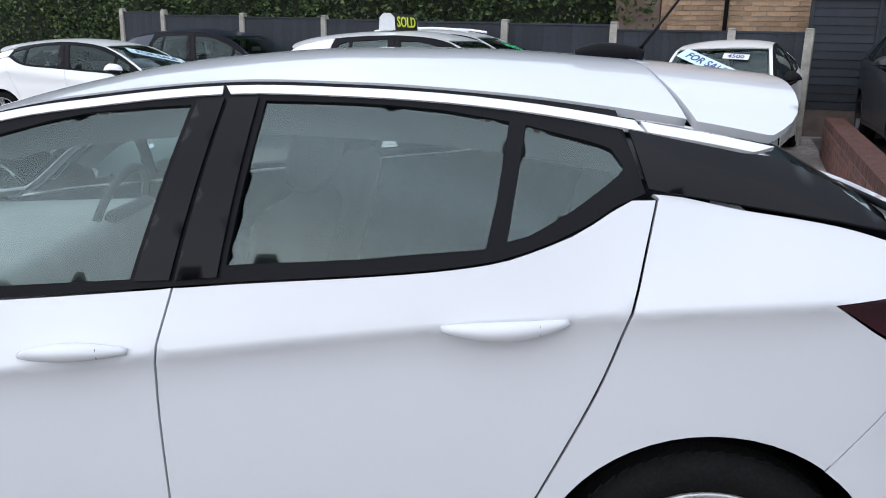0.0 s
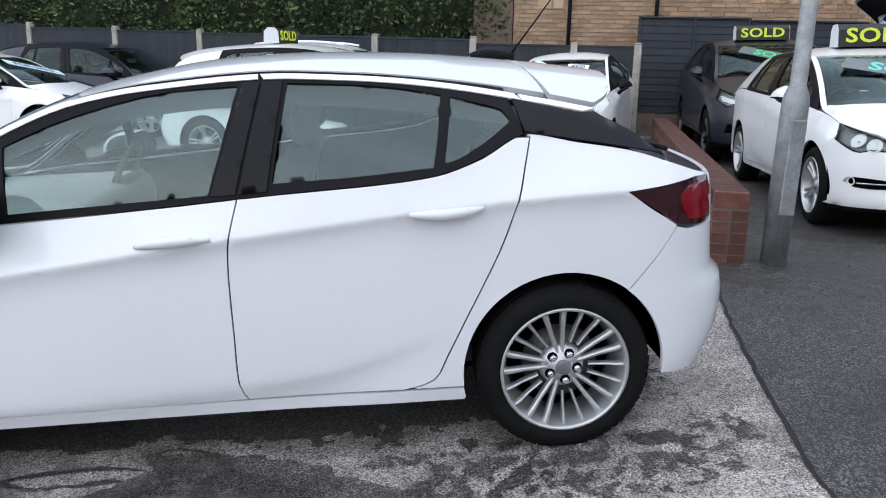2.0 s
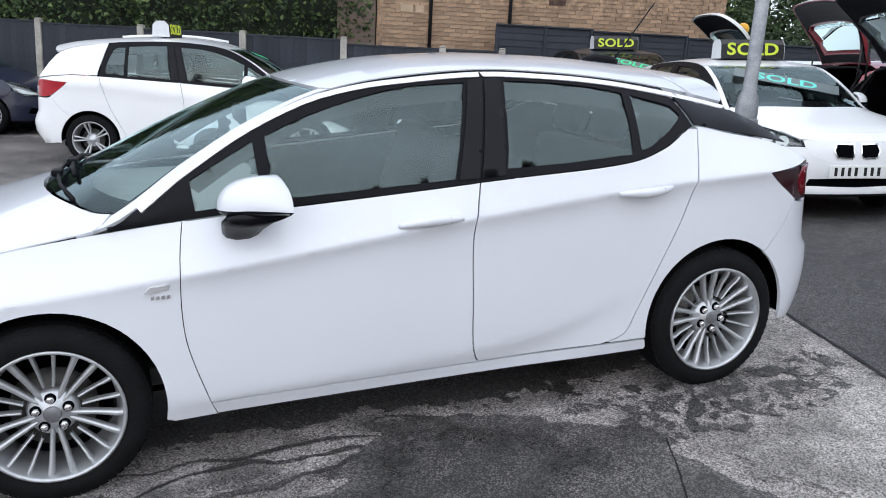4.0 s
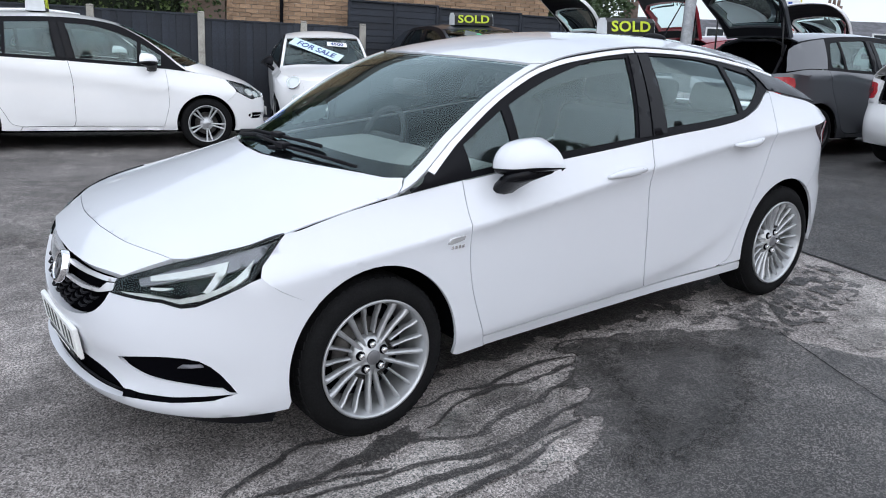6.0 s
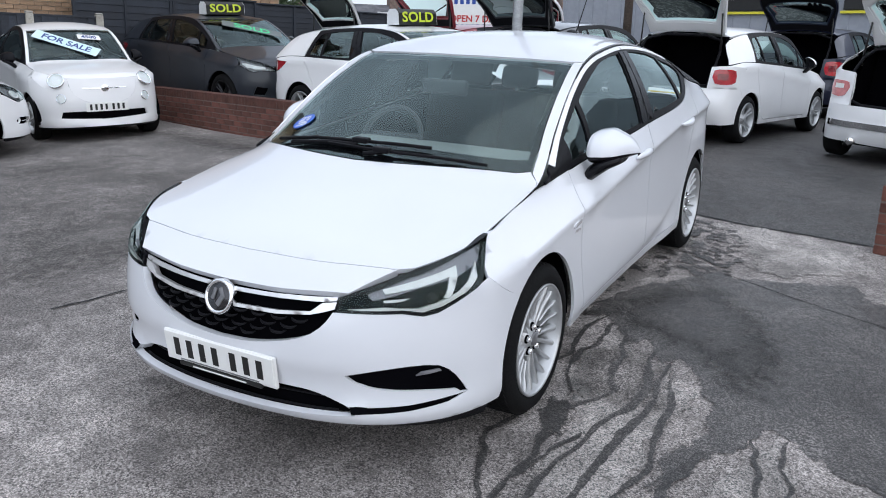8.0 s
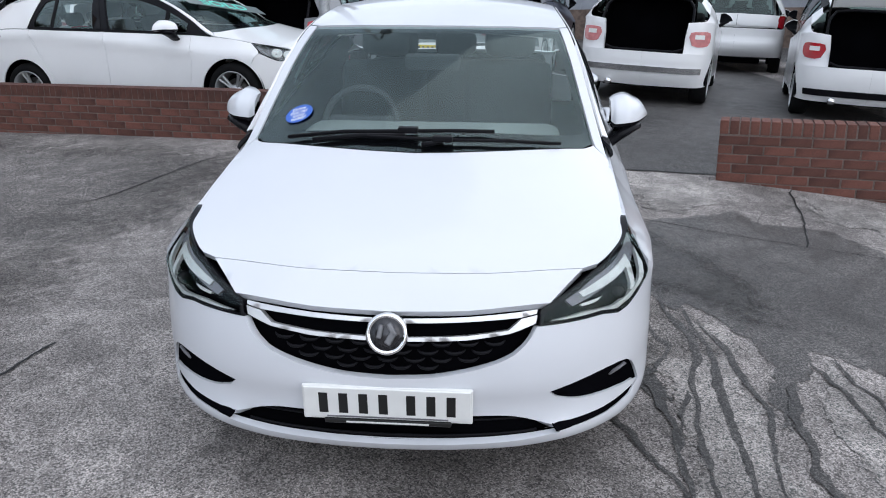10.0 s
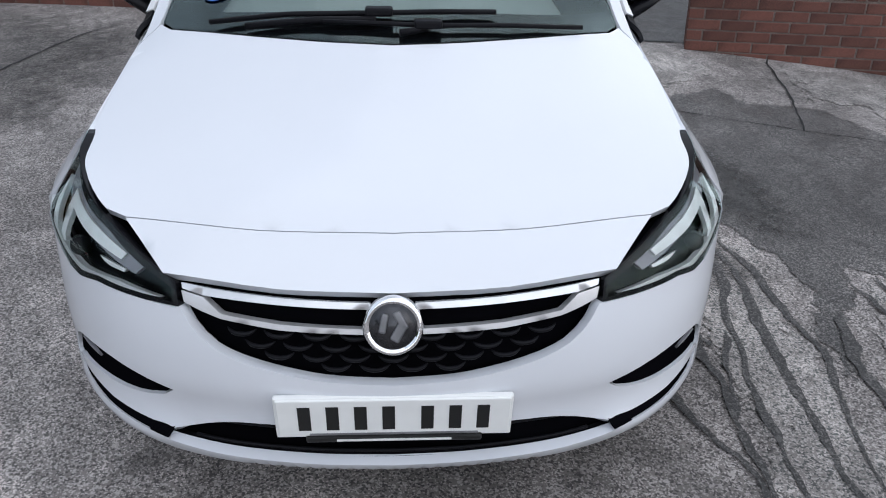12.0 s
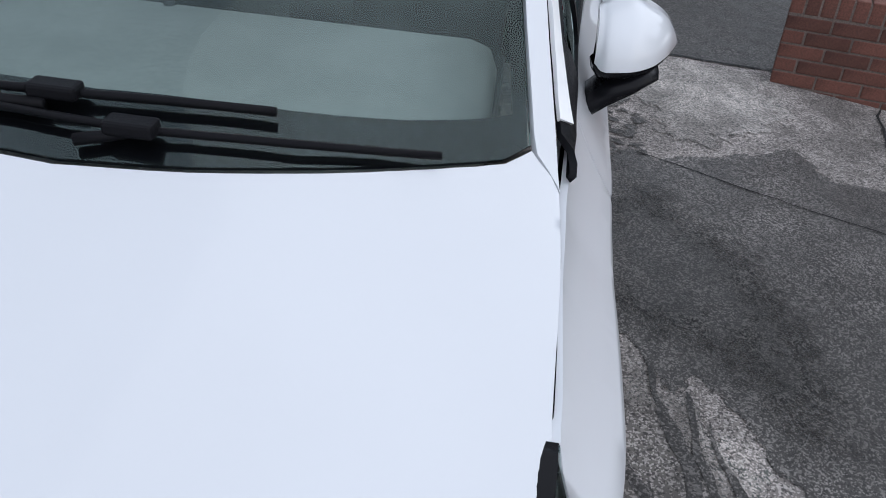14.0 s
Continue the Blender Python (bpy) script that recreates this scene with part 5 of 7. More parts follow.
MOIST = asphalt("moist_asphalt", (0.027, 0.0255, 0.025), (0.15, 0.143, 0.138), (0.011, 0.011, 0.011), 300.0, 0.42, True, 0.8)
patch("moist_patch", [(-0.20, -0.73), (0.1, -0.72), (0.4, -0.85), (0.75, -1.12), (0.55, -1.40), (0.25, -1.65), (-0.3, -1.85), (-0.9, -1.80), (-1.15, -1.58), (-0.8, -1.46), (-0.5, -1.31), (-0.40, -1.06), (-0.31, -0.9)], MOIST, "wet core of the damp stain beside the car", 0.0048, 0.03, fade=0.32)
# damp and the car's shadow, both put into one dark colour
patch("damp_patch", [(-1.7, 0.55), (1.9, 0.6), (2.0, -0.45), (0.9, -0.72), (-0.3, -0.66), (-1.0, -0.66), (-1.6, -0.45)], TARMAC_WET, "damp asphalt under the car with the car's shade painted in", 0.0035, 0.08)
patch("worn_patch", [(2.16, -0.75), (1.35, -1.32), (1.08, -1.28), (0.92, -1.55), (1.10, -1.74), (1.40, -2.10), (2.02, -2.02)], TARMAC_PALE, "pale worn patch of asphalt by the entrance", 0.0045, 0.05)
patch("worn_patch", [(2.3, -0.05), (2.12, -0.75), (1.5, -0.98), (1.15, -1.05), (1.30, -0.80), (1.75, -0.5), (1.95, 0.1)], TARMAC_PALE, "pale worn patch of asphalt behind the wheel", 0.0045, 0.08)
patch("worn_patch", [(1.65, -2.52), (0.95, -2.50), (0.80, -2.78), (0.25, -2.80), (0.1, -3.5), (1.2, -3.6)], TARMAC_PALE, "pale worn patch of asphalt by the brick wall", 0.0045, 0.05)
patch("worn_patch", [(-0.38, -0.82), (-0.36, -0.95), (-0.45, -1.08), (-0.60, -1.26), (-0.85, -1.44), (-1.3, -1.43), (-1.9, -1.40), (-3.0, -1.42), (-2.9, -0.98), (-1.9, -1.03), (-1.35, -1.0), (-0.9, -0.84)], TARMAC_PALE, "pale dry patch between the trickles", 0.0045, 0.04, fade=0.10)
patch("worn_patch", [(-1.24, -1.69), (-1.6, -1.58), (-2.1, -1.64), (-3.0, -1.75), (-2.9, -2.5), (-1.9, -2.25), (-1.4, -1.95), (-1.05, -1.82)], TARMAC_PALE, "pale dry patch between the trickles", 0.0045, 0.04, fade=0.06)
patch("dull_patch", [(-0.33, -0.80), (-0.36, -1.0), (-0.60, -1.30), (-0.95, -1.46), (-1.25, -1.40), (-1.2, -1.1), (-1.1, -0.86), (-0.8, -0.78)], TARMAC_MID, "half-dried asphalt between the trickles", 0.0052, 0.03, fade=0.25)
for i, (path, w) in enumerate((
        ([(0.05, -0.76), (-0.07, -0.69), (-0.17, -0.68), (-0.27, -0.73)], 0.030), ([(-0.20, -0.83), (-0.33, -0.79), (-0.51, -0.78), (-0.71, -0.81), (-0.95, -0.79), (-1.25, -0.80)], 0.036),
        ([(-0.27, -0.90), (-0.52, -0.88), (-0.70, -0.86), (-0.86, -0.86), (-1.01, -0.90), (-1.16, -0.97)], 0.038), ([(-0.35, -0.97), (-0.64, -1.05), (-0.85, -1.06), (-1.02, -1.10), (-1.16, -1.04), (-1.36, -0.93)], 0.046),
        ([(-0.50, -1.15), (-0.86, -1.22), (-1.09, -1.21), (-1.25, -1.16), (-1.43, -1.13), (-1.65, -1.11), (-1.90, -1.10), (-2.4, -1.06)], 0.040), ([(-0.60, -1.28), (-0.83, -1.27), (-1.0, -1.30), (-1.29, -1.28), (-1.62, -1.24), (-2.03, -1.23), (-2.6, -1.2)], 0.042),
        ([(-0.72, -1.32), (-1.07, -1.36), (-1.27, -1.39), (-1.52, -1.41), (-1.8, -1.36), (-2.2, -1.29)], 0.036), ([(-1.38, -0.84), (-1.62, -0.81), (-1.72, -0.84), (-1.82, -0.88), (-1.93, -0.93), (-2.08, -0.97), (-2.5, -0.98)], 0.034),
        ([(-1.36, -0.95), (-1.59, -1.0), (-1.75, -1.03), (-1.86, -1.0), (-1.98, -0.99), (-2.4, -1.02)], 0.040), ([(-1.42, -1.13), (-1.60, -1.06), (-1.75, -1.03)], 0.030), ([(-1.30, -1.58), (-1.67, -1.50), (-1.93, -1.48), (-2.12, -1.50), (-2.6, -1.6)], 0.055),
        ([(-1.10, -1.72), (-1.43, -1.78), (-1.9, -1.84)], 0.030), ([(-1.05, -1.84), (-1.37, -1.87), (-1.75, -1.95)], 0.026))):
    runnel("water_trickle", path, w, 0.006 + 0.0004 * i, 3.1 * i)
patch("damp_patch", [(-1.18, -0.86), (-1.16, -0.95), (-1.36, -1.06), (-1.58, -1.10), (-1.48, -0.96), (-1.34, -0.86)], TARMAC_WET, "dark damp stain below the front tyre", 0.0052, 0.04, fade=0.07)
PATCHY = asphalt("patchy_damp_asphalt", (0.050, 0.047, 0.046), (0.25, 0.238, 0.23), (0.014, 0.014, 0.014), 300.0, 0.58, True, 6.0)
patch("mottled_patch", [(0.50, -0.95), (0.90, -0.76), (1.5, -0.80), (2.05, -0.70), (2.14, -1.12), (1.6, -1.22), (1.15, -1.34), (0.72, -1.24)], PATCHY, "mottled half-dried damp band on the asphalt", 0.0056, 0.05, fade=0.45)
rnd = random.Random(4)
for x, y, s in ((0.95, -0.82, 0.10), (1.06, -0.85, 0.06), (1.66, -0.90, 0.12), (1.40, -1.07, 0.07), (1.13, -1.09, 0.13), (2.06, -0.80, 0.07), (1.95, -0.52, 0.08), (1.62, -1.20, 0.06), (0.70, -0.72, 0.10), (1.80, -1.02, 0.09)):
    patch("oil_spot", [(x + 1.6 * s * rnd.uniform(0.6, 1.2) * math.cos(a), y + 0.9 * s * rnd.uniform(0.6, 1.2) * math.sin(a)) for a in np.linspace(0, 5.6, 9)], TARMAC_WET, "small dark spot on the asphalt", 0.0065, 0.03, 0.1, "stain", 0.13)
CRACK = stuff("tar_joint", (0.012, 0.012, 0.013), 0.8, mottle=0.2, mottle_size=20)


def crack(pts, w):
    left = [(x, y + w) for x, y in curve(pts, 0.06)]
    right = [(x + 0.4 * w, y - w) for x, y in curve(pts, 0.06)]
    patch("tar_joint", wobble(left + right[::-1], 0.012, 9.0), CRACK, "dark joint line in the asphalt", 0.0068, 0.0, 0.2, "joint", 0)


crack([(-1.63, 1.85), (-1.44, 1.78), (-1.18, 1.71)], 0.009)
crack([(0.85, -1.24), (0.63, -1.72), (0.45, -2.2), (0.3, -2.7)], 0.006)
crack([(0.43, -2.23), (1.0, -2.4), (1.65, -2.52), (1.75, -2.56)], 0.007)
crack([(0.95, 2.94), (1.08, 2.6), (2.26, 2.18), (2.5, 1.76)], 0.008)
for a, b in (((2.75, 1.25), (2.43, 0.19)), ((2.43, 0.19), (2.12, -1.18)), ((2.12, -1.18), (2.08, -2.0))):
    patch("tar_joint", wobble([(a[0] - 0.012, a[1]), (b[0] - 0.012, b[1]), (b[0] + 0.008, b[1]), (a[0] + 0.008, a[1])], 0.01, 8.0), CRACK, "dark joint line in the asphalt", 0.0072, 0.0, 0.2, "joint", 0)

# brick walls of the yard
BRICK = stuff("red_brown_brick", (0.115, 0.044, 0.032), 0.8, grain=0.25, grain_size=160, mottle=0.25, mottle_size=7, vary=0.28, bump=0.002, spots=(((0.06, 0.03, 0.025), 5.0, 0.60, 0.75),))
MORTAR = stuff("grey_mortar", (0.14, 0.108, 0.094), 0.9, grain=0.25, grain_size=140, mottle=0.2, mottle_size=5, bump=0.002)
bricks = {}


def brick_mesh(size):
    if size not in bricks:
        bm = block((-size[0] / 2, -size[1] / 2, -size[2] / 2), tuple(s / 2 for s in size))
        bmesh.ops.bevel(bm, geom=bm.edges[:], offset=0.004, segments=1, affect="EDGES")
        me = bpy.data.meshes.new("brick")
        bm.to_mesh(me)
        bm.free()
        me.materials.append(BRICK)
        bricks[size] = me
    return bricks[size]


def low_wall(name, a, b, label):
    """A one-brick wall from a to b (its face to the car), stepped level under a soldier course."""
    a, b = Vector(a), Vector(b)
    d = (b - a)
    length = d.length
    d.normalize()
    n = Vector((d.y, -d.x)) * -1  # away from the car
    if n.x < 0:
        n = -n
    zs = [ground_z(*(a + d * t)) for t in np.linspace(0, length, 9)]
    low, high = min(zs) - 0.1, float(np.mean(zs))
    m = Matrix.Translation((a.x, a.y, 0)) @ Matrix((Vector((d.x, d.y, 0)), Vector((n.x, n.y, 0)), Vector((0, 0, 1)))).transposed().to_4x4()
    core = block((0.003, 0.003, -0.45), (length - 0.003, 0.212, 0.46), 0, Matrix.Translation((0, 0, zs[0])))
    wall = part(name, core, MORTAR, None)
    wall.matrix_basis = m
    tagged(wall, label, "wall", kind="structure")
    rr = random.Random(len(label))
    made = 0
    joined = []
    for course in range(4, -5, -1):
        z = 0.033 + course * 0.0735 - 0.005
        t = -0.1125 * (course % 2)
        while t < length:
            x0, x1 = max(t, 0.0), min(t + 0.215, length)
            if x1 - x0 > 0.05:
                for y in (0.05, 0.165):
                    joined.append((round(x1 - x0, 3), 0.1025, 0.065, (x0 + x1) / 2 + 0.0, y + rr.uniform(-0.002, 0.002), z, 0))
            t += 0.225
    t = 0.0
    while t + 0.065 <= length:
        joined.append((0.065, 0.217, 0.105, t + 0.0325, 0.1075 + rr.uniform(-0.002, 0.002), 0.033 + 5 * 0.0735 + 0.02, 1))
        t += 0.0745
    vs, fs = [], []
    for lx, ly, lz, x, y, z, kind in joined:
        zz = zs[0] + z
        near = y < 0.12
        if near and made < 290:
            ob = new("brick", brick_mesh((lx, ly, lz)))
            ob.parent = wall
            ob.location = (x, y, zz)
            made += 1
        else:
            k = len(vs)
            vs += [(x + sx * lx / 2, y + sy * ly / 2, zz + sz * lz / 2) for sx in (-1, 1) for sy in (-1, 1) for sz in (-1, 1)]
            fs += [tuple(k + i for i in f) for f in ((0, 1, 3, 2), (4, 6, 7, 5), (0, 4, 5, 1), (2, 3, 7, 6), (0, 2, 6, 4), (1, 5, 7, 3))]
    if vs:
        tagged(raw("brickwork", vs, fs, BRICK, wall, smooth=False), kind="stuff")
    return wall


low_wall("wall_east", (2.80, 1.39), (4.72, 8.25), "low red brick wall with a soldier course on top")
low_wall("wall_south", (1.93, -2.03), (0.75, -6.15), "low red brick wall with a soldier course on top")

# grey lamp post by the wall's end
STEEL = stuff("galvanised_steel", (0.30, 0.31, 0.32), 0.5, metal=0.5, mottle=0.18, mottle_size=9, grain=0.12, grain_size=80)
post_v, post_f = turned([(0.0, 0.0), (0.082, 0.0), (0.082, 1.05), (0.074, 1.10), (0.050, 1.16), (0.048, 3.0), (0.042, 5.6), (0.0, 5.6)], 24, axis="z")
lamp_m = Matrix.Translation((3.2, 1.32, ground_z(3.2, 1.32) - 0.02)) @ Matrix.Rotation(radians(1.2), 4, "Y")
lamp_post = tagged(raw("street_lamp", post_v, post_f, STEEL), "grey steel lamp post beside the brick wall", "lamp post")
lamp_post.matrix_basis = lamp_m
part("access_door", block((-0.05, -0.090, 0.35), (0.05, -0.070, 0.95), 0.008), STEEL, lamp_post)
raw("lamp_arm", *tube([(0, 0, 5.5), (0.3, 0, 5.75), (1.0, 0, 5.85)], 0.03, 10), STEEL, lamp_post)
part("lantern", block((0.9, -0.12, 5.78), (1.5, 0.12, 5.92), 0.05), STEEL, lamp_post, smooth=True)

# fence of concrete posts and dark boards
CONCRETE = stuff("weathered_concrete", (0.36, 0.34, 0.30), 0.9, grain=0.2, grain_size=120, mottle=0.25, mottle_size=6, bump=0.002)
BOARD = stuff("dark_blue_fence_stain", (0.016, 0.020, 0.029), 0.7, grain=0.25, grain_size=60, mottle=0.2, mottle_size=2.5, vary=0.18, bump=0.001)
posts = [(-7.6, 14.75, 2.0), (-6.45, 14.2, 1.98), (-4.43, 13.15, 1.92), (-2.66, 12.38, 1.89), (-1.0, 11.55, 1.86), (0.61, 10.75, 1.84), (2.25, 10.33, 1.83), (3.83, 9.71, 1.76), (4.75, 9.28, 1.77)]
fence = tagged(new("fence"), "dark blue boarded fence between concrete posts", "fence")
for i, (x, y, top) in enumerate(posts):
    gz = ground_z(x, y)
    yaw = math.atan2(posts[min(i + 1, len(posts) - 1)][1] - posts[max(i - 1, 0)][1], posts[min(i + 1, len(posts) - 1)][0] - posts[max(i - 1, 0)][0])
    bm = block((-0.055, -0.055, -0.1), (0.055, 0.055, top - gz - 0.03), 0.008)
    block((-0.055, -0.055, top - gz - 0.03), (0.055, 0.055, top - gz), 0.02, None, bm)
    p = part("post", bm, CONCRETE, fence, "weathered concrete post")
    p.matrix_basis = Matrix.Translation((x, y, gz)) @ Matrix.Rotation(yaw, 4, "Z")
for (x0, y0, t0), (x1, y1, t1) in zip(posts, posts[1:]):
    a, b = Vector((x0, y0)), Vector((x1, y1))
    d = (b - a).normalized()
    n = int((b - a).length / 0.115)
    gz = min(ground_z(x0, y0), ground_z(x1, y1)) + 0.02
    yaw = math.atan2(d.y, d.x)
    top = min(t0, t1) - 0.07
    pan = part("panel", block((0.06, -0.012, 0.05), ((b - a).length - 0.06, 0.0, 0.12), 0), BOARD, fence)
    pan.matrix_basis = Matrix.Translation((x0, y0, gz)) @ Matrix.Rotation(yaw, 4, "Z")
    part("capping", block((0.05, -0.035, top - gz), ((b - a).length - 0.05, 0.02, top - gz + 0.03), 0.004), BOARD, pan)
    bm = block((-0.06, -0.009, 0.0), (0.06, 0.009, top - gz), 0.003)
    me = None
    for q in range(n):
        u = 0.06 + ((b - a).length - 0.12) * (q + 0.5) / n
        if me is None:
            ob = part("board", bm, BOARD, pan)
            me = ob.data
        else:
            ob = new("board", me)
            ob.parent = pan
        ob.location, ob.rotation_euler = (u, -0.014 if q % 2 else -0.004, 0), (0, 0, 0.07)
# taller lapped fence behind the dark car
d = Vector((0.97, -0.24)).normalized()
base = Vector((5.05, 10.29))
lapped = tagged(new("lapped_fence"), "tall dark fence of lapped horizontal boards", "fence")
for q in range(4):
    o = base + d * 1.83 * q
    gz = ground_z(o.x, o.y) + 0.42
    top = 2.20 - 0.03 * q
    pan = part("panel", block((0.0, 0.0, 0.0), (0.06, 0.05, top - gz), 0.004), BOARD, lapped)
    pan.matrix_basis = Matrix.Translation((o.x, o.y, gz)) @ Matrix.Rotation(math.atan2(d.y, d.x), 4, "Z")
    part("capping", block((0, -0.02, top - gz), (1.82, 0.06, top - gz + 0.03), 0.004), BOARD, pan)
    part("batten", block((0.90, -0.012, 0), (0.95, 0.03, top - gz), 0.004), BOARD, pan)
    part("batten", block((1.77, -0.012, 0), (1.82, 0.05, top - gz), 0.004), BOARD, pan)
    for kk in range(13):
        z = (top - gz) * kk / 13
        part("lap_board", block((0.05, 0.0, 0), (1.80, 0.016, (top - gz) / 13 + 0.02), 0.002, Matrix.Translation((0, 0.012, z)) @ Matrix.Rotation(-0.09, 4, "X")), BOARD, pan)
    part("plinth", block((0.0, 0.02, -0.45), (1.83, 0.12, 0.0), 0.004), MORTAR, pan)

# brick house behind the fence
HOUSE_BRICK = stuff("buff_brick", (0.33, 0.215, 0.135), 0.85, grain=0.2, grain_size=120, mottle=0.2, mottle_size=4, vary=0.2, bump=0.002)
HOUSE_MORTAR = stuff("pale_mortar", (0.36, 0.31, 0.26), 0.9, grain=0.15, grain_size=120, mottle=0.15, mottle_size=4)
RENDER = stuff("brown_cladding", (0.19, 0.135, 0.11), 0.8, grain=0.1, grain_size=50, mottle=0.15, mottle_size=1.5)
ROOF = stuff("grey_roof_tile", (0.09, 0.08, 0.075), 0.85, grain=0.3, grain_size=8, mottle=0.2, mottle_size=2)
nrm = Vector((0.24, 0.97)).normalized()
h0 = Vector((3.06, 11.2))
hm = Matrix.Translation((h0.x, h0.y, 0.0)) @ Matrix((Vector((d.x, d.y, 0)), Vector((nrm.x, nrm.y, 0)), Vector((0, 0, 1)))).transposed().to_4x4()
house = tagged(new("house"), "buff brick house behind the yard fence", "house")
house.matrix_basis = hm
HL, HH = 6.65, 5.4
wall = part("wall", block((0, 0.012, -0.2), (HL, 6.0, HH), 0), HOUSE_MORTAR, house)
part("cladding", block((-0.72, 0.05, -0.2), (-0.02, 6.0, HH), 0.004), RENDER, house)
part("roof", block((-1.0, -0.3, HH), (HL + 0.3, 6.3, HH + 0.2), 0.02), ROOF, house)
bm = bmesh.new()
rf = [bm.verts.new(v) for v in ((-1.0, -0.3, HH + 0.2), (HL + 0.3, -0.3, HH + 0.2), (HL + 0.3, 6.3, HH + 0.2), (-1.0, 6.3, HH + 0.2), (-1.0, 3, HH + 2.2), (HL + 0.3, 3, HH + 2.2))]
for f in ((0, 1, 5, 4), (2, 3, 4, 5), (0, 4, 3), (1, 2, 5)):
    bm.faces.new([rf[i] for i in f])
part("roof_slope", bm, ROOF, house)
for x in (0.98, 2.46):
    raw("downpipe", *tube([(x, -0.05, 0.0), (x, -0.05, HH)], 0.034, 10), TRIM, house)
part("vent", block((0.42, -0.012, 2.36), (0.66, 0.02, 2.50), 0.006), stuff("clay_vent", (0.45, 0.33, 0.22), 0.8, mottle=0.1), house)
part("vent", block((0.70, -0.012, 2.36), (0.86, 0.02, 2.50), 0.006), bpy.data.materials["clay_vent"], house)
for x, z in ((0.95, 2.75), (3.35, 2.62), (4.6, 3.4)):
    w = part("window", block((x - 0.5 if z > 3 else x - 0.17, -0.006, z), (x + 0.5 if z > 3 else x + 0.17, 0.03, z + (1.0 if z > 3 else 0.22)), 0.004), stuff("brown_frame", (0.07, 0.035, 0.025), 0.5, mottle=0.1) if "brown_frame" not in bpy.data.materials else bpy.data.materials["brown_frame"], house)
course_me = {}
count, vs, fs = 0, [], []
for course in range(int((HH - 1.2) / 0.075)):
    z = 1.25 + course * 0.075
    t = -0.1125 * (course % 2)
    while t < HL:
        x0, x1 = max(t, 0.0), min(t + 0.215, HL)
        t += 0.225
        if x1 - x0 < 0.04:
            continue
        lx = round(x1 - x0, 3)
        if 1.75 < z < 2.75 and count < 300 and x0 > 0.0 and z < 2.55:
            if lx not in course_me:
                bm = block((-lx / 2, -0.006, -0.0325), (lx / 2, 0.02, 0.0325), 0.003)
                me = bpy.data.meshes.new("brick")
                bm.to_mesh(me)
                bm.free()
                me.materials.append(HOUSE_BRICK)
                course_me[lx] = me
            ob = new("brick", course_me[lx])
            ob.parent = wall
            ob.location = ((x0 + x1) / 2, 0.0, z)
            count += 1
        else:
            kk = len(vs)
            vs += [(x, y, z + h) for x in (x0, x1) for y in (-0.006, 0.02) for h in (-0.0325, 0.0325)]
            fs += [tuple(kk + i for i in f) for f in ((0, 4, 5, 1), (0, 1, 3, 2), (4, 6, 7, 5), (1, 5, 7, 3), (0, 2, 6, 4))]
BRICK_REST = stuff("buff_brick_far", (0.33, 0.215, 0.135), 0.85, grain=0.35, grain_size=9, mottle=0.2, mottle_size=4, bump=0.002)
tagged(raw("brickwork", vs, fs, BRICK_REST, wall, smooth=False), kind="stuff")

# hedge behind the fence and trees beyond
LEAF = stuff("hedge_leaf", (0.036, 0.064, 0.020), 0.6, grain=0.3, grain_size=40, mottle=0.35, mottle_size=2.0)
LEAF_LIGHT = stuff("light_leaf", (0.085, 0.125, 0.035), 0.6, grain=0.3, grain_size=40, mottle=0.3, mottle_size=2.0)
BARK = stuff("bark", (0.06, 0.045, 0.035), 0.9, grain=0.3, grain_size=30, mottle=0.2, bump=0.004)


def leaves(n, place, size, seed):
    """Small folded leaves at places given by a function."""
    r = random.Random(seed)
    vs, fs = [], []
    for _ in range(n):
        p, out = place(r)
        a = Vector((r.gauss(0, 1), r.gauss(0, 1), r.gauss(0, 0.7))).normalized()
        u = (a + out * 0.7).normalized()
        w = u.cross(Vector((r.gauss(0, 1), r.gauss(0, 1), r.gauss(0, 1)))).normalized()
        s = size * r.uniform(0.6, 1.4)
        k = len(vs)
        f = u.cross(w) * 0.25 * s
        vs += [p - u * s * 0.1, p + w * s * 0.45 + u * s * 0.5 + f, p + u * s * 1.2, p - w * s * 0.45 + u * s * 0.5 + f]
        fs += [(k, k + 1, k + 2), (k, k + 2, k + 3)]
    return vs, fs


def hedge_at(x0, x1, depth, h0_, h1_, off):
    def place(r):
        u = r.random()
        x = x0 + (x1 - x0) * u
        y = 14.4 - 0.452 * (x + 6.45) + off
        z = h0_ + (h1_ - h0_) * r.random()
        bulge = 0.55 * noise.noise(Vector((x * 0.8, z * 0.9, off))) + 0.3 * noise.noise(Vector((x * 2.3, z * 2.5, off + 4)))
        back = abs(r.gauss(0, 0.16))
        q = Vector((0.41, 0.91, 0))
        return Vector((x, y, z)) + q * (bulge + back), Vector((-0.41, -0.91, 0.35))
    return place


hv, hf = leaves(30000, hedge_at(-19, 2.9, 1, 0.6, 5.5, 0.85), 0.075, 1)
hedge = tagged(raw("hedge", hv, hf, LEAF, smooth=False), "tall dense dark green hedge behind the fence", "hedge", kind="stuff")
hv, hf = leaves(9000, hedge_at(-19, 2.9, 1, 1.2, 5.5, 0.72), 0.07, 2)
raw("hedge_tips", hv, hf, LEAF_LIGHT, hedge, smooth=False)
# sheet behind the leaves; shade of the hedge's depth is in its dark colour
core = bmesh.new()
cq = []
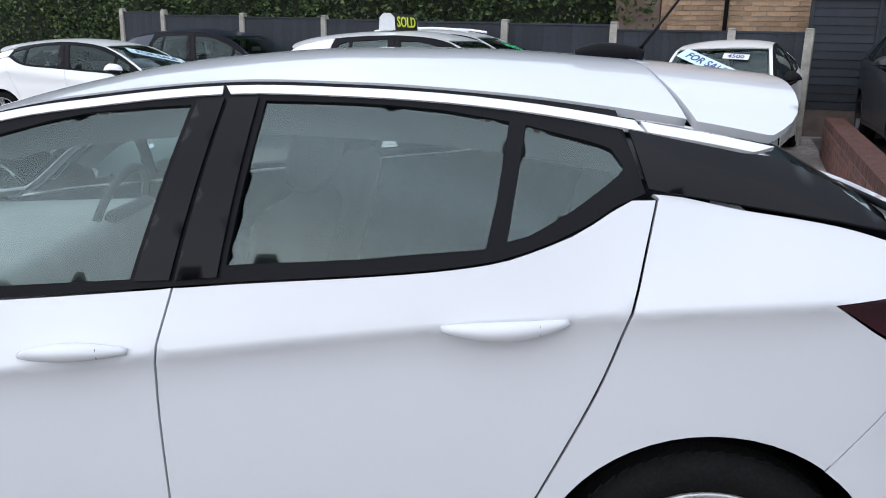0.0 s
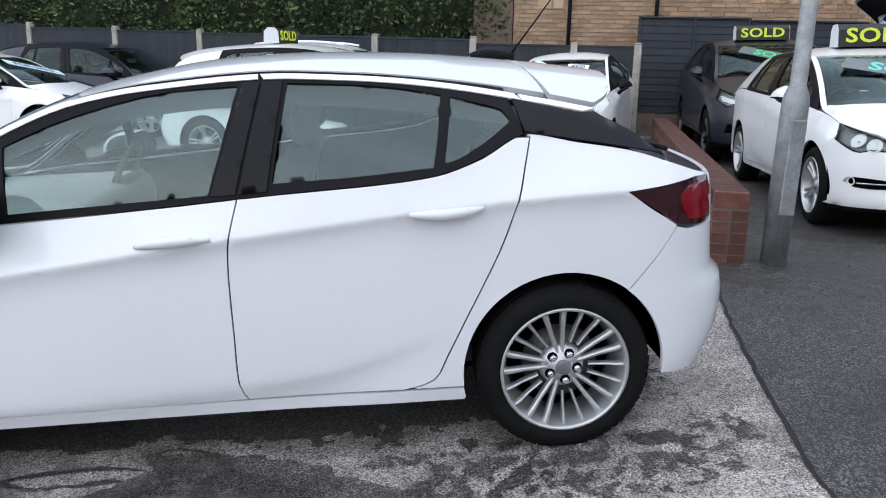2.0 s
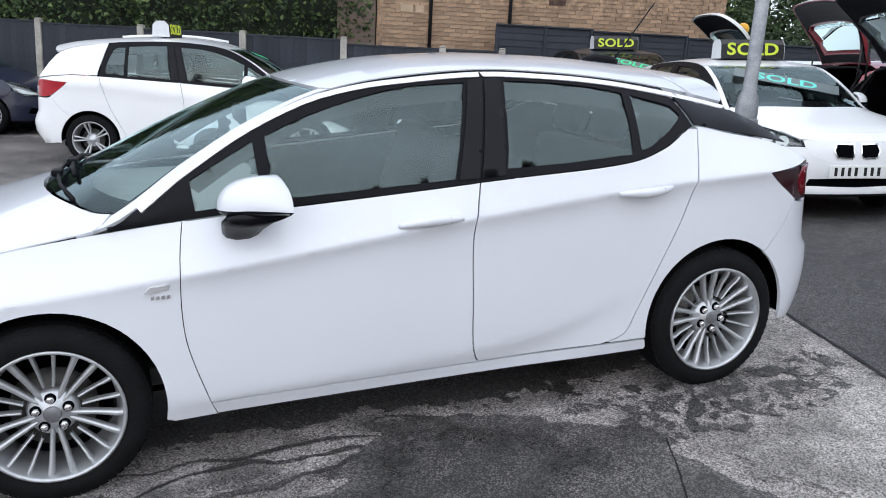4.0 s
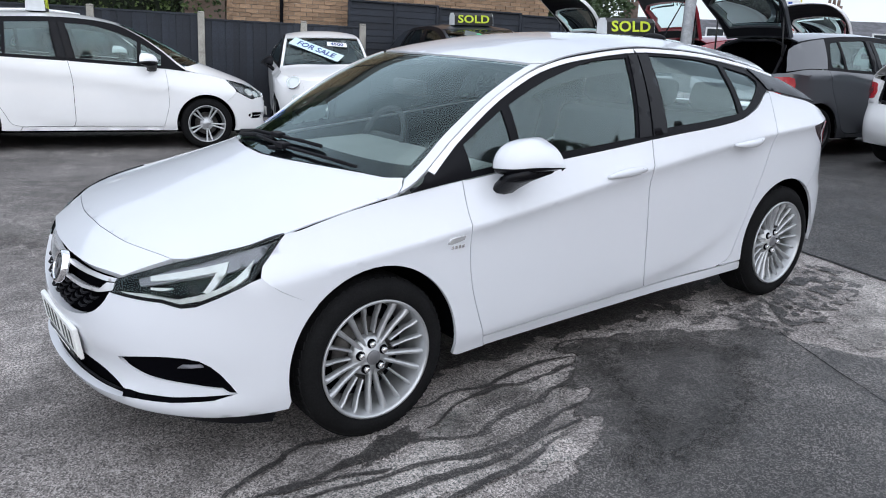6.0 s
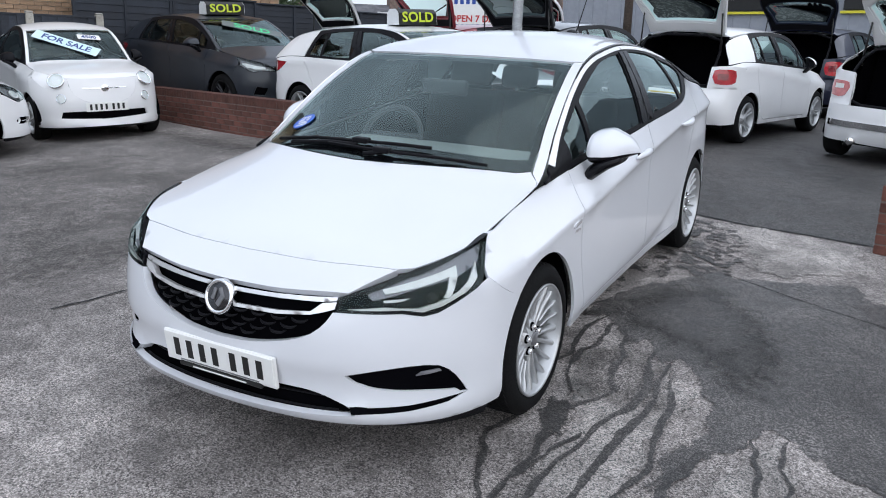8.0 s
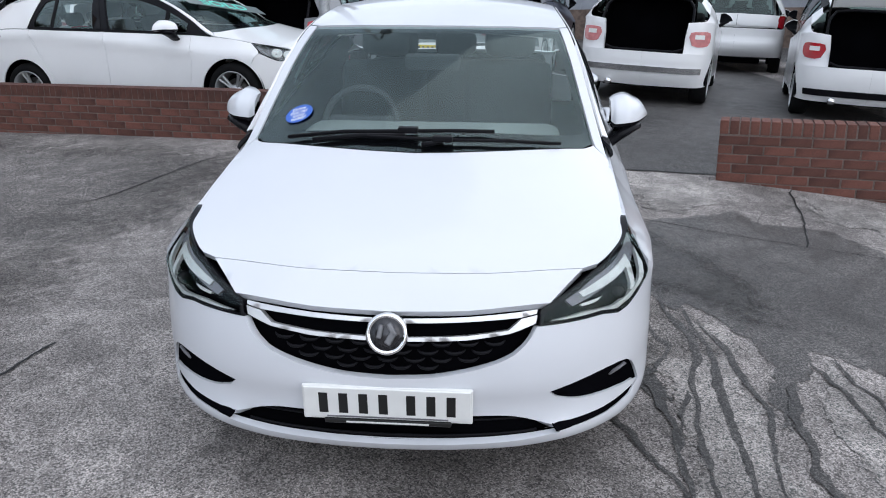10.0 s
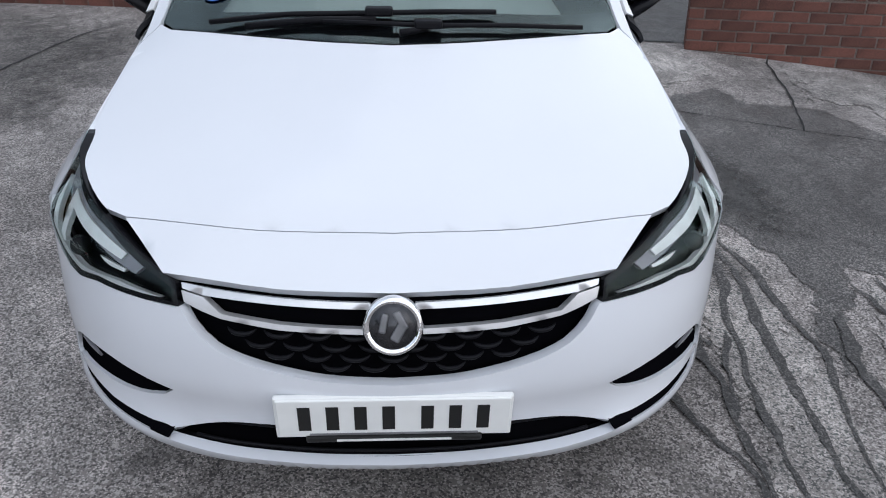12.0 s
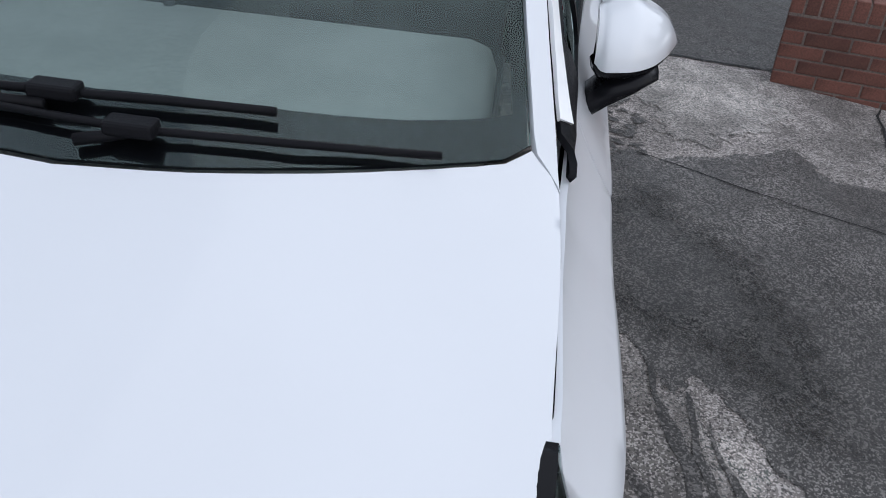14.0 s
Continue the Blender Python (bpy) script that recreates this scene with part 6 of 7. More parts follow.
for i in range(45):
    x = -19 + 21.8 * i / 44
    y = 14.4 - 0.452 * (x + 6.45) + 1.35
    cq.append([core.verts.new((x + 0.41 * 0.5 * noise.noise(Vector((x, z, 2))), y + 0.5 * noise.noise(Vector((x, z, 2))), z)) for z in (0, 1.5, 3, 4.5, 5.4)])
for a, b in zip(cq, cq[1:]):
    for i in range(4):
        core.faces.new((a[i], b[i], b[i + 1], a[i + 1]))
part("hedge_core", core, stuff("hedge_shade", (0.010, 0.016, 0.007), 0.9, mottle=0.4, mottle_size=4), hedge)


def tree(x, y, h, spread, seed, leaf, n=5000, size=0.14, name="tree", label="leafy tree beyond the yard"):
    """A tapered trunk with limbs and a crown of leaf clumps with gaps."""
    r = random.Random(seed)
    gz = ground_z(x, y)
    root = tagged(new(name), label, "tree", "trees round the yard")
    root.location = (x, y, gz)
    raw("trunk", *tube([(0, 0, -0.2), (0.05, 0.03, h * 0.3), (0.0, 0.1, h * 0.6), (0.05, 0.05, h * 0.9)], 0.16 * h / 6, 10, [1.3, 1, 0.6, 0.2]), BARK, root)
    ends = []
    for i in range(12):
        a, e = r.uniform(0, 6.28), r.uniform(0.2, 1.1)
        q = Vector((0.02, 0.05, h * r.uniform(0.3, 0.75)))
        t = q + Vector((math.cos(a) * math.cos(e), math.sin(a) * math.cos(e), math.sin(e))) * spread * r.uniform(0.5, 0.95)
        raw("limb", *tube([q, (q + t) / 2 + Vector((0, 0, 0.15)), t], 0.05 * h / 6, 6, [1, 0.6, 0.25]), BARK, root)
        ends += [t, (q + t * 2) / 3]
    clumps = [(e + Vector((r.gauss(0, 0.3), r.gauss(0, 0.3), r.gauss(0, 0.3))) * spread * 0.4, spread * r.uniform(0.22, 0.42)) for e in ends for _ in range(2)]

    def place(rr):
        c, s = rr.choice(clumps)
        v = Vector((rr.gauss(0, 1), rr.gauss(0, 1), rr.gauss(0, 1))).normalized()
        return c + v * s * rr.random() ** 0.4, v
    raw("crown", *leaves(n, place, size, seed), leaf, root, smooth=False)


tree(17.6, 20.8, 5.2, 2.2, 11, LEAF_LIGHT, 4000)
tree(20.0, 24.0, 6.5, 2.6, 12, LEAF, 4000)
tree(18.5, 18.3, 3.6, 1.8, 13, LEAF, 3500)
tree(33, 30, 6, 3.0, 14, LEAF, 3000, 0.2)
for i, (x, y) in enumerate(((3.0, -13.0), (7.5, -14.0), (12.0, -13.0), (17.0, -15.0), (22.0, -14.0))):
    tree(x, y, 5.6 + 0.6 * (i % 3), 2.6, 20 + i, LEAF, 6000, 0.16, label="dark leafy tree across from the yard")

# far street: terraces, unit, boards
SLATE = stuff("slate", (0.10, 0.10, 0.11), 0.7, grain=0.3, grain_size=3, mottle=0.2, mottle_size=0.6)
TERRACE = stuff("dark_terrace_brick", (0.16, 0.115, 0.095), 0.85, grain=0.3, grain_size=6, mottle=0.25, mottle_size=0.8)
WHITE_FRAME = stuff("white_window_frame", (0.7, 0.7, 0.7), 0.5, mottle=0.05)
PANE = stuff("far_pane", (0.03, 0.035, 0.04), 0.1, mottle=0.2)


def terrace(x, y, yaw, w, eaves, ridge, depth=8.0):
    """A plain brick terrace house with windows, roof and chimney."""
    h = tagged(new("terrace_house"), "dark brick terrace house across the street", "house", "terrace across the street")
    h.matrix_basis = Matrix.Translation((x, y, ground_z(x, y) - 1.5)) @ Matrix.Rotation(radians(yaw), 4, "Z")
    part("wall", block((-w / 2, 0, -0.3), (w / 2, depth, eaves), 0), TERRACE, h)
    bm = bmesh.new()
    v = [bm.verts.new(q) for q in ((-w / 2 - 0.05, -0.3, eaves), (w / 2 + 0.05, -0.3, eaves), (w / 2 + 0.05, depth + 0.3, eaves), (-w / 2 - 0.05, depth + 0.3, eaves), (-w / 2 - 0.05, depth / 2, ridge), (w / 2 + 0.05, depth / 2, ridge))]
    for f in ((0, 1, 5, 4), (2, 3, 4, 5), (0, 4, 3), (1, 2, 5), (0, 3, 2, 1)):
        bm.faces.new([v[i] for i in f])
    rf_ = part("roof", bm, SLATE, h)
    part("chimney", block((w / 2 - 0.5, depth / 2 - 0.5, ridge - 0.4), (w / 2 + 0.3, depth / 2 + 0.5, ridge + 0.9), 0.03), TERRACE, rf_)
    for k in range(3):
        raw("chimney_pot", *[(lambda q: [(a + w / 2 - 0.3 + 0.25 * k, b + depth / 2, c + ridge + 0.9) for a, b, c in q[0]])(turned([(0.1, 0), (0.08, 0.35)], 10, axis="z")), turned([(0.1, 0), (0.08, 0.35)], 10, axis="z")[1]], TERRACE, rf_)
    for u in (-w / 4, w / 4):
        for z in (0.9, 3.2):
            wd = part("window", block((u - 0.5, -0.05, z), (u + 0.5, 0.05, z + 1.3), 0.01), WHITE_FRAME, h)
            part("pane", block((u - 0.42, -0.06, z + 0.08), (u + 0.42, 0.0, z + 0.62), 0), PANE, wd)
            part("pane", block((u - 0.42, -0.06, z + 0.7), (u + 0.42, 0.0, z + 1.22), 0), PANE, wd)


for i in range(6):
    terrace(27.5 + 3.9 * i, 33.5 - 4.1 * i, -46, 5.6, 2.9 + 0.1 * i, 4.9 + 0.1 * i)
CLAD = stuff("grey_blue_cladding", (0.30, 0.32, 0.36), 0.5, metal=0.1, mottle=0.06, mottle_size=0.4, grain=0.05, grain_size=4)
unit = tagged(new("industrial_unit"), "grey clad trade unit behind the yard", "building")
unit.matrix_basis = Matrix.Translation((24.5, 3.6, 0.3)) @ Matrix.Rotation(radians(-104), 4, "Z")
part("wall", block((-6.2, 0, -0.3), (16, 12, 6.5), 0), CLAD, unit)
for k in range(37):
    part("cladding_rib", block((-6.1 + 0.6 * k, -0.03, 0), (-6.04 + 0.6 * k, 0.0, 6.4), 0), CLAD, unit)
part("plinth", block((-6.2, -0.06, -0.3), (16, 0.0, 0.9), 0), TERRACE, unit)
for x0, x1 in ((-1.8, 2.2), (4.0, 7.0)):
    bd = part("sign_board", block((x0, -0.14, 2.55), (x1, -0.05, 3.7), 0.01), SIGN_BLACK, unit)
    part("board_frame", block((x0 - 0.08, -0.12, 2.45), (x1 + 0.08, -0.045, 2.53), 0), stuff("yellow_edge", (0.75, 0.68, 0.05), 0.5, mottle=0.05) if "yellow_edge" not in bpy.data.materials else bpy.data.materials["yellow_edge"], bd)
    for k in range(5):
        part("letter_bar", block((x0 + 0.5 + 0.6 * k, -0.155, 2.9), (x0 + 0.85 + 0.6 * k, -0.14, 3.3), 0), WHITE_INK, bd)
YEL = bpy.data.materials["yellow_edge"]
RED_INK = stuff("red_letters", (0.5, 0.02, 0.02), 0.5, mottle=0.05)
BLUE_INK = stuff("blue_letters", (0.02, 0.07, 0.35), 0.5, mottle=0.05)
board_m = Matrix.Translation((12.6, 6.5, 1.75)) @ Matrix.Rotation(radians(-104 + 34), 4, "Z")
board = part("hanging_board", block((-0.65, -0.02, 0), (0.65, 0.02, 1.25), 0.008, board_m), PLATE)
tagged(board, "white trade board with blue and red letters on posts", "sign")
for sd in (-1, 1):
    part("board_post", block((sd * 0.62 - 0.04, 0.02, -1.6), (sd * 0.62 + 0.04, 0.1, 1.3), 0.006, board_m), YEL, board)
me = writing("OPEN 7 DAYS", 0.20, 0.002)
me.transform(board_m @ Matrix.Translation((0, -0.026, 0.30)) @ Matrix(((1, 0, 0), (0, 0, -1), (0, 1, 0))).to_4x4())
me.materials.append(RED_INK)
new("board_words", me).parent = board
for k in range(8):
    part("letter_bar", block((-0.52 + 0.135 * k, -0.027, 0.62), (-0.44 + 0.135 * k, -0.02, 0.90), 0, board_m), BLUE_INK, board)
van_m = Matrix.Translation((13.6, 13.2, 1.25)) @ Matrix.Rotation(radians(-46), 4, "Z")
vb = part("shop_fascia", block((-0.6, -0.02, 0), (3.2, 0.05, 0.75), 0.01, van_m), PLATE)
tagged(vb, "white shop fascia with dark bars for its lettering", "sign")
for k in range(9):
    part("letter_bar", block((0.0 + 0.22 * k, -0.026, 0.22), (0.15 + 0.22 * k, -0.02, 0.52), 0, van_m), NAVY_INK, vb)
for k in (-0.5, 3.1):
    part("fascia_post", block((k - 0.05, 0.05, -1.3), (k + 0.05, 0.15, 0.7), 0.01, van_m), STEEL, vb)
# crossing beacon
bx, by = 15.2, 15.9
beacon = tagged(raw("crossing_beacon", *[[(a + bx, b + by, c + ground_z(bx, by)) for a, b, c in turned([(0.0, 0), (0.05, 0), (0.05, 2.4), (0.0, 2.4)], 14, axis="z")[0]], turned([(0.0, 0), (0.05, 0), (0.05, 2.4), (0.0, 2.4)], 14, axis="z")[1]], PLATE), "striped crossing beacon with an amber globe", "beacon")
bm = bmesh.new()
bmesh.ops.create_uvsphere(bm, u_segments=18, v_segments=12, radius=0.17, matrix=Matrix.Translation((bx, by, ground_z(bx, by) + 2.55)))
part("globe", bm, stuff("amber_globe", (0.75, 0.38, 0.02), 0.3, mottle=0.05), beacon, smooth=True)
for k in range(4):
    raw("black_band", *[[(a + bx, b + by, c + ground_z(bx, by) + 0.3 + 0.6 * k) for a, b, c in turned([(0.052, 0), (0.052, 0.3)], 14, axis="z")[0]], turned([(0.052, 0), (0.052, 0.3)], 14, axis="z")[1]], INK, beacon)
# timber pole in the yard
raw_pole = tagged(raw("timber_pole", *tube([(15.5, 3.9, 0.0), (15.5, 3.9, 7.0)], 0.11, 12, [1.0, 0.8]), BARK), "bare timber telegraph pole", "pole")


# ---- the other cars of the yard ----
def stand(x, y, yaw):
    """A pose on the sloping ground, turned by yaw degrees."""
    h = 0.6
    n = Vector((ground_z(x - h, y) - ground_z(x + h, y), ground_z(x, y - h) - ground_z(x, y + h), 2 * h)).normalized()
    return Matrix.Translation((x, y, ground_z(x, y))) @ Vector((0, 0, 1)).rotation_difference(n).to_matrix().to_4x4() @ Matrix.Rotation(radians(yaw), 4, "Z")


PAINTED_PILLAR = [(TRIM_5[0]), (TRIM_5[1])]
GLASS_3 = [("front_door_glass", [(-0.80, 0.975), (0.52, 1.035), (0.57, 1.325)] + curve([(0.57, 1.325), (0.2, 1.352), (-0.1, 1.325), (-0.4, 1.242), (-0.62, 1.15), (-0.80, 1.05)], 0.08)[1:], None),
           ("rear_side_glass", [(0.64, 1.045), (0.87, 1.065), (1.05, 1.13), (1.12, 1.19), (1.10, 1.235), (0.94, 1.275), (0.68, 1.318)], None)]


GLASS_BOX = [GLASS_5[0], GLASS_5[1], ("rear_door_glass", [(0.345, 1.022), (0.62, 1.032), (0.86, 1.042), (0.87, 1.352), (0.61, 1.366), (0.405, 1.368)], None),
             ("fixed_side_glass", [(0.90, 1.046), (1.12, 1.056), (1.135, 1.10), (1.10, 1.22), (1.05, 1.315), (1.0, 1.335), (0.91, 1.348)], None)]
BOX_PILLAR = [(1.225, 1.036), (1.19, 1.15), (1.125, 1.368), (1.3, 1.350), (1.5, 1.318), (1.62, 1.285), (1.72, 1.235), (1.79, 1.15), (1.85, 1.05), (1.88, 1.0), (1.70, 1.024), (1.5, 1.039)]


def tail_closed(c, lamp):
    tails = {}
    T = lambda pts: [(c.shape.sx(x), z) for x, z in pts]  # noqa: E731
    c.panel("tail_lamp", "tub", T([(1.553, 0.958), (1.70, 0.968), (1.83, 0.98), (1.92, 0.985), (1.95, 0.93), (1.945, 0.82), (1.86, 0.806), (1.75, 0.822), (1.64, 0.895)]), lamp, depth=0.02, turn=tails)
    x0, z0 = (1.50, 1.225) if c.shape is hatch else (1.74, 1.30)
    vs = [c_map(c, (x0 + (1.93 - x0) * i / 4 - 0.05 * (j / 3 - 1) ** 2, (j / 3 - 1) * (0.53 + 0.15 * i / 4), z0 + (0.985 - z0) * i / 4)) for i in range(5) for j in range(7)]
    raw("rear_screen", vs, [(i * 7 + j, i * 7 + j + 1, (i + 1) * 7 + j + 1, (i + 1) * 7 + j) for i in range(4) for j in range(6)], DARK_WINDOW, c.root)
    c.panel("tailgate", "tub", [(c.shape.sx(1.925), 0.985), (c.shape.end, 1.0), (c.shape.end, 0.805), (c.shape.sx(1.95), 0.81)], c.paint)
    spoil(c)


def c_map(c, p):
    return (c.fx(p[0]), p[1] * c.wide, c.fz(p[2]))


def spoil(c):
    sp = [(1.345, -0.602), (1.44, -0.61), (1.53, -0.56), (1.60, -0.45), (1.645, -0.25), (1.655, 0.0)]
    ring = curve(sp, 0.07) + [(x, -y) for x, y in curve(sp, 0.07)[::-1][1:]] + [(1.30, 0.36), (1.265, 0.0), (1.30, -0.36)]
    c.panel("roof_spoiler", "top", ring if c.shape is hatch else [(x + 0.19, y) for x, y in ring], c.paint, sides=(0,), depth=0.03)


def tail_open(c, lamp, lift=38, inner=None, length=0.95, zo=0.695):
    """A raised tailgate over a boot whose inner shade is painted near-black."""
    sx = c.shape.sx
    c.panel("tail_corner", "tub", [(sx(1.53), 0.972), (sx(1.95), 0.985), (sx(2.025), 0.97), (sx(2.035), zo - 0.005), (sx(1.62), zo - 0.005), (sx(1.69), 0.80), (sx(1.56), 0.93)], c.paint, lift=0.003, depth=0.04)
    lens = {}
    zl = zo + 0.05
    c.panel("tail_lamp", "tub", curve([(sx(1.79), zl + 0.185), (sx(1.93), zl + 0.20), (sx(2.01), zl + 0.18), (sx(2.018), zl + 0.09), (sx(2.0), zl + 0.01), (sx(1.90), zl), (sx(1.78), zl + 0.035)], 0.06, True), lamp, lift=0.014, depth=0.02, turn=lens)
    c.panel("lamp_band", "tub", [(sx(1.89), zl + 0.14), (sx(1.985), zl + 0.14), (sx(1.985), zl + 0.06), (sx(1.89), zl + 0.06)], PLATE if zo < 0.65 else HATCH_LAMP, lens, lift=0.018, depth=0.006, gap=0)
    tall = c.shape is not hatch
    top_z = 1.33 if tall else 1.24
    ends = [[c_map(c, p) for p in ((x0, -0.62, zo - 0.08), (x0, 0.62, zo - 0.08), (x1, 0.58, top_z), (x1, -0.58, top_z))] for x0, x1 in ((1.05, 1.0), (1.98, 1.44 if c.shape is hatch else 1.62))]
    raw("boot_interior", ends[0] + ends[1], [(0, 1, 2, 3), (0, 4, 5, 1), (1, 5, 6, 2), (2, 6, 7, 3), (3, 7, 4, 0)], VOID, c.root, "open boot with its shade painted near-black", smooth=False)
    half = ((2.0, 0.40, zo + 0.006), (1.97, 0.56, zo + 0.04), (1.89, 0.60, 0.98), (1.79, 0.595, 1.14), (1.69, 0.55, 1.28), (1.62, 0.30, 1.34)) if tall else ((2.0, 0.40, zo + 0.006), (1.96, 0.56, zo + 0.04), (1.86, 0.60, 0.98), (1.62, 0.58, 1.14), (1.46, 0.5, 1.23), (1.42, 0.30, 1.25))
    rim = [c_map(c, p) for p in ((2.02, 0, zo + 0.006),) + half + tuple((x, -y, z) for x, y, z in half[::-1]) + ((2.02, 0, zo + 0.006),)]
    raw("boot_seal", *tube(rim, 0.018, 8), TRIM, c.root)
    hx, _, hz = c_map(c, (1.58, 0, 1.36) if tall else (1.36, 0, 1.275))
    W = 0.60 * c.wide
    out = curve([(-W * 0.92, 0.0), (-W * 1.0, 0.25), (-W * 1.12, length * 0.6), (-W * 1.0, length * 0.92), (-W * 0.5, length), (W * 0.5, length), (W * 1.0, length * 0.92), (W * 1.12, length * 0.6), (W * 1.0, 0.25), (W * 0.92, 0.0)], 0.07)
    win = curve([(-W * 0.74, 0.16), (-W * 0.84, 0.32), (-W * 0.86, length * 0.60), (W * 0.86, length * 0.60), (W * 0.84, 0.32), (W * 0.74, 0.16)], 0.08)
    m = Matrix.Translation((hx, 0, hz + 0.02)) @ Matrix.Rotation(-radians(lift), 4, "Y")
    gate = None
    for name, mat, loops, z0, z1 in (("raised_tailgate", c.paint, (out, [win]), 0.0, 0.05), ("tailgate_lining", inner or TRIM, (shrunk(out, 0.03), [shrunk(win, -0.02)]), -0.012, -0.002), ("tailgate_glass", WINDOW, (shrunk(win, -0.004), []), 0.02, 0.026)):
        pts, faces = flat_mesh(loops[0], loops[1], 0.09)
        k = len(pts)
        curl = lambda u, v, z: m @ Vector((v, u, z - 0.10 * (u / W) ** 2 * 0.5 - 0.25 * (v / length) ** 3))  # noqa: E731
        vs = [curl(u, v, z1) for u, v in pts] + [curl(u, v, z0) for u, v in pts]
        used = {(a, b) for f in faces for a, b in zip(f, f[1:] + f[:1])}
        fs = faces + [[i + k for i in f[::-1]] for f in faces] + [[b, a, a + k, b + k] for a, b in used if (b, a) not in used]
        ob = raw(name, vs, fs, mat, gate or c.root, smooth=name == "tailgate_glass")
        gate = gate or ob
    for sd in (-1, 1):
        a = m @ Vector((0.35, sd * W * 0.95, -0.03))
        b = Vector(c_map(c, (1.78 if tall else 1.62, sd * 0.60, 1.10)))
        raw("gas_strut", *tube([a, b], 0.011, 6), INK, gate)


def nose(c, face, lamp_glass=COVER, chrome=CHROME):
    """A front: bumper, lamps and grille of one of a few kinds."""
    sh = c.shape
    e = arc_of(c, c.axle[0], c.r, c.R, 2.3, math.pi + 0.18, 12) + [(sh.sx(-1.70), 0.225)]
    seam = curve([(1.05, 0.702), (1.088, 0.712), (1.15, 0.662), e[0]])[:-1]
    rt = GRILLE_LOW[::-1] + LAMP_LOW[2:][::-1][1:] + seam[1:] + e + [(0.9, 0.222), (0.6, 0.226), (0.3, 0.229)]
    ring = rt + [(0.0, 0.230)] + flip(rt[1:])[::-1]
    wide_low = [(0.60, 0.40), (0.64, 0.33), (0.0, 0.31), (-0.64, 0.33), (-0.60, 0.40), (0.0, 0.41)] if face == "round" else [(0.42, 0.36), (0.46, 0.30), (0.0, 0.29), (-0.46, 0.30), (-0.42, 0.36), (0.0, 0.365)]
    side_low = [(0.60, 0.42), (0.78, 0.44), (0.84, 0.34), (0.66, 0.33)]
    if face == "kidney":
        side_low = curve([(0.50, 0.405), (0.54, 0.430), (0.78, 0.445), (0.88, 0.44), (0.92, 0.41), (0.88, 0.375), (0.70, 0.362), (0.54, 0.370)], 0.05, True)
    holes = [wide_low] + ([] if face == "round" else [side_low, flip(side_low)[::-1]])
    bump = c.panel("front_bumper", "tub", ring, c.paint, holes=holes, sides=(0,), depth=0.03, gap=0.001)
    c.panel("lower_grille", "tub", shrunk(wide_low, -0.012), VOID, bump, sides=(0,), lift=-0.03, depth=0, gap=0)
    if face != "round":
        c.panel("side_intake", "tub", shrunk(side_low, -0.012), VOID, bump, lift=-0.03, depth=0, gap=0)
    c.panel("bumper_skirt", "tub", [(1.1, 0.226), (0.6, 0.226), (0.0, 0.23), (-0.6, 0.226), (-1.1, 0.226), (-1.1, 0.18), (0.0, 0.185), (1.1, 0.18)], TRIM, sides=(0,), lift=-0.012, depth=0.03)
    g = GRILLE_LOW[::-1] + [(0.505, 0.690), (0.30, 0.689), (0.0, 0.687)]
    g_ring = g + flip(g[1:-1])[::-1]
    lamps = {}
    if face == "round":
        c.panel("nose_panel", "tub", g_ring, c.paint, sides=(0,), depth=0.01, gap=0)
        c.panel("lamp_panel", "tub", LAMP, c.paint, depth=0.01, gap=0)
        for sd in (1, -1):
            for s, z, r, nm in ((0.66, 0.675, 0.098, "headlamp"), (0.60, 0.535, 0.058, "fog_lamp")):
                q = Vector(c.at("tub", s, z, 0.0))
                q2 = Vector(c.at("tub", s, z, 0.05))
                n = (q2 - q).normalized()
                q.y, n.y = q.y * sd, n.y * sd
                m = Matrix.Translation(q) @ Vector((0, -1, 0)).rotation_difference(n).to_matrix().to_4x4()
                vs, fs = turned([(r * 1.05, 0.02), (r * 1.05, -0.012), (r * 0.94, -0.016), (r * 0.90, -0.004)], 28)
                lamp = raw(nm, [m @ Vector(v) for v in vs], fs, chrome, c.root, "round headlamp" if nm == "headlamp" else "round fog lamp")
                vs, fs = turned([(r * 0.92, -0.004), (r * 0.5, 0.02), (0.0, 0.026)], 24)
                raw("reflector", [m @ Vector(v) for v in vs], fs, LAMP_WHITE, lamp)
                vs, fs = turned([(r * 0.93, -0.006), (r * 0.6, -0.018), (0.0, -0.024)], 24)
                raw("lens", [m @ Vector(v) for v in vs], fs, COVER, lamp)
        for sd in (1, -1):
            c.panel("whisker", "tub", [(0.06 * sd, 0.612), (0.30 * sd, 0.616), (0.30 * sd, 0.608), (0.06 * sd, 0.602)], chrome, sides=(0,), lift=0.006, depth=0.006, gap=0)
        vs, fs = turned([(0.0, -0.01), (0.045, -0.01), (0.05, 0.01)], 24)
        q = Vector(c.at("tub", 0, 0.61, 0.004))
        raw("badge", [q + Vector((b, a, h)) for a, b, h in vs], fs, chrome, c.root)
    else:
        c.panel("headlamp", "tub", LAMP, lamp_glass, depth=0.008, turn=lamps)
        c.panel("lamp_housing", "tub", shrunk(LAMP, -0.004), LAMP_GREY, lamps, lift=-0.04, depth=0, gap=0)
        c.panel("lamp_edge", "tub", LAMP, GLOSS, lamps, holes=[shrunk(LAMP, 0.012)], lift=-0.003, depth=0.02, gap=0)
